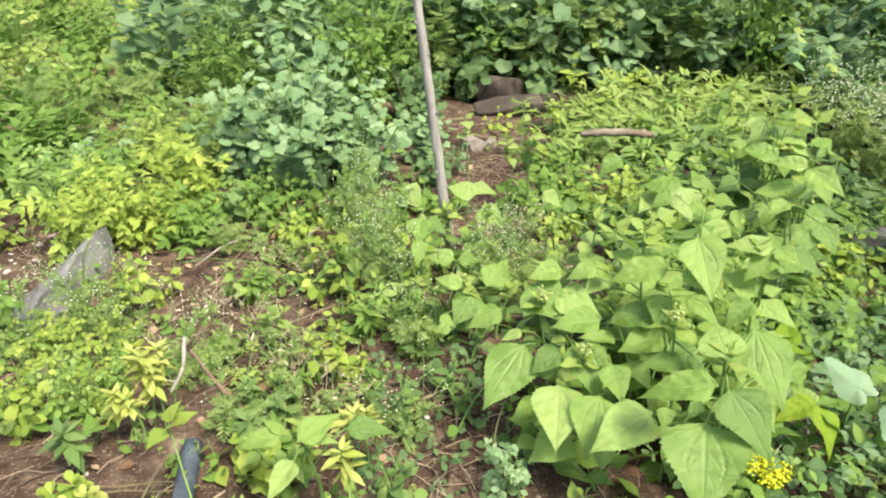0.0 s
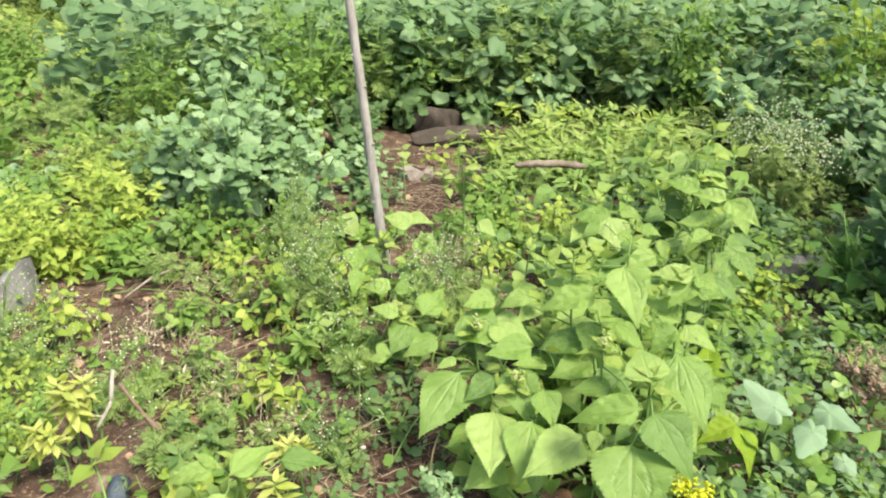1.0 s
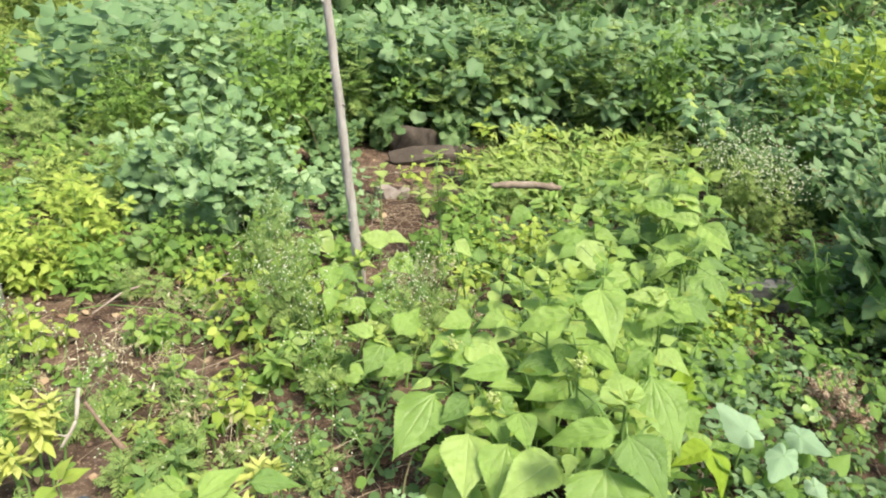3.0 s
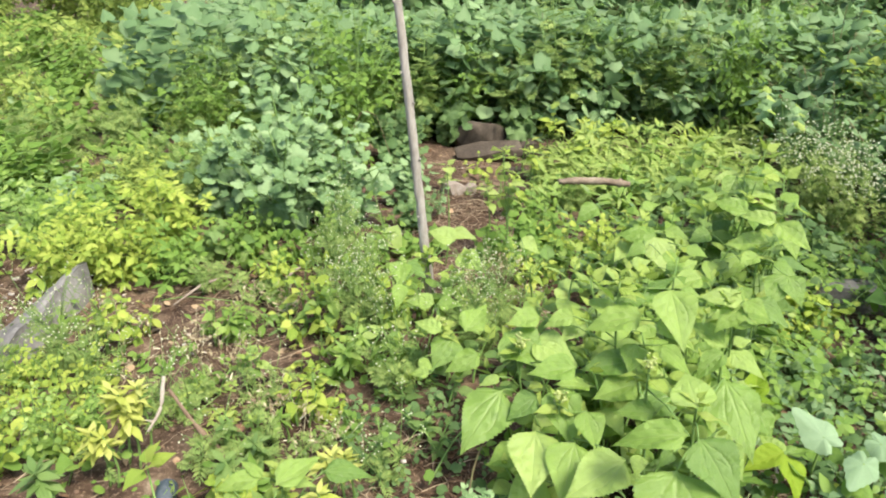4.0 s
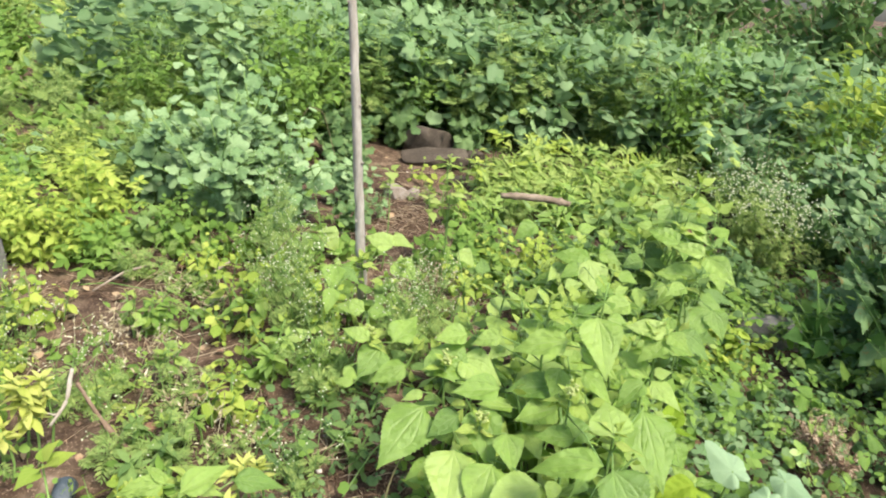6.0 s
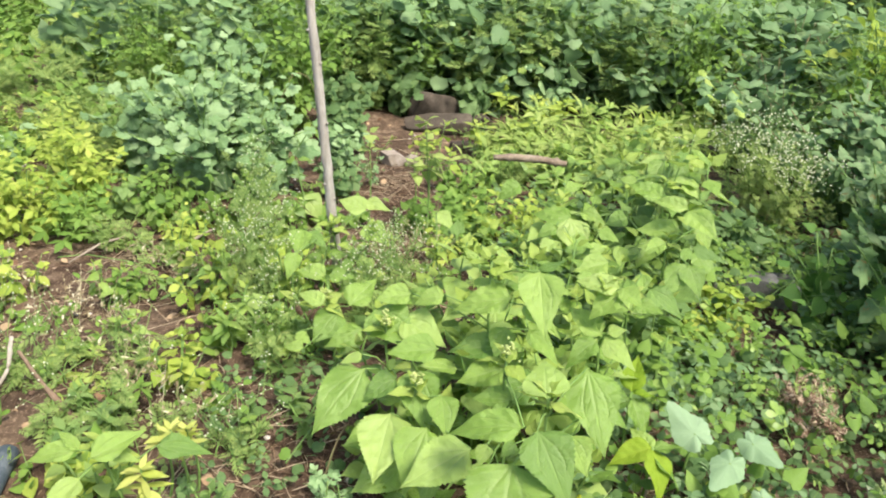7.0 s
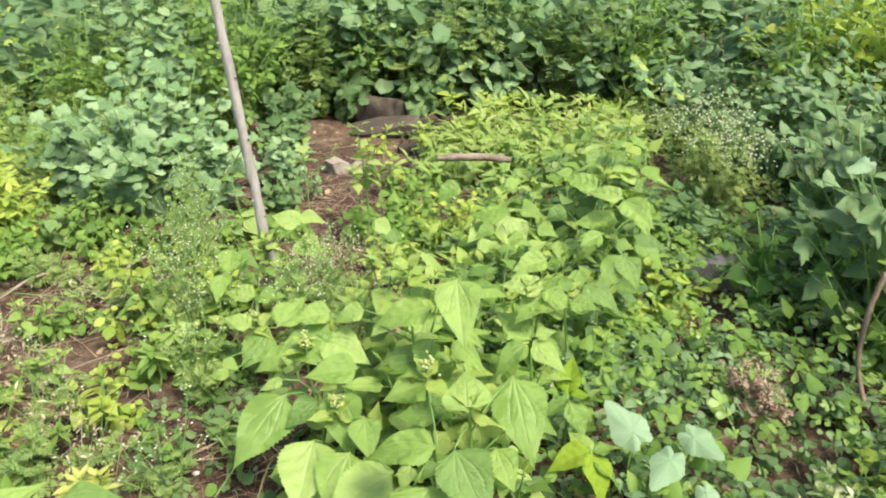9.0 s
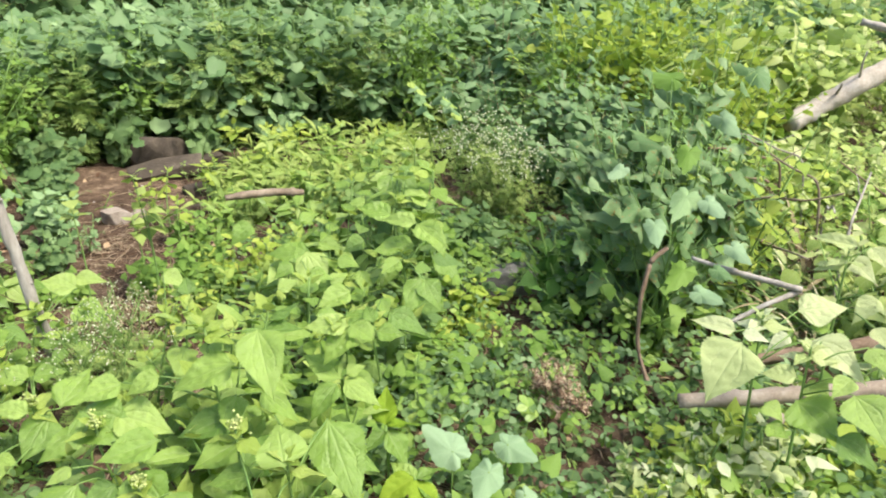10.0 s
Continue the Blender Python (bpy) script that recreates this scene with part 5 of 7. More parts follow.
# ---- yellow star-leaved herbs ----
def rosette(name, x, y, z, label, group, kind, material, n, size, low, high, lean=(0, 0), seed=0, tiers=1):
    """A leaning stem that ends in a star of leaves, with a lower tier or two."""
    r = np.random.default_rng(seed)
    bx, by = x - lean[0], y - lean[1]
    ob = root(name, bx, by, label, "weed", group)
    g = float(gh(bx, by))
    f = np.linspace(0, 1, 6)[:, None]
    path = np.array([(0, 0, -0.02)]) * (1 - f) + np.array([(lean[0], lean[1], z - g)]) * f + np.array([0.01, 0.006, 0]) * np.sin(4 * f)
    st = part("stem", tube(path, np.linspace(0.004, 0.002, 6)), M["stem"], ob)
    for tier in range(tiers):
        p = along(path, 1 - 0.14 * tier)
        for k in range(n):
            up = high + (low - high) * k / max(1, n - 1) - 8 * tier
            leaf_at(kind, int(r.integers(len(T[kind]))), material, st, p - np.array([0, 0, 0.002 * k]), 137.5 * k + 25 * r.normal() + 60 * tier, up + 8 * r.normal(), 12 * r.normal(), size * r.uniform(0.8, 1.15) * (0.7 + 0.3 * k / n))
    return ob


STAR = "yellow-leaved weed with narrow leaves in a star"
GSTAR = "green weed with narrow leaves in a star"
for i, (x, y, z, mt, n, sz, tiers) in enumerate([(-0.675, 1.56, 0.25, "yellow", 15, 0.06, 3), (-0.705, 1.585, 0.25, "yellow", 13, 0.05, 2), (-0.645, 1.60, 0.25, "yellow", 13, 0.05, 2), (-0.735, 1.51, 0.17, "yellow", 13, 0.052, 2), (-0.70, 1.50, 0.17, "yellow", 11, 0.048, 2),
        (-0.82, 1.40, 0.14, "green", 11, 0.075, 2), (-0.11, 1.37, 0.22, "yellow", 12, 0.05, 2), (-0.085, 1.39, 0.21, "yellow", 12, 0.045, 2), (-0.135, 1.38, 0.2, "yellow", 10, 0.045, 1), (-0.115, 1.225, 0.24, "yellow", 11, 0.055, 2), (-0.39, 1.46, 0.13, "green", 9, 0.06, 2), (-0.33, 1.52, 0.14, "green", 9, 0.055, 2), (-0.44, 1.62, 0.12, "green", 9, 0.05, 2), (-0.30, 1.66, 0.12, "small", 9, 0.05, 1), (-0.16, 1.95, 0.16, "lime", 10, 0.07, 2), (-0.12, 2.02, 0.18, "lime", 9, 0.06, 1)]):
    rosette("star_weed", x, y, z, STAR if mt == "yellow" else GSTAR, "star-leaved weeds", "star", mt, n, sz, -25, 45, (0.01 * (i % 3 - 1), 0.0), 200 + i, tiers)
for i, (x, y, z, lean) in enumerate([(0.375, 2.92, 0.545, (-0.02, 0.03)), (0.40, 2.90, 0.42, (0.02, 0.02)), (0.145, 3.0, 0.46, (0.01, 0.02)), (0.33, 3.15, 0.30, (0.0, 0.02))]):
    rosette("tall_sprout", x, y, z, "thin sprout with pale yellow-green leaves over bare earth", "tall sprouts", "ovate", "pale_lemon", 4, 0.095 if i < 2 else 0.08, -25, 45, lean, 640 + i, 2)
rosette("slanting_weed", -0.473, 1.245, 0.29, "slanting yellow-green weed with a crown of pointed leaves", "", "ovate", "lemon", 5, 0.075, 5, 55, (-0.10, 0.22), 216)
for i, (x, y, z) in enumerate([(-0.69, 1.21, 0.16), (-0.655, 1.19, 0.15), (-0.72, 1.18, 0.16), (-0.68, 1.16, 0.15)]):
    rosette("spoon_weed", x, y, z, "yellow weed with rounded spoon-shaped leaves", "spoon-leaved weeds", "spoon", "yellow" if i % 2 else "lemon", 12, 0.042, -15, 60, (0, 0.01), 220 + i, 2)

# ---- yellow-green small weeds: place, height, spread, stems, leaf shape, colour, leaf length ----
LEM = "low yellow-green weed with small oval leaves"
for i, (x, y, h, sp, n, kd, mt, sz) in enumerate([
        (-1.45, 2.78, 0.36, 0.22, 15, "oval", "lemon", 0.06), (-1.10, 2.98, 0.46, 0.15, 13, "oval", "lemon", 0.06), (-1.22, 2.78, 0.32, 0.16, 12, "oval", "lemon", 0.06), (-1.74, 3.10, 0.38, 0.24, 13, "oval", "lime", 0.06), (-1.52, 3.10, 0.40, 0.2, 11, "trefoil", "small", 0.08), (-1.02, 2.80, 0.26, 0.12, 9, "oval", "small", 0.05), (-1.95, 2.75, 0.3, 0.2, 12, "oval", "lemon", 0.06),
        (-0.93, 1.66, 0.24, 0.13, 10, "trefoil", "lime", 0.06), (-0.98, 1.86, 0.23, 0.13, 9, "trefoil", "lemon", 0.06), (-1.08, 1.72, 0.22, 0.12, 9, "trefoil", "lemon", 0.06), (-1.20, 2.02, 0.18, 0.11, 9, "trefoil", "lemon", 0.06), (-0.86, 1.62, 0.2, 0.1, 8, "trefoil", "lemon", 0.06), (-1.02, 1.58, 0.2, 0.1, 8, "oval", "lemon", 0.045), (-1.42, 2.06, 0.22, 0.14, 9, "oval", "small", 0.05), (-0.85, 1.78, 0.2, 0.12, 8, "oval", "small", 0.05),
        (-0.54, 1.74, 0.12, 0.09, 6, "cut", "meadow", 0.085), (-0.36, 1.42, 0.11, 0.07, 7, "round", "lemon", 0.04), (-0.31, 1.38, 0.12, 0.06, 6, "round", "lemon", 0.038), 
        (-0.66, 2.33, 0.17, 0.09, 9, "oval", "small", 0.05), (-0.58, 2.30, 0.14, 0.08, 7, "oval", "small", 0.05), (-0.34, 2.27, 0.20, 0.09, 8, "oval", "lemon", 0.06), (-0.42, 2.20, 0.18, 0.1, 8, "oval", "small", 0.05), (-0.25, 1.79, 0.14, 0.07, 7, "oval", "lemon", 0.055), (-0.99, 2.30, 0.21, 0.07, 6, "oval", "lemon", 0.055), (-0.85, 2.42, 0.1, 0.06, 4, "oval", "lemon", 0.045), (-0.1, 1.72, 0.12, 0.1, 7, "oval", "small", 0.05), (-0.12, 2.0, 0.14, 0.1, 7, "oval", "small", 0.05),
        (1.0, 4.42, 0.32, 0.24, 15, "lance", "lemon", 0.12), (0.75, 4.32, 0.27, 0.18, 13, "lance", "lemon", 0.11), (1.28, 4.22, 0.28, 0.22, 13, "oval", "lemon", 0.07), (0.92, 4.08, 0.24, 0.2, 12, "oval", "lemon", 0.06), (1.18, 4.0, 0.24, 0.2, 12, "lance", "lemon", 0.10), (1.48, 4.1, 0.24, 0.22, 12, "oval", "small", 0.06), (0.82, 3.85, 0.2, 0.16, 10, "feather", "feather", 0.10), (1.05, 3.72, 0.22, 0.2, 11, "oval", "small", 0.06), (1.35, 3.75, 0.26, 0.22, 12, "oval", "green", 0.07), (1.55, 4.45, 0.24, 0.2, 11, "lance", "lemon", 0.12),
        (0.90, 4.22, 0.30, 0.16, 9, "ovate", "lime", 0.075), (1.12, 4.3, 0.32, 0.18, 9, "ovate", "lemon", 0.08), (1.4, 4.3, 0.3, 0.2, 9, "ovate", "lime", 0.075), (1.25, 3.9, 0.28, 0.2, 9, "ovate", "lime", 0.08), (1.0, 3.88, 0.26, 0.16, 8, "ovate", "lemon", 0.075), (1.5, 3.6, 0.3, 0.2, 9, "ovate", "green", 0.08), (0.7, 3.98, 0.2, 0.12, 6, "ovate", "lime", 0.07),
        (0.52, 3.48, 0.22, 0.06, 4, "oval", "small", 0.06), (0.52, 3.62, 0.2, 0.1, 6, "oval", "small", 0.06), (0.66, 3.66, 0.2, 0.14, 8, "oval", "small", 0.06), (0.44, 3.05, 0.22, 0.12, 9, "oval", "small", 0.055), (0.34, 3.12, 0.17, 0.1, 7, "heart", "small", 0.05), (0.56, 3.16, 0.24, 0.14, 10, "heart", "small", 0.06), (0.60, 2.92, 0.24, 0.14, 10, "oval", "small", 0.055), (0.72, 3.05, 0.26, 0.16, 11, "oval", "lemon", 0.055), (0.88, 3.0, 0.28, 0.16, 12, "oval", "lemon", 0.055), (1.05, 3.05, 0.28, 0.18, 12, "heart", "small", 0.06), (1.22, 3.05, 0.3, 0.2, 12, "heart", "dark", 0.06), (0.50, 2.78, 0.2, 0.1, 7, "oval", "lemon", 0.05),
        (-0.05, 3.35, 0.22, 0.12, 9, "mallow_far", "dark", 0.042), (-0.08, 3.75, 0.30, 0.16, 11, "mallow_far", "mallow", 0.05), (-0.14, 4.2, 0.38, 0.2, 12, "mallow_far", "dark", 0.055), (-0.2, 4.7, 0.48, 0.24, 13, "mallow_far", "dark", 0.06), (0.02, 3.05, 0.16, 0.1, 8, "heart", "small", 0.045), (0.05, 3.6, 0.2, 0.1, 7, "clover", "mallow", 0.05),
        (-0.92, 2.98, 0.24, 0.12, 8, "ovate", "green", 0.07), (-0.72, 2.93, 0.20, 0.12, 8, "oval", "small", 0.06), (-0.52, 2.92, 0.24, 0.12, 8, "ovate", "small", 0.065), (-0.38, 2.98, 0.26, 0.12, 8, "ovate", "lime", 0.07), (-0.78, 3.08, 0.24, 0.12, 8, "trefoil", "small", 0.10), (-0.18, 2.9, 0.22, 0.10, 7, "ovate", "lime", 0.065), (-0.60, 2.80, 0.14, 0.10, 7, "oval", "lemon", 0.05),
        (1.85, 4.4, 0.28, 0.2, 11, "lance", "lemon", 0.11), (1.72, 4.85, 0.3, 0.22, 11, "lance", "lemon", 0.12), (2.32, 4.95, 0.36, 0.24, 12, "lance", "lime", 0.12), (2.5, 4.5, 0.4, 0.24, 12, "ovate", "lime", 0.09), (2.3, 4.35, 0.3, 0.2, 11, "ovate", "lime", 0.08), (2.05, 4.75, 0.3, 0.2, 10, "lance", "lime", 0.11), (1.4, 4.9, 0.3, 0.22, 11, "lance", "lime", 0.12), (1.1, 5.05, 0.28, 0.2, 10, "lance", "lemon", 0.12), (1.85, 4.05, 0.34, 0.2, 11, "ovate", "lime", 0.09), (1.62, 3.8, 0.34, 0.2, 11, "ovate", "lime", 0.09),
        # the sunlit weeds in this row carry sun brightness as leaf colour
        (1.40, 2.32, 0.16, 0.14, 10, "oval", "lemon", 0.06), (1.50, 2.42, 0.18, 0.12, 9, "round", "lemon", 0.05), (1.34, 2.12, 0.16, 0.12, 8, "oval", "small", 0.06), (1.2, 1.4, 0.1, 0.1, 7, "round", "lemon", 0.045), (1.72, 1.30, 0.15, 0.1, 8, "oval", "lemon", 0.075), (1.84, 1.22, 0.14, 0.1, 8, "oval", "lemon", 0.075), (1.6, 1.28, 0.12, 0.1, 7, "round", "small", 0.05), (1.62, 1.2, 0.18, 0.1, 8, "oval", "sunlit", 0.075), (1.72, 1.18, 0.2, 0.1, 8, "oval", "sunlit", 0.07), (1.80, 1.28, 0.18, 0.1, 8, "oval", "sunlit", 0.07), (1.66, 1.36, 0.18, 0.1, 8, "oval", "lemon", 0.07), (1.95, 1.32, 0.14, 0.12, 8, "oval", "lemon", 0.07), (1.50, 1.15, 0.1, 0.1, 7, "round", "lemon", 0.05), (2.1, 1.25, 0.2, 0.14, 9, "oval", "lemon", 0.08),
        (1.52, 2.85, 0.22, 0.16, 9, "heart", "small", 0.055), (1.72, 3.0, 0.3, 0.2, 12, "heart", "dark", 0.055), (1.5, 2.95, 0.26, 0.2, 11, "heart", "small", 0.055), (1.55, 3.4, 0.3, 0.22, 12, "feather", "feather", 0.11)]):
    low, high = -0.8, 0.1
    if x < 0 and cleared(x, y):
        continue
    if -0.9 < x < -0.05 and 1.6 < y < 2.4:
        h, n = h * 0.8, n - 2
    if y > 3.65 and x > 0.6 and mt in ("lemon", "lime", "small"):
        kd, mt, sz, n, low, high = "lance", "pale_lemon" if mt != "small" else "lime", 0.16 if i % 2 else 0.13, max(5, n * 2 // 3), -0.3, 0.45
    elif x < -0.95 and y > 2.7:
        kd, sz, n, low, high = "cut", 0.12, n - 2, -0.4, 0.35
    bush("low_weed", x, y, LEM if mt == "lemon" else "low green weed with small leaves", "weed", "low weeds", kd, mt, h, sp, n, sz, 0.024 if kd == "oval" else 0.03, 0.12, low, high, seed=230 + i, thick=0.0028, twigs=2, far=y > 2.85)
herb("glossy_herb", -0.815, 2.97, "small weed with a star of broad glossy leaves", "weed", "", "ovate", "green", 0.13, 1, 0.13, 0.05, 0.7, 0.01, 0.0, 0.3, True, seed=260)
herb("glossy_herb", -0.15, 3.03, "weed with broad glossy green leaves beside the trunk", "weed", "", "ovate", "lime", 0.30, 2, 0.14, 0.08, 0.5, 0.05, -0.6, -0.1, True, seed=261)
bush("blue_weed", 0.205, 1.33, "small blue-green weed with divided leaves", "weed", "", "compound", "mallow", 0.2, 0.02, 3, 0.055, 0.02, 0.2, -0.4, 0.3, seed=262, thick=0.003, twigs=1)
bush("dry_weed", 1.49, 1.76, "dry brown seeding stalks among green leaves", "weed", "", "feather", "straw", 0.27, 0.08, 9, 0.05, 0.022, 0.4, 0.2, 0.9, seed=263, thick=0.0025, twigs=3, stem_mat="redstem")
bush("grass_tuft", 1.47, 1.30, "pale tuft of short grass blades", "grass", "", "lance", "sunlit", 0.08, 0.12, 12, 0.11, 0.03, 0.1, 0.1, 0.8, seed=266, thick=0.002, twigs=0)
bush("grass_tuft", 1.95, 5.05, "yellowish tuft of short grass", "grass", "", "lance", "lemon", 0.10, 0.2, 16, 0.20, 0.03, 0.1, 0.3, 1.0, seed=264, thick=0.002, twigs=0)


def gold_flower(x, y):
    """A bunch of small yellow florets on branching stalks."""
    r = np.random.default_rng(265)
    ob = root("yellow_flower", x, y, "bunch of tiny bright yellow florets", "flower")
    a, q = r.uniform(0, 6.28, 130), np.sqrt(r.uniform(0, 1, 130)) * 0.032
    pts = np.stack([q * np.cos(a), q * np.sin(a), 0.115 - 14 * q * q + r.normal(0, 0.009, 130)], 1)
    st = part("stem", tube(np.array([(0, 0, -0.02), (0.004, 0, 0.05), (0, 0, 0.11)]), 0.003), M["stem"], ob)
    part("floret", scatter(BALL, pts, turned(r.uniform(0, 6, 130), 0, 0, r.uniform(0.0024, 0.0046, 130))), M["gold"], st, "tiny bright yellow florets", "stuff")


gold_flower(0.775, 1.315)
gold_flower(0.815, 1.30)
gold_flower(0.79, 1.28)

# ---- feathery white-flowered weeds ----
FEA = "feathery grey-green weed with tiny white flowers"
for i, (x, y, h, sp, n, fl) in enumerate([(-0.15, 2.22, 0.30, 0.16, 6, 5), (-0.20, 2.44, 0.30, 0.10, 5, 4), (0.24, 2.15, 0.28, 0.14, 6, 5), (0.34, 2.32, 0.28, 0.14, 6, 6), (-0.2, 2.62, 0.32, 0.14, 5, 4), (-0.28, 2.85, 0.42, 0.18, 5, 4), (-0.64, 1.78, 0.14, 0.10, 5, 2), (-0.42, 1.82, 0.15, 0.08, 4, 1), (-1.10, 2.10, 0.26, 0.14, 7, 4), (-1.34, 2.02, 0.18, 0.12, 6, 2), (-1.0, 2.02, 0.13, 0.08, 5, 2), (-0.84, 2.72, 0.18, 0.14, 6, 0),
        (1.93, 3.42, 0.58, 0.26, 12, 8), (2.05, 3.28, 0.50, 0.22, 9, 7), (-0.30, 1.6, 0.16, 0.12, 5, 1), (-0.02, 1.95, 0.18, 0.10, 5, 3), (-0.45, 1.55, 0.13, 0.1, 4, 1), (-0.62, 2.62, 0.14, 0.12, 5, 0), (-0.03, 1.50, 0.10, 0.05, 4, 3)]):
    fm = "pale_feather" if x > 1.5 else "feather"
    bush("feathery_weed", x, y, FEA if fl else "feathery grey-green weed without flowers", "weed", "feathery weeds", "feather", fm, h, sp, n, 0.066, 0.021, 0.1, -0.3, 0.4, False, seed=300 + i, thick=0.0028, twigs=2, flowers=fl + fl // 2)

# ---- blue-green mallow bushes ----
MAL = "bushy blue-green mallow with rounded soft leaves"
for i, (x, y, h, sp, n) in enumerate([(-0.64, 3.32, 0.58, 0.40, 17), (-0.36, 3.34, 0.52, 0.26, 12), (-0.96, 3.5, 0.55, 0.28, 11), (-0.60, 3.55, 0.74, 0.42, 15)]):
    bush("mallow_bush", x, y, MAL, "bush", "mallow bushes", "mallow", "mallow", h, sp, n, 0.076, 0.075, 0.15, -0.5, 0.2, seed=330 + i, twigs=4, tilt=0.45)
m1 = bush("mallow_bush", 0.30, 5.85, MAL, "bush", "mallow bushes", "mallow_far", "mallow", 1.25, 0.55, 21, 0.095, 0.055, 0.12, -1.15, -0.35, seed=340, twigs=3, far=True, tilt=0.25)
m2 = bush("mallow_bush", 1.0, 6.1, MAL, "bush", "mallow bushes", "mallow_far", "dark", 1.15, 0.6, 21, 0.095, 0.055, 0.12, -1.15, -0.35, seed=341, twigs=3, far=True, tilt=0.4)
bush("mallow_bush", 0.66, 5.22, "low green mallow drooping over brown stones", "bush", "mallow bushes", "mallow", "dark", 0.40, 0.18, 7, 0.10, 0.05, 0.3, -1.0, -0.3, seed=346)
bush("mallow_bush", 0.18, 5.25, "low green mallow drooping over brown stones", "bush", "mallow bushes", "mallow", "dark", 0.46, 0.2, 8, 0.10, 0.05, 0.3, -1.0, -0.3, seed=347)
bush("mallow_bush", 1.2, 5.35, MAL, "bush", "mallow bushes", "mallow", "mallow", 0.5, 0.2, 8, 0.10, 0.05, 0.15, -1.0, -0.3, seed=342)
spread_out(m1, [(-0.85, 4.75), (2.6, 6.4), (3.6, 6.8), (-1.3, 6.4), (-0.2, 6.2)], 1, 0.7, 0.95)
spread_out(m2, [(1.8, 6.3), (-0.05, 5.55), (4.4, 6.4), (3.0, 6.0), (0.6, 7.0)], 2, 0.75, 1.0)

# leaves to the right: foot, heading, rise, lean (degrees), length, half width over length
SUNNY = {
    "p": [(1.611, 1.252, 0.53, 134, 1, 30, 0.089, 0.26), (1.616, 1.242, 0.53, -46, -1, -30, 0.051, 0.32), (1.603, 1.224, 0.52, -157, -28, 11, 0.131, 0.5), (1.854, 1.324, 0.5, -26, 13, -29, 0.107, 0.42), (1.829, 1.309, 0.45, 176, -23, 21, 0.058, 0.35), (1.851, 1.263, 0.46, -75, -14, -28, 0.121, 0.36), (1.747, 1.198, 0.42, 137, -4, 29, 0.067, 0.4)],
    "q": [(1.837, 1.241, 0.36, -94, -21, -21, 0.063, 0.5), (1.781, 1.218, 0.34, -87, -18, -22, 0.117, 0.5), (1.708, 1.234, 0.34, -78, -15, -24, 0.047, 0.5), (1.699, 1.21, 0.3, -69, -10, -25, 0.049, 0.5), (1.784, 1.102, 0.32, -75, -11, -26, 0.082, 0.42), (1.832, 1.124, 0.4, -100, -22, -20, 0.11, 0.45), (1.852, 1.151, 0.42, -170, -27, 13, 0.064, 0.4), (1.897, 1.264, 0.47, 118, 6, 30, 0.045, 0.4), (1.915, 1.177, 0.47, -96, -21, -22, 0.06, 0.4)],
    "r": [(2.097, 1.395, 0.6, 126, 1, 34, 0.107, 0.2), (2.123, 1.386, 0.6, -92, -23, -26, 0.064, 0.35), (2.123, 1.438, 0.55, -86, -20, -27, 0.084, 0.35), (2.041, 1.418, 0.55, 125, 3, 33, 0.034, 0.35), (2.049, 1.281, 0.52, -176, -28, 16, 0.073, 0.4), (1.952, 1.203, 0.5, -98, -23, -22, 0.051, 0.4)],
}
EATEN = [(1.753, 1.748, 0.58, -115, -33, -7, 0.076), (1.931, 2.149, 0.45, 150, -3, 34, 0.16), (1.953, 1.877, 0.6, -150, -33, 11, 0.104), (1.98, 1.81, 0.6, -82, -24, -25, 0.075), (2.293, 2.449, 0.85, 139, 2, 39, 0.229), (2.31, 2.497, 0.8, -57, -15, -36, 0.116), (1.984, 2.187, 0.7, -52, -12, -35, 0.088), (1.922, 1.671, 0.45, -71, -16, -28, 0.056), (1.826, 1.618, 0.42, -59, -10, -30, 0.071), (1.88, 1.76, 0.42, -157, -29, 14, 0.094), (2.498, 2.386, 0.7, -88, -29, -25, 0.113), (2.879, 3.063, 0.85, -176, -30, 28, 0.072), (2.95, 2.727, 0.8, -100, -34, -21, 0.123), (1.841, 2.061, 0.65, -169, -27, 24, 0.063), (2.098, 2.067, 0.68, -136, -36, 4, 0.095), (1.991, 1.694, 0.5, -84, -23, -25, 0.071)]

# ---- other tall weeds in the thicket behind ----
t1 = bush("tall_weed", -0.1, 5.3, "tall feathery green weed in the thicket", "weed", "tall weeds", "feather", "feather", 1.0, 0.35, 11, 0.16, 0.055, 0.05, -0.4, 0.4, seed=343, twigs=2, far=True, tilt=0.0)
t2 = bush("tall_weed", -0.75, 5.5, "tall leafy green weed in the thicket", "weed", "tall weeds", "ovate", "green", 1.0, 0.35, 12, 0.13, 0.06, 0.08, -0.6, 0.1, seed=344, twigs=3, far=True, tilt=0.3)
t3 = bush("tall_weed", 1.5, 5.75, "tall weed with small pale leaves in the thicket", "weed", "tall weeds", "trefoil", "small", 0.95, 0.4, 12, 0.12, 0.055, 0.05, -0.8, 0.1, seed=345, twigs=3, far=True, tilt=0.0)
spread_out(t1, [(1.3, 6.3), (2.4, 5.9), (-1.6, 5.4), (3.4, 5.3), (0.62, 5.5)], 11, 0.8, 1.15)
spread_out(t2, [(0.7, 6.4), (2.7, 5.6), (4.0, 5.6), (-1.2, 5.8), (3.2, 4.7), (1.9, 6.5)], 12, 0.8, 1.2)
spread_out(t3, [(-0.5, 4.6), (0.05, 6.6), (2.2, 5.2), (3.0, 6.4), (4.2, 4.4), (-1.5, 4.9), (2.75, 4.1)], 13, 0.8, 1.2)
spread_out(t1, [(0.95, 5.55), (-0.95, 5.05), (1.75, 5.45)], 14, 0.95, 1.2)
spread_out(t3, [(0.25, 5.6), (1.15, 5.85), (-0.45, 5.4), (2.45, 5.6)], 19, 1.0, 1.25)

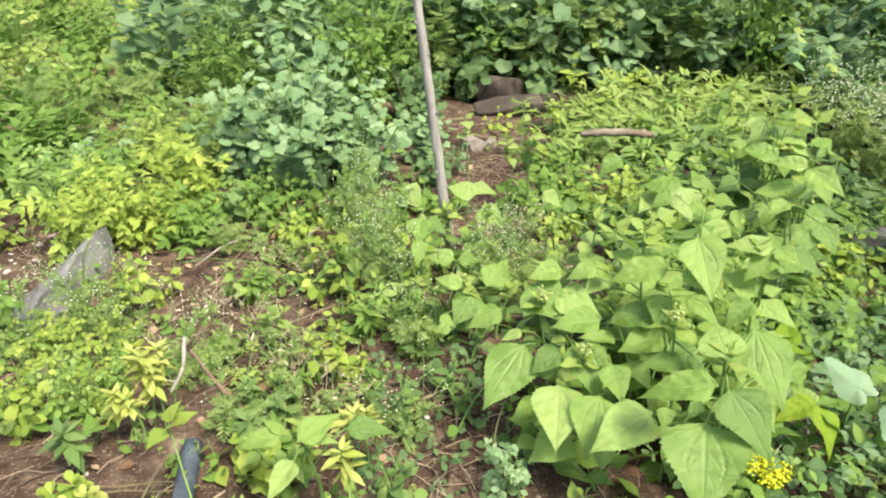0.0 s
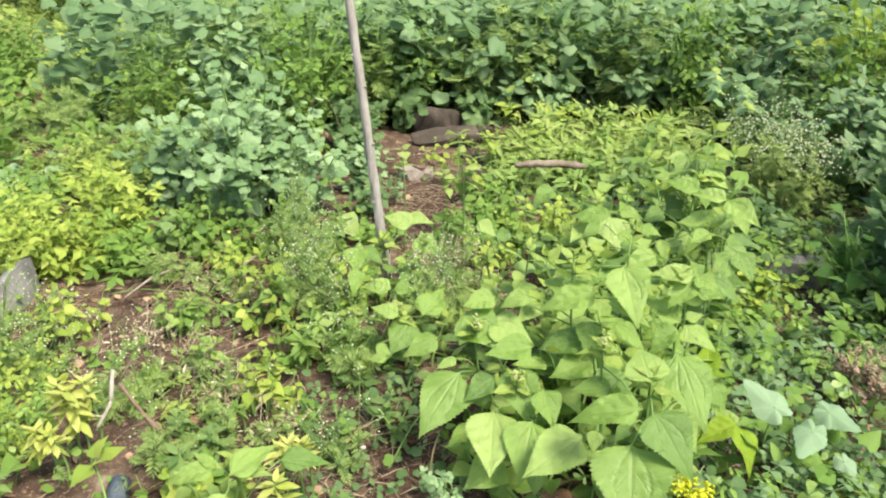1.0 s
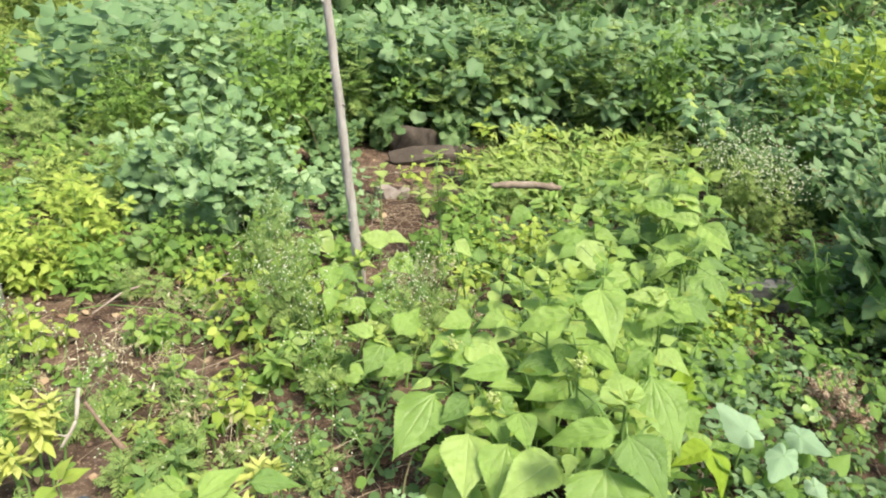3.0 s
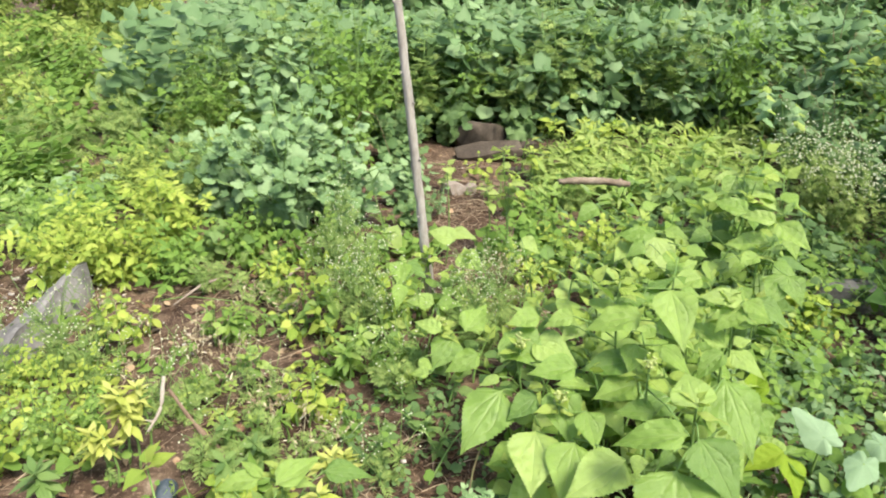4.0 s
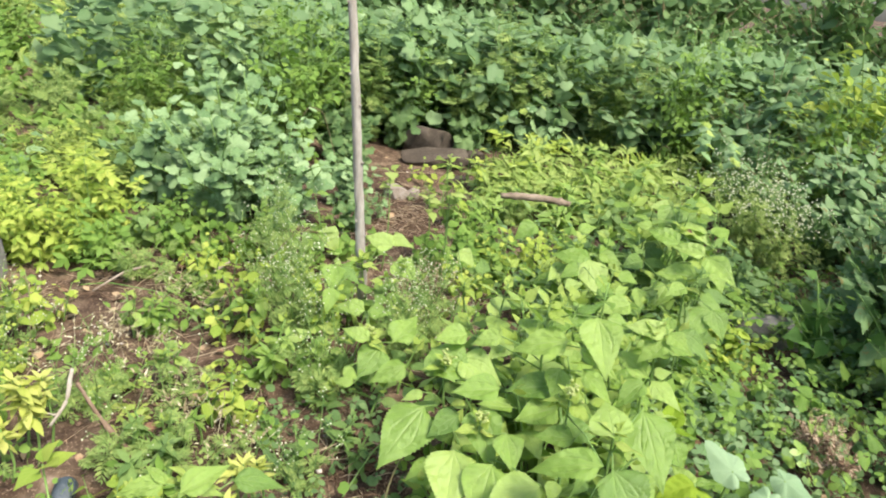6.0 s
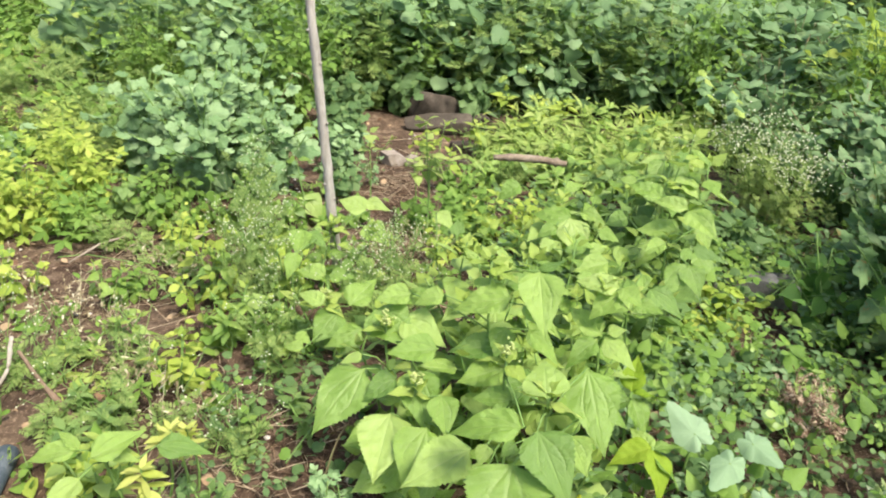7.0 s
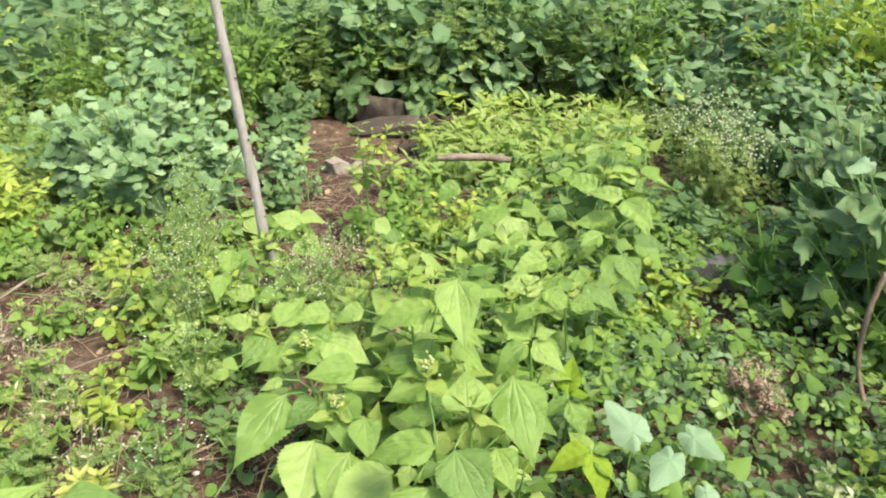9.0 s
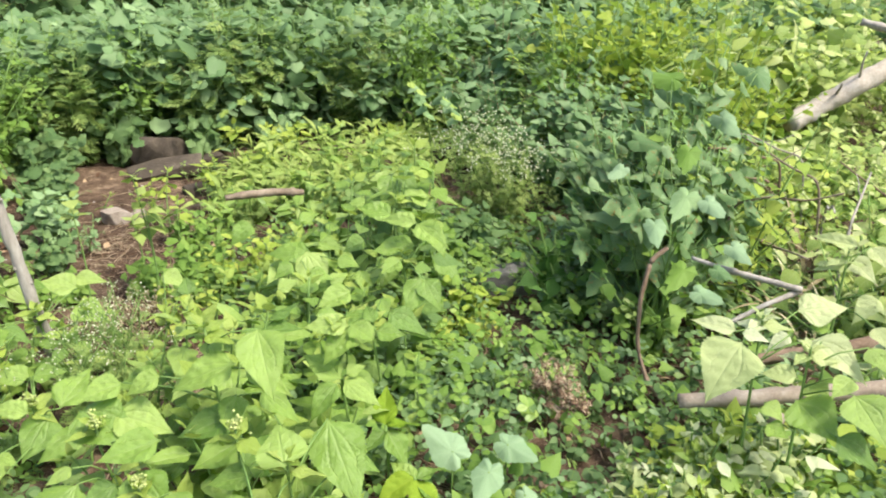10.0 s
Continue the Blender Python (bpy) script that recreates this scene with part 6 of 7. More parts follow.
# ---- shaded dark bushes to the right ----
DK = "dense dark green bush with small leaves"
d1 = bush("dark_bush", 2.55, 3.55, DK, "bush", "dark bushes", "heart", "mixed", 0.80, 0.5, 18, 0.065, 0.03, 0.08, -0.8, 0.0, seed=360, twigs=4, stem_mat="redstem", far=True, tilt=0.5)
d2 = bush("dark_bush", 2.1, 5.5, DK, "bush", "dark bushes", "heart", "mixed", 0.85, 0.55, 16, 0.105, 0.042, 0.10, -1.15, -0.3, seed=361, twigs=4, stem_mat="redstem", far=True, tilt=0.2)
spread_out(d1, [(2.9, 3.0), (3.0, 4.2), (2.62, 2.85), (2.3, 4.0)], 3, 0.75, 1.05)
spread_out(d2, [(2.9, 5.2), (1.6, 5.65), (3.7, 5.0), (4.6, 4.9), (0.8, 5.7), (5.4, 5.4), (-0.2, 5.9), (2.6, 4.7), (3.3, 5.8)], 4, 0.8, 1.15)
eaten = root("eaten_weed", 2.02, 2.05, "tall weed with large insect-eaten blue-green leaves", "weed", "insect-eaten weeds")
g0 = float(gh(2.02, 2.05))
for i, (x, y, z, az, rise, lean, ln) in enumerate(EATEN):
    foot = np.array([0.05 * math.cos(2.4 * i), 0.05 * math.sin(2.4 * i), -0.02])
    head = np.array([x - 2.02, y - 2.05, z - g0])
    f = np.linspace(0, 1, 7)[:, None]
    way = foot * (1 - f) + head * np.concatenate([f ** 1.8, f ** 1.8, f ** 0.75], 1) + np.array([0.02, 0.015, 0]) * np.sin(5 * f + i)
    st = part("stem", tube(way + (head - way[-1]) * f, np.linspace(0.0035, 0.0012, 7), 5), M["stem"], eaten)
    leaf_at("gnawed", i % 5, ("palmate", "holed", "mallow", "palmate", "small")[i % 5], st, head, az, rise, lean, min(ln, 0.12) * 0.88)
HOL = "tall weed with insect-eaten blue-green lobed leaves"
for i, (x, y, h, sp, n) in enumerate([(2.08, 2.16, 0.85, 0.34, 12), (2.36, 2.32, 0.95, 0.34, 11), (1.86, 2.32, 0.42, 0.2, 8), (2.15, 2.6, 0.8, 0.3, 9)]):
    bush("eaten_weed", x, y, HOL if i != 2 else "leafy green weed beside a shaded stone", "weed", "insect-eaten weeds", "eaten" if i != 2 else "ovate", "holed" if i != 2 else "deep", h, sp, n, 0.08 if i != 2 else 0.095, 0.045, 0.12, -0.8, -0.1, seed=380 + i, twigs=2, tilt=0.6)

for i, (x, y, h, sp, n, kd, mt, sz) in enumerate([(2.2, 2.3, 0.75, 0.3, 8, "oval", "small", 0.07), (2.0, 2.05, 0.5, 0.22, 8, "ovate", "small", 0.08), (2.45, 2.15, 0.9, 0.3, 8, "ovate", "lemon", 0.07), (2.5, 2.6, 0.9, 0.35, 9, "oval", "small", 0.07)]):
    bush("climbing_weed", x, y, "leafy green weed tangled with insect-eaten ones", "weed", "tangled weeds", kd, mt, h, sp, n, sz, 0.05, 0.1, -0.7, 0.1, seed=390 + i, twigs=2, far=True)

# ---- pale arching shoots before the thicket ----
for i, (x, y, tip, n) in enumerate([(1.80, 3.75, (1.46, 3.05, 0.80), 9), (1.95, 3.70, (1.62, 3.10, 0.72), 8), (0.62, 4.55, (0.95, 4.10, 0.62), 8)]):
    ob = root("arching_shoot", x, y, "pale green shoot arching out of the thicket", "weed", "arching shoots")
    f = np.linspace(0, 1, 9)[:, None]
    head = np.array([tip[0] - x, tip[1] - y, tip[2] - float(gh(x, y))])
    way = np.concatenate([head[:2] * f ** 1.7, head[2] * (1.15 * f ** 0.7 - 0.15 * f ** 3)], 1)
    st = part("stem", tube(way, np.linspace(0.004, 0.0015, 9), 5), M["stem"], ob)
    for k in range(n):
        leaf_at("mallow", k % 4, "mallow" if k % 3 else "tip", st, along(way, 1 - 0.055 * k), -80 + 75 * math.sin(2.4 * k + i), -38, 12 * math.sin(1.7 * k), 0.03 + 0.003 * k)

# ---- leaves far to the right; full sun is painted into the pale ones ----
SUNL = "leafy green shoot with full sun painted into pale leaves"
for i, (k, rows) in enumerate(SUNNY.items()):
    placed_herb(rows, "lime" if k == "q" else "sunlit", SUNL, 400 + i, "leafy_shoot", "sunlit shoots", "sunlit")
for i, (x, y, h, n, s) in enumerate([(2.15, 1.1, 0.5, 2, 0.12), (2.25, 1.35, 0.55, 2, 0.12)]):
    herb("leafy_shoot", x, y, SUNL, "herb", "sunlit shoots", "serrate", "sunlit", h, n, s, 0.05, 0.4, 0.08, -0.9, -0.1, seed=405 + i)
y1 = bush("climbing_weed", 3.05, 2.05, "yellow-green leafy weed with sun dapples painted into its leaves", "weed", "sunlit weeds", "ovate", "dappled", 0.46, 0.42, 14, 0.085, 0.045, 0.05, -0.6, 0.15, seed=410, twigs=3, far=True, tilt=0.55)
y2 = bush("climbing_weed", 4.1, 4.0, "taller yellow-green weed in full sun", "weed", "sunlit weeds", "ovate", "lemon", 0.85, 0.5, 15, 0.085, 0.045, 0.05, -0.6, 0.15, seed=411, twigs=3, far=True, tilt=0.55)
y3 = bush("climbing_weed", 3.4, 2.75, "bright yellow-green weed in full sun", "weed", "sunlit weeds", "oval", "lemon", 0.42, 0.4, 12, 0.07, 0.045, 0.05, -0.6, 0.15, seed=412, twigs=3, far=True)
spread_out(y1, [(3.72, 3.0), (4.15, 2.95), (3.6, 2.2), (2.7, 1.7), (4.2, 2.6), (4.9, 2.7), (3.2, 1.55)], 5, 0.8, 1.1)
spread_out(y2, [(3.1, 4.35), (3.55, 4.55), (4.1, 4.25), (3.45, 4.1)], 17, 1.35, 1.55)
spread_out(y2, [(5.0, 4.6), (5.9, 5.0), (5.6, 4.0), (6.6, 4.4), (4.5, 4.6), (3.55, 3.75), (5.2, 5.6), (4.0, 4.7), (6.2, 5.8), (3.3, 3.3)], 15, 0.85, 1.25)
y4 = bush("climbing_weed", 4.3, 3.95, "tall weed with broad lobed leaves, sunlight painted in as pale tones", "weed", "sunlit weeds", "mallow_far", "dappled", 1.2, 0.4, 11, 0.095, 0.06, 0.1, -0.5, 0.3, seed=413, twigs=2, far=True, tilt=0.55)
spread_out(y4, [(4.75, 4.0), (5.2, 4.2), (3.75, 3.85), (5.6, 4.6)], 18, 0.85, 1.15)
spread_out(y3, [(3.9, 2.4), (2.95, 2.55), (4.6, 2.2), (3.3, 3.2)], 16, 0.8, 1.1)

# ---- field of weeds to the left and behind ----
FLD = "low wild weed in a green tangle"
variants = [
    bush("field_weed", -1.7, 4.0, FLD, "weed", "field weeds", "cut", "meadow", 0.34, 0.3, 12, 0.115, 0.04, 0.12, -0.7, 0.2, seed=430, thick=0.003, twigs=2, far=True),
    bush("field_weed", -2.3, 3.9, FLD, "weed", "field weeds", "heart", "small", 0.34, 0.3, 12, 0.065, 0.035, 0.12, -0.7, 0.2, seed=431, thick=0.003, twigs=2, far=True),
    bush("field_weed", -1.35, 3.95, FLD, "weed", "field weeds", "feather", "feather", 0.34, 0.28, 10, 0.12, 0.038, 0.12, -0.2, 0.5, seed=432, thick=0.003, twigs=2, far=True),
    bush("field_weed", -1.2, 4.5, FLD, "weed", "field weeds", "mallow_far", "mallow", 0.34, 0.3, 9, 0.06, 0.045, 0.2, -0.9, -0.1, seed=433, thick=0.003, twigs=2, far=True),
]
r = np.random.default_rng(21)
spots = [[] for _ in variants]
for _ in range(6000):
    x, y = r.uniform(-7.5, -0.7), r.uniform(3.3, 12)
    if sum(map(len, spots)) >= 155:
        break
    if abs(x) > 0.62 * y + 0.6 or (x > -1.15 and y < 4.0) or any(math.hypot(x - a, y - b) < 0.18 + 0.035 * y for s in spots for a, b in s):
        continue
    spots[int(r.choice(4, p=[0.27, 0.37, 0.32, 0.04]))].append((x, y))
for k, (v, s) in enumerate(zip(variants, spots)):
    spread_out(v, s, 40 + k, 0.85, 1.35)
SEED = "small green seedling on bare earth"
seedlings = [
    bush("seedling", -0.75, 2.1, SEED, "seedling", "seedlings", "oval", "small", 0.09, 0.05, 4, 0.045, 0.02, 0.2, -0.4, 0.3, seed=470, thick=0.002, twigs=0, far=True),
    bush("seedling", -0.5, 2.45, SEED, "seedling", "seedlings", "star", "green", 0.10, 0.04, 3, 0.055, 0.014, 0.4, -0.3, 0.4, seed=471, thick=0.002, twigs=0, far=True),
    bush("seedling", -0.2, 1.5, SEED, "seedling", "seedlings", "trefoil", "feather", 0.10, 0.06, 5, 0.06, 0.02, 0.1, -0.2, 0.5, seed=472, thick=0.002, twigs=0, far=True),
    bush("seedling", 0.3, 1.55, SEED, "seedling", "seedlings", "heart", "small", 0.08, 0.05, 4, 0.04, 0.02, 0.2, -0.4, 0.3, seed=473, thick=0.002, twigs=0, far=True),
    bush("seedling", -0.3, 2.0, SEED, "seedling", "seedlings", "oval", "lemon", 0.10, 0.05, 4, 0.045, 0.02, 0.2, -0.4, 0.3, seed=474, thick=0.002, twigs=0, far=True),
]
r = np.random.default_rng(33)
for k, sd in enumerate(seedlings):
    spread_out(sd, [(a, b) for a, b in zip(r.uniform(-1.7, 0.1, 15), r.uniform(1.0, 3.1, 15)) if not (a < -0.7 and b < 1.5) and not (a > -0.2 and b < 1.9)], 70 + k, 0.6, 1.4)
    spread_out(sd, list(zip(r.uniform(0.3, 1.9, 8), r.uniform(3.3, 5.0, 8))), 80 + k, 0.8, 1.6)
back1 = bush("tall_bush", -2.3, 10.0, "tall green bush closing the view", "bush", "tall bushes", "heart", "dark", 2.2, 1.1, 22, 0.13, 0.075, 0.03, -1.15, -0.3, seed=450, twigs=5, thick=0.014, stem_mat="redstem", far=True, tilt=0.2)
back2 = bush("tall_bush", 1.6, 8.3, "tall green bush closing the view", "bush", "tall bushes", "mallow_far", "dark", 2.0, 1.1, 24, 0.12, 0.075, 0.03, -1.15, -0.3, seed=451, twigs=5, thick=0.014, stem_mat="redstem", far=True, tilt=0.2)
back3 = bush("tall_bush", 6.3, 5.9, "tall yellow-green bush with sunlight painted into its leaves", "bush", "tall bushes", "ovate", "dappled", 1.7, 1.0, 20, 0.15, 0.09, 0.03, -0.7, 0.1, seed=452, twigs=5, thick=0.012, far=True)
back4 = bush("tall_bush", -4.6, 11.4, "tall yellow-green bush beyond the field", "bush", "tall bushes", "cut", "meadow", 1.5, 1.2, 20, 0.24, 0.12, 0.02, -0.6, 0.2, seed=453, twigs=5, thick=0.012, far=True)
spread_out(back3, [(7.4, 6.4), (7.8, 5.0), (8.8, 4.4), (6.9, 7.3), (5.4, 6.6)], 8, 0.85, 1.2)
spread_out(back4, [(-6.5, 13.0), (-5.6, 12.4), (-8.2, 13.5), (-9.6, 14.5), (-3.2, 11.8), (-7.4, 12.0)], 9, 0.85, 1.2)
spread_out(back1, [(-1.6, 9.0), (0.2, 8.6), (3.4, 8.6), (6.2, 7.6), (0.9, 10.2), (3.6, 10.0), (2.2, 9.7), (5.4, 9.4)], 6, 0.9, 1.25)
spread_out(back2, [(-0.6, 8.0), (4.8, 7.8), (2.8, 7.4), (-2.4, 10.5), (-0.8, 10.2)], 7, 0.85, 1.15)


# ---- thin runners and bare stems crossing the weeds ----
RUN = "thin bare plant stem arching over the weeds"
r = np.random.default_rng(90)
for i, (x, y, dx, dy, h) in enumerate([(0.38, 3.05, 0.42, -0.35, 0.14), (0.62, 2.75, 0.35, 0.12, 0.12), (-0.35, 2.6, 0.25, 0.35, 0.30), (-1.0, 2.6, 0.45, -0.12, 0.08), (-0.8, 1.3, 0.3, 0.05, 0.04), (-0.9, 1.36, 0.42, -0.03, 0.03), (0.1, 1.5, 0.12, 0.2, 0.09), (0.2, 1.45, 0.05, 0.16, 0.12), (0.98, 1.3, -0.1, 0.25, 0.06), (1.0, 1.42, 0.25, -0.06, 0.03), (1.9, 4.9, 0.15, -0.15, 0.45), (-0.45, 3.6, 0.3, 0.1, 0.75), (1.65, 2.45, 0.3, 0.25, 0.16), (-0.62, 1.25, 0.05, 0.2, 0.1), (1.75, 1.85, 0.2, -0.15, 0.05)]):
    f = np.linspace(0, 1, 5)
    pts = [(x + dx * q, y + dy * q + r.normal(0, 0.012), float(gh(x, y)) + 0.005 + h * math.sin(math.pi * min(1, 0.15 + q * 0.75)) * (0.4 + 0.6 * q)) for q in f]
    branch("plant_stem", pts, [0.0026, 0.0024, 0.0016], "redstem" if i % 3 else "stem", RUN, "stem", 0, 95 + i)

TWIG = "thin bare brown twig tangled in sunlit weeds"
for i in range(9):
    x, y, a = r.uniform(2.35, 3.3), r.uniform(1.75, 2.7), r.uniform(0, 6.28)
    z, ln = r.uniform(0.18, 0.5), r.uniform(0.25, 0.6)
    pts = [(x + ln * q * math.cos(a), y + ln * q * math.sin(a), z + 0.25 * ln * q + r.normal(0, 0.012)) for q in (0, 0.35, 0.7, 1)]
    branch("dead_twig", [(x - 0.05 * math.cos(a), y - 0.05 * math.sin(a), -0.02)] + pts, [0.006, 0.005, 0.004, 0.003], ("bark", "weathered", "dark_wood")[i % 3], TWIG, "twig", 1, 600 + i, [(0.6, (math.sin(a), math.cos(a), 0.5), 0.12, 0.003)])
for i, (x, y) in enumerate([(2.5, 1.95), (2.8, 2.15)]):
    bush("grass_tuft", x, y, "tuft of long bleached dry grass blades", "grass", "dry grass", "grass", "pale_straw", 0.22, 0.16, 6, 0.30, 0.05, 0.3, 0.1, 0.9, seed=620 + i, thick=0.002, twigs=0, stem_mat="pale_straw")

DRY = "dry tan seed stalks standing among low weeds"
for i, (x, y) in enumerate([(2.35, 1.75), (2.5, 1.95), (2.75, 2.1), (2.2, 1.55), (0.42, 2.72), (0.32, 2.80), (0.22, 2.72), (-0.70, 2.18), (-0.62, 2.05), (-0.48, 1.92), (-0.36, 1.72), (-0.82, 1.98), (-0.98, 2.28), (-0.45, 2.42), (-0.25, 2.52), (0.3, 2.62), (-0.66, 2.5), (-0.2, 1.62)]):
    bush("dry_stalk", x, y, DRY, "weed", "dry stalks", "lance", "pale_straw", 0.2, 0.1, 6, 0.022, 0.022, 0.5, 0.2, 0.9, seed=480 + i, thick=0.0014, twigs=3, stem_mat="pale_straw", far=True)

# ---- ground cover, litter ----
def carpet(name, kind, material, label, category, n, area, density, size, seed, low=0.01, high=0.10, tilt=0.3):
    """Low leaves on short stalks over part of the ground."""
    r = np.random.default_rng(seed)
    x, y = r.uniform(area[0], area[1], n), r.uniform(area[2], area[3], n)
    keep = r.random(n) < density(x, y)
    x, y = x[keep], y[keep]
    z = gh(x, y) + r.uniform(low, high, len(x))
    got = []
    which = r.integers(len(T[kind]), size=len(x))
    rows = to_light(np.stack([x, y, z, r.uniform(0, 6.28, len(x)), r.normal(-0.05, 0.38, len(x)), r.normal(0, 0.38, len(x)), r.uniform(0.5, 1.35, len(x)) * size], 1), tilt)
    for k in range(len(T[kind])):
        w = rows[which == k]
        got.append(scatter(T[kind][k], w[:, :3], turned(w[:, 3], w[:, 4], w[:, 5], w[:, 6])))
    v, t, u = joined(got)
    ob = new(name, tri_mesh(name, v, t, M[material], u))
    return tagged(ob, label, category, kind="stuff")


def patchy(x, y, scale, seed):
    return 0.5 + 0.25 * (np.sin(scale * x + seed) + np.sin(scale * 1.3 * y + 2 * seed + 0.8 * np.sin(scale * 0.7 * x))) + 0.0 * x


def soft(x, a, b):
    return np.clip((x - a) / (b - a), 0, 1)


right = lambda x, y: soft(y + 0.25 * patchy(x, y, 9, 6), 0.75, 1.15) * soft(2.9 + 0.4 * patchy(x, y, 5, 2) - x, 0, 0.3) * soft(x, 0.55, 0.95) * soft(3.6 - y, 0, 0.6) * (0.35 + 0.65 * soft(patchy(x, y, 7, 1), 0.25, 0.6)) * (1 - 0.85 * np.exp(-((x - 1.9) ** 2 + (y - 1.95) ** 2) / 0.05)) * (1 - 0.95 * np.exp(-((x - 1.00) ** 2 / 0.010 + (y - 1.50) ** 2 / 0.03))) * (1 - 0.7 * np.exp(-((x - 1.62) ** 2 + (y - 1.47) ** 2) / 0.008)) * (1 - 0.95 * np.exp(-((x - 1.72) ** 2 + (y - 2.45) ** 2) / 0.03))
carpet("ground_cover", "clover", "small", "carpet of small green compound leaves on the earth", "ground cover", 3800, (0.5, 3.2, 0.7, 3.6), right, 0.064, 50, 0.02, 0.16, 0.2)
carpet("ground_cover", "clover", "mixed", "grey-green compound leaves in a low carpet", "ground cover", 3600, (0.5, 3.2, 0.7, 3.6), right, 0.062, 48, 0.02, 0.15, 0.2)
carpet("ground_cover", "clover", "dark", "dark green compound leaves in a low carpet", "ground cover", 4600, (0.5, 3.2, 0.7, 3.6), right, 0.058, 40, 0.01, 0.12, 0.1)
carpet("ground_cover", "round", "dark", "small rounded dark green leaves low on the earth", "ground cover", 9000, (0.5, 3.2, 0.7, 3.6), right, 0.024, 49, high=0.13)
carpet("ground_cover", "clover", "lime", "scattered yellow-green leaves over a low carpet", "ground cover", 420, (0.7, 2.4, 0.9, 2.8), right, 0.06, 39, 0.08, 0.17)
carpet("ground_cover", "heart", "small", "larger heart-shaped leaves in a low green carpet", "ground cover", 600, (0.7, 2.4, 0.9, 2.8), right, 0.038, 57, 0.06, 0.17)
BARE = [(a, b, q * 1.7) for a, b, q in CLEAR] + [(-0.54, 1.60, 0.12), (-0.42, 2.05, 0.14), (-0.78, 2.24, 0.16), (-0.16, 1.64, 0.10)] + [(0.03, 1.56, 0.13), (0.17, 1.76, 0.11), (0.12, 1.42, 0.10), (-0.11, 1.70, 0.08), (-0.88, 2.46, 0.20), (-0.36, 2.16, 0.12), (-0.62, 2.56, 0.12), (0.02, 1.68, 0.13), (-0.92, 1.46, 0.14), (-0.18, 2.22, 0.10), (-0.36, 1.75, 0.08), (-0.63, 1.70, 0.07), (-0.05, 1.42, 0.08), (-1.6, 2.9, 0.2)]


def left(x, y):
    """Where low weeds leave the earth bare: in small patches, on the path, and by chance."""
    d = soft(patchy(x, y, 11, 2), 0.48, 0.88) * soft(0.9 - x, 0, 0.4)
    for bx, by, br in BARE:
        d = d * (1 - 0.92 * np.exp(-(((x - bx) ** 2 + (y - by) ** 2) / (br * br)) ** 2))
    return d * (1 - 0.85 * soft(y, 2.7, 2.9) * soft(x, -0.15, 0.0) * soft(0.65 - x, 0, 0.1))


carpet("low_weeds", "round", "small", "scattered low green weeds on bare earth", "weeds", 3600, (-2.2, 0.9, 0.6, 3.6), left, 0.020, 52, high=0.07)
carpet("low_weeds", "trefoil", "small", "scattered small three-part leaves on bare earth", "weeds", 1500, (-2.2, 0.9, 0.6, 3.6), left, 0.055, 53)
carpet("low_weeds", "feather", "feather", "scattered feathery seedlings on bare earth", "weeds", 800, (-2.2, 0.9, 0.6, 3.6), left, 0.07, 54)
carpet("low_weeds", "trefoil", "dark", "low dark weeds among litter", "weeds", 120, (-0.15, 0.3, 1.25, 1.9), lambda x, y: 0.3 + 0.7 * patchy(x, y, 14, 3), 0.05, 45, 0.01, 0.08)
carpet("low_weeds", "round", "dark", "small round dark leaves among litter", "weeds", 160, (-0.15, 0.3, 1.25, 1.9), lambda x, y: 0.3 + 0.7 * patchy(x, y, 12, 5), 0.02, 44, 0.01, 0.06)
carpet("low_weeds", "round", "small", "thin low weeds on trodden earth", "weeds", 2600, (-3.5, 3.5, -3.0, 1.0), lambda x, y: soft(patchy(x, y, 3, 3), 0.45, 0.9) * soft(1.0 - y, 0, 0.3), 0.03, 41, 0.005, 0.05)
carpet("low_weeds", "trefoil", "small", "thin three-part weeds on trodden earth", "weeds", 900, (-3.5, 3.5, -3.0, 1.0), lambda x, y: soft(patchy(x, y, 3, 3), 0.45, 0.9) * soft(1.0 - y, 0, 0.3), 0.06, 42, 0.005, 0.06)
field = lambda x, y: soft(y, 3.5, 4.2) * soft(-0.4 - x, 0, 0.5) + soft(y, 5.0, 5.6)
carpet("field_undergrowth", "oval", "small", "tangled undergrowth of small green leaves", "undergrowth", 10000, (-12, 7, 3.4, 15), field, 0.095, 55, 0.0, 0.18)
carpet("field_undergrowth", "cut", "meadow", "yellow-green weeds covering the far field", "undergrowth", 1800, (-12, -1.4, 5.5, 15), lambda x, y: soft(patchy(x, y, 2.2, 1), 0.2, 0.55), 0.24, 43, 0.03, 0.35)
carpet("thicket_undergrowth", "heart", "mixed", "shaded undergrowth beneath the bushes", "undergrowth", 15000, (-2.5, 7.5, 5.3, 9.5), lambda x, y: 0.9 + 0 * x, 0.10, 58, 0.05, 0.9)
# two layers whose leaf colours hold the bright sun of this side
carpet("thicket_undergrowth", "trefoil", "dappled", "green undergrowth with sunlight painted in as pale tones", "undergrowth", 3200, (2.6, 7.0, 1.4, 5.0), lambda x, y: soft(patchy(x, y, 5, 3), 0.2, 0.6), 0.09, 59, 0.02, 0.35)
carpet("thicket_undergrowth", "oval", "dappled", "yellow-green undergrowth with painted sunlight", "undergrowth", 5200, (2.6, 9.0, 1.4, 6.5), lambda x, y: soft(patchy(x, y, 6, 5), 0.2, 0.6), 0.065, 47, 0.02, 0.4)
carpet("thicket_undergrowth", "feather", "small", "green undergrowth beneath sunlit weeds", "undergrowth", 1800, (2.6, 7.0, 1.4, 5.0), lambda x, y: 0.9 + 0 * x, 0.11, 46, 0.02, 0.3)
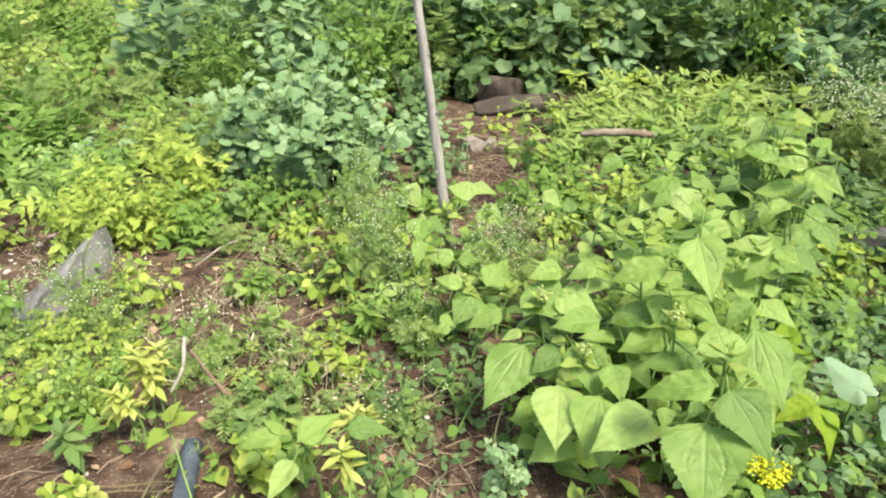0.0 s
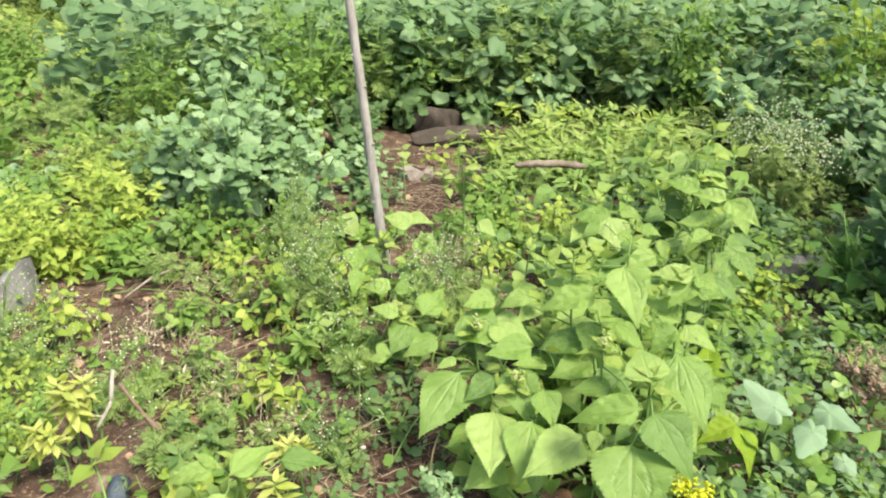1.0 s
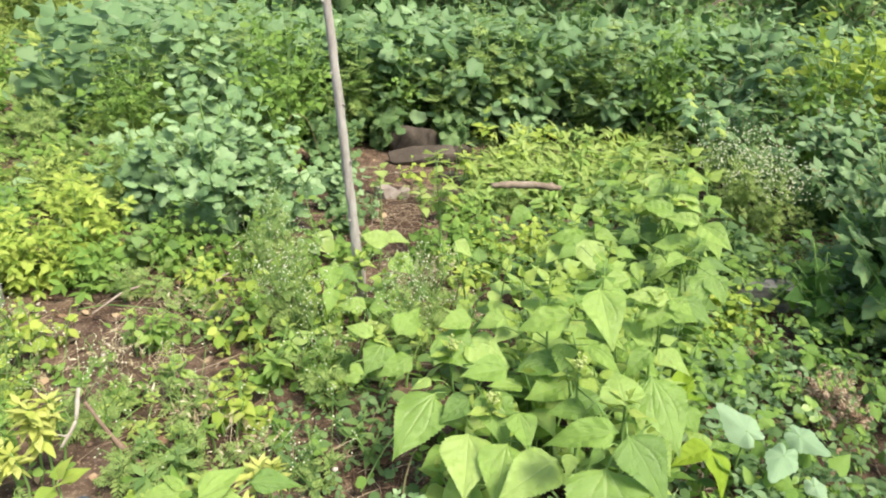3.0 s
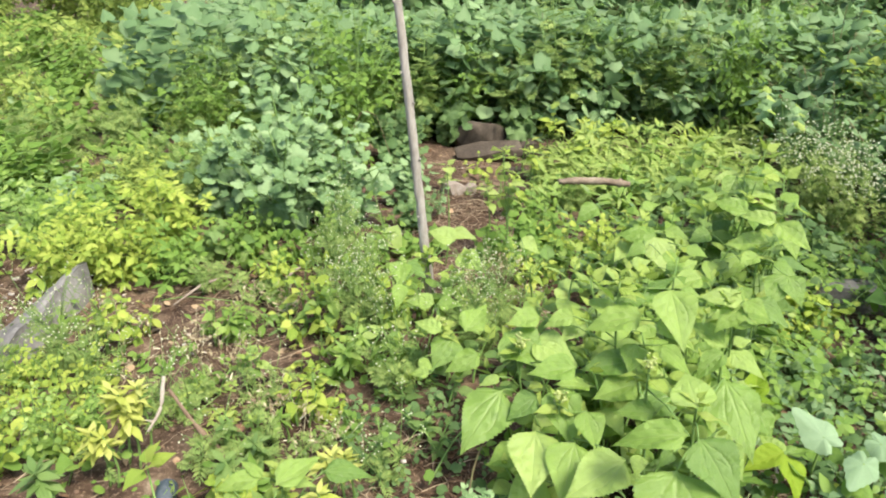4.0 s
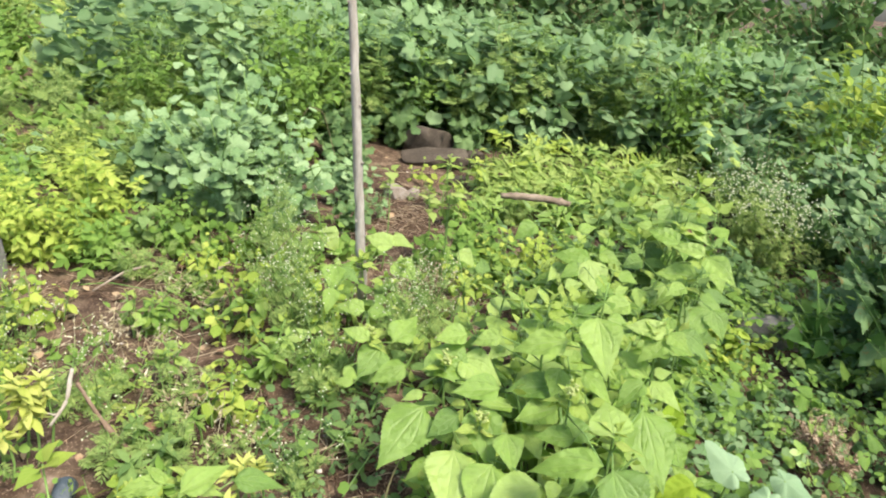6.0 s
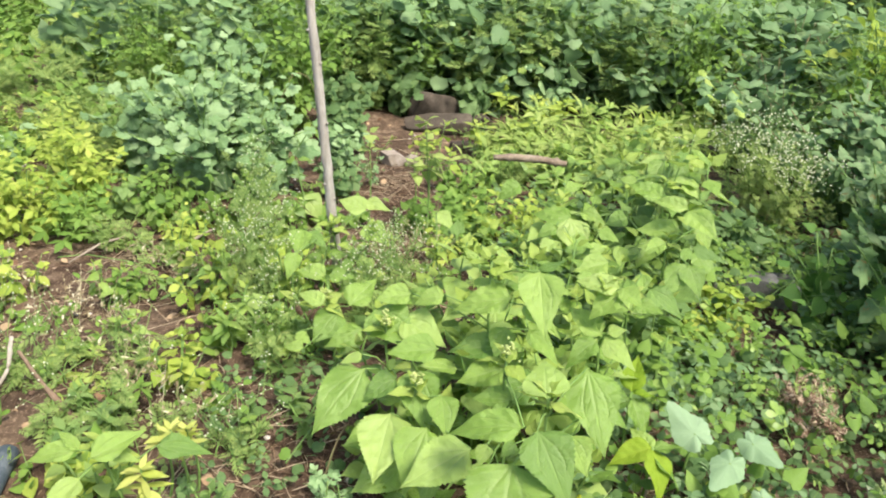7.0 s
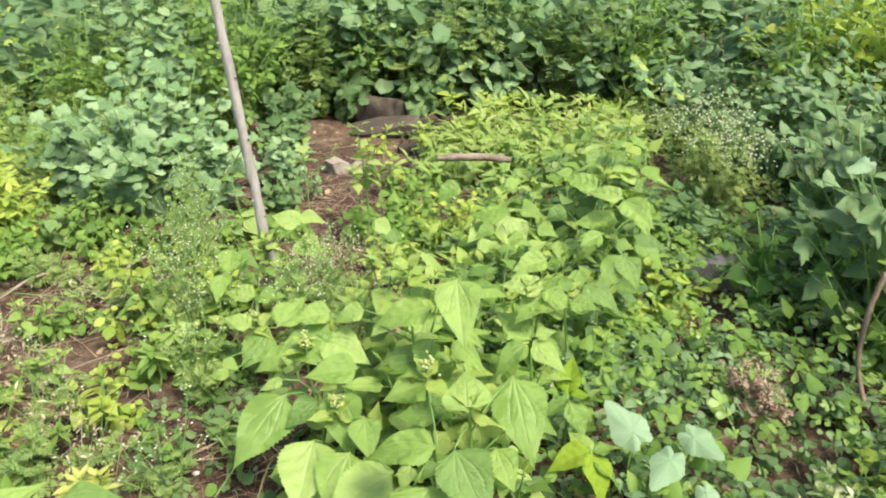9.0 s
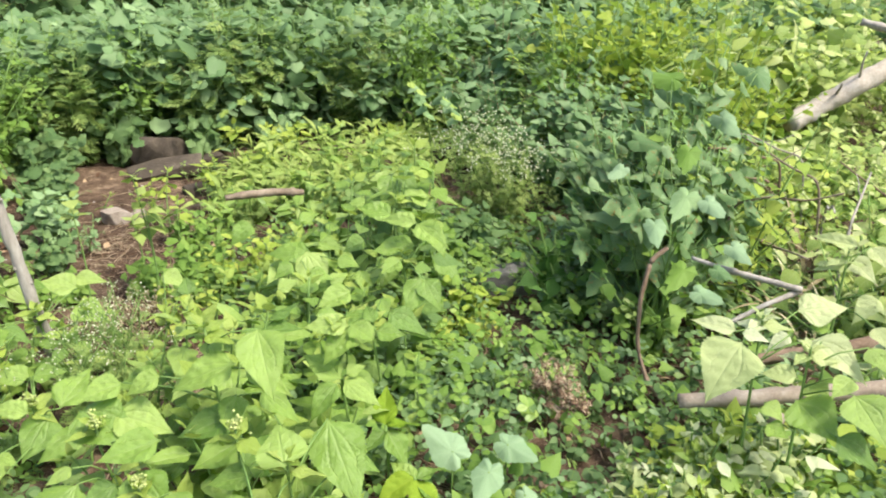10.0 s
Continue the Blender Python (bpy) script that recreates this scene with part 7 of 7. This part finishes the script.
carpet("leaf_litter", "oval", "litter", "dry brown fallen leaves on the earth", "leaf litter", 2600, (-2.2, 3.2, 0.6, 5.2), lambda x, y: 0.3 + 0.7 * patchy(x, y, 4, 4), 0.04, 56, 0.0, 0.012, 0.0)


def straw(n, area, density, seed):
    r = np.random.default_rng(seed)
    x, y = r.uniform(area[0], area[1], n), r.uniform(area[2], area[3], n)
    keep = r.random(n) < density(x, y)
    pieces = []
    for px, py in zip(x[keep], y[keep]):
        a, ln, q = r.uniform(0, 6.28), r.uniform(0.03, 0.13) * (1 + 1.6 * (r.random() > 0.9)), r.uniform(0.0007, 0.0021)
        s = np.linspace(-0.5, 0.5, 4)
        p = np.stack([px + s * ln * math.cos(a) + r.normal(0, 0.004, 4), py + s * ln * math.sin(a) + r.normal(0, 0.004, 4), np.zeros(4)], 1)
        p[:, 2] = gh(p[:, 0], p[:, 1]) + r.uniform(0.003, 0.018) + np.array([0, 1, 1, 0]) * r.uniform(0, 0.008)
        pieces.append(tube(p, q, 3))
    v, t, u = joined(pieces)
    return tagged(new("straw", tri_mesh("straw", v, t, M["straw"], u)), "dry red-brown straw and twigs on the earth", "straw", kind="stuff")


heap = lambda x, y: np.clip(0.26 + 0.36 * soft(-x, 0.1, 0.4) + np.exp(-((x - 0.22) ** 2 / 0.06 + (y - 3.35) ** 2 / 0.2)) + 0.5 * np.exp(-((x - 0.2) ** 2 / 0.04 + (y - 2.75) ** 2 / 0.06)) + 0.7 * np.exp(-((x - 0.10) ** 2 + (y - 1.58) ** 2) / 0.05), 0, 1)
straw(1100, (-0.1, 0.55, 3.1, 4.1), lambda x, y: np.exp(-((x - 0.2) ** 2 / 0.04 + (y - 3.6) ** 2 / 0.12)) + 0 * x, 62)
straw(380, (-0.15, 0.35, 1.3, 1.9), lambda x, y: np.exp(-((x - 0.08) ** 2 / 0.03 + (y - 1.58) ** 2 / 0.06)) + 0 * x, 64)
straw(700, (0.15, 0.6, 2.45, 2.95), lambda x, y: 0.9 + 0 * x, 63)
straw(7000, (-1.8, 2.6, 0.7, 4.8), heap, 60)
straw(420, (0.92, 1.10, 1.36, 1.72), lambda x, y: 0.9 + 0 * x, 65)


def pebbles(n, seed, area=(-1.8, 1.2, 1.0, 4.8)):
    r = np.random.default_rng(seed)
    x, y = r.uniform(area[0], area[1], n), r.uniform(area[2], area[3], n)
    sz = r.uniform(0.003, 0.010, n) * (1 + 1.2 * (r.random(n) > 0.94))
    mats = turned(r.uniform(0, 6.28, n), 0, 0, sz) * np.array([1, 0.8, 0.6])[None, None, :]
    v, t, u = scatter(BALL, np.stack([x, y, gh(x, y) + sz * 0.2], 1), mats)
    tagged(new("pebbles", tri_mesh("pebbles", v, t, M["pebble"], u)), "small pale and brown pebbles in the earth", "pebbles", kind="stuff")


pebbles(420, 61)
pebbles(380, 66, (-2.1, -1.42, 2.2, 2.95))
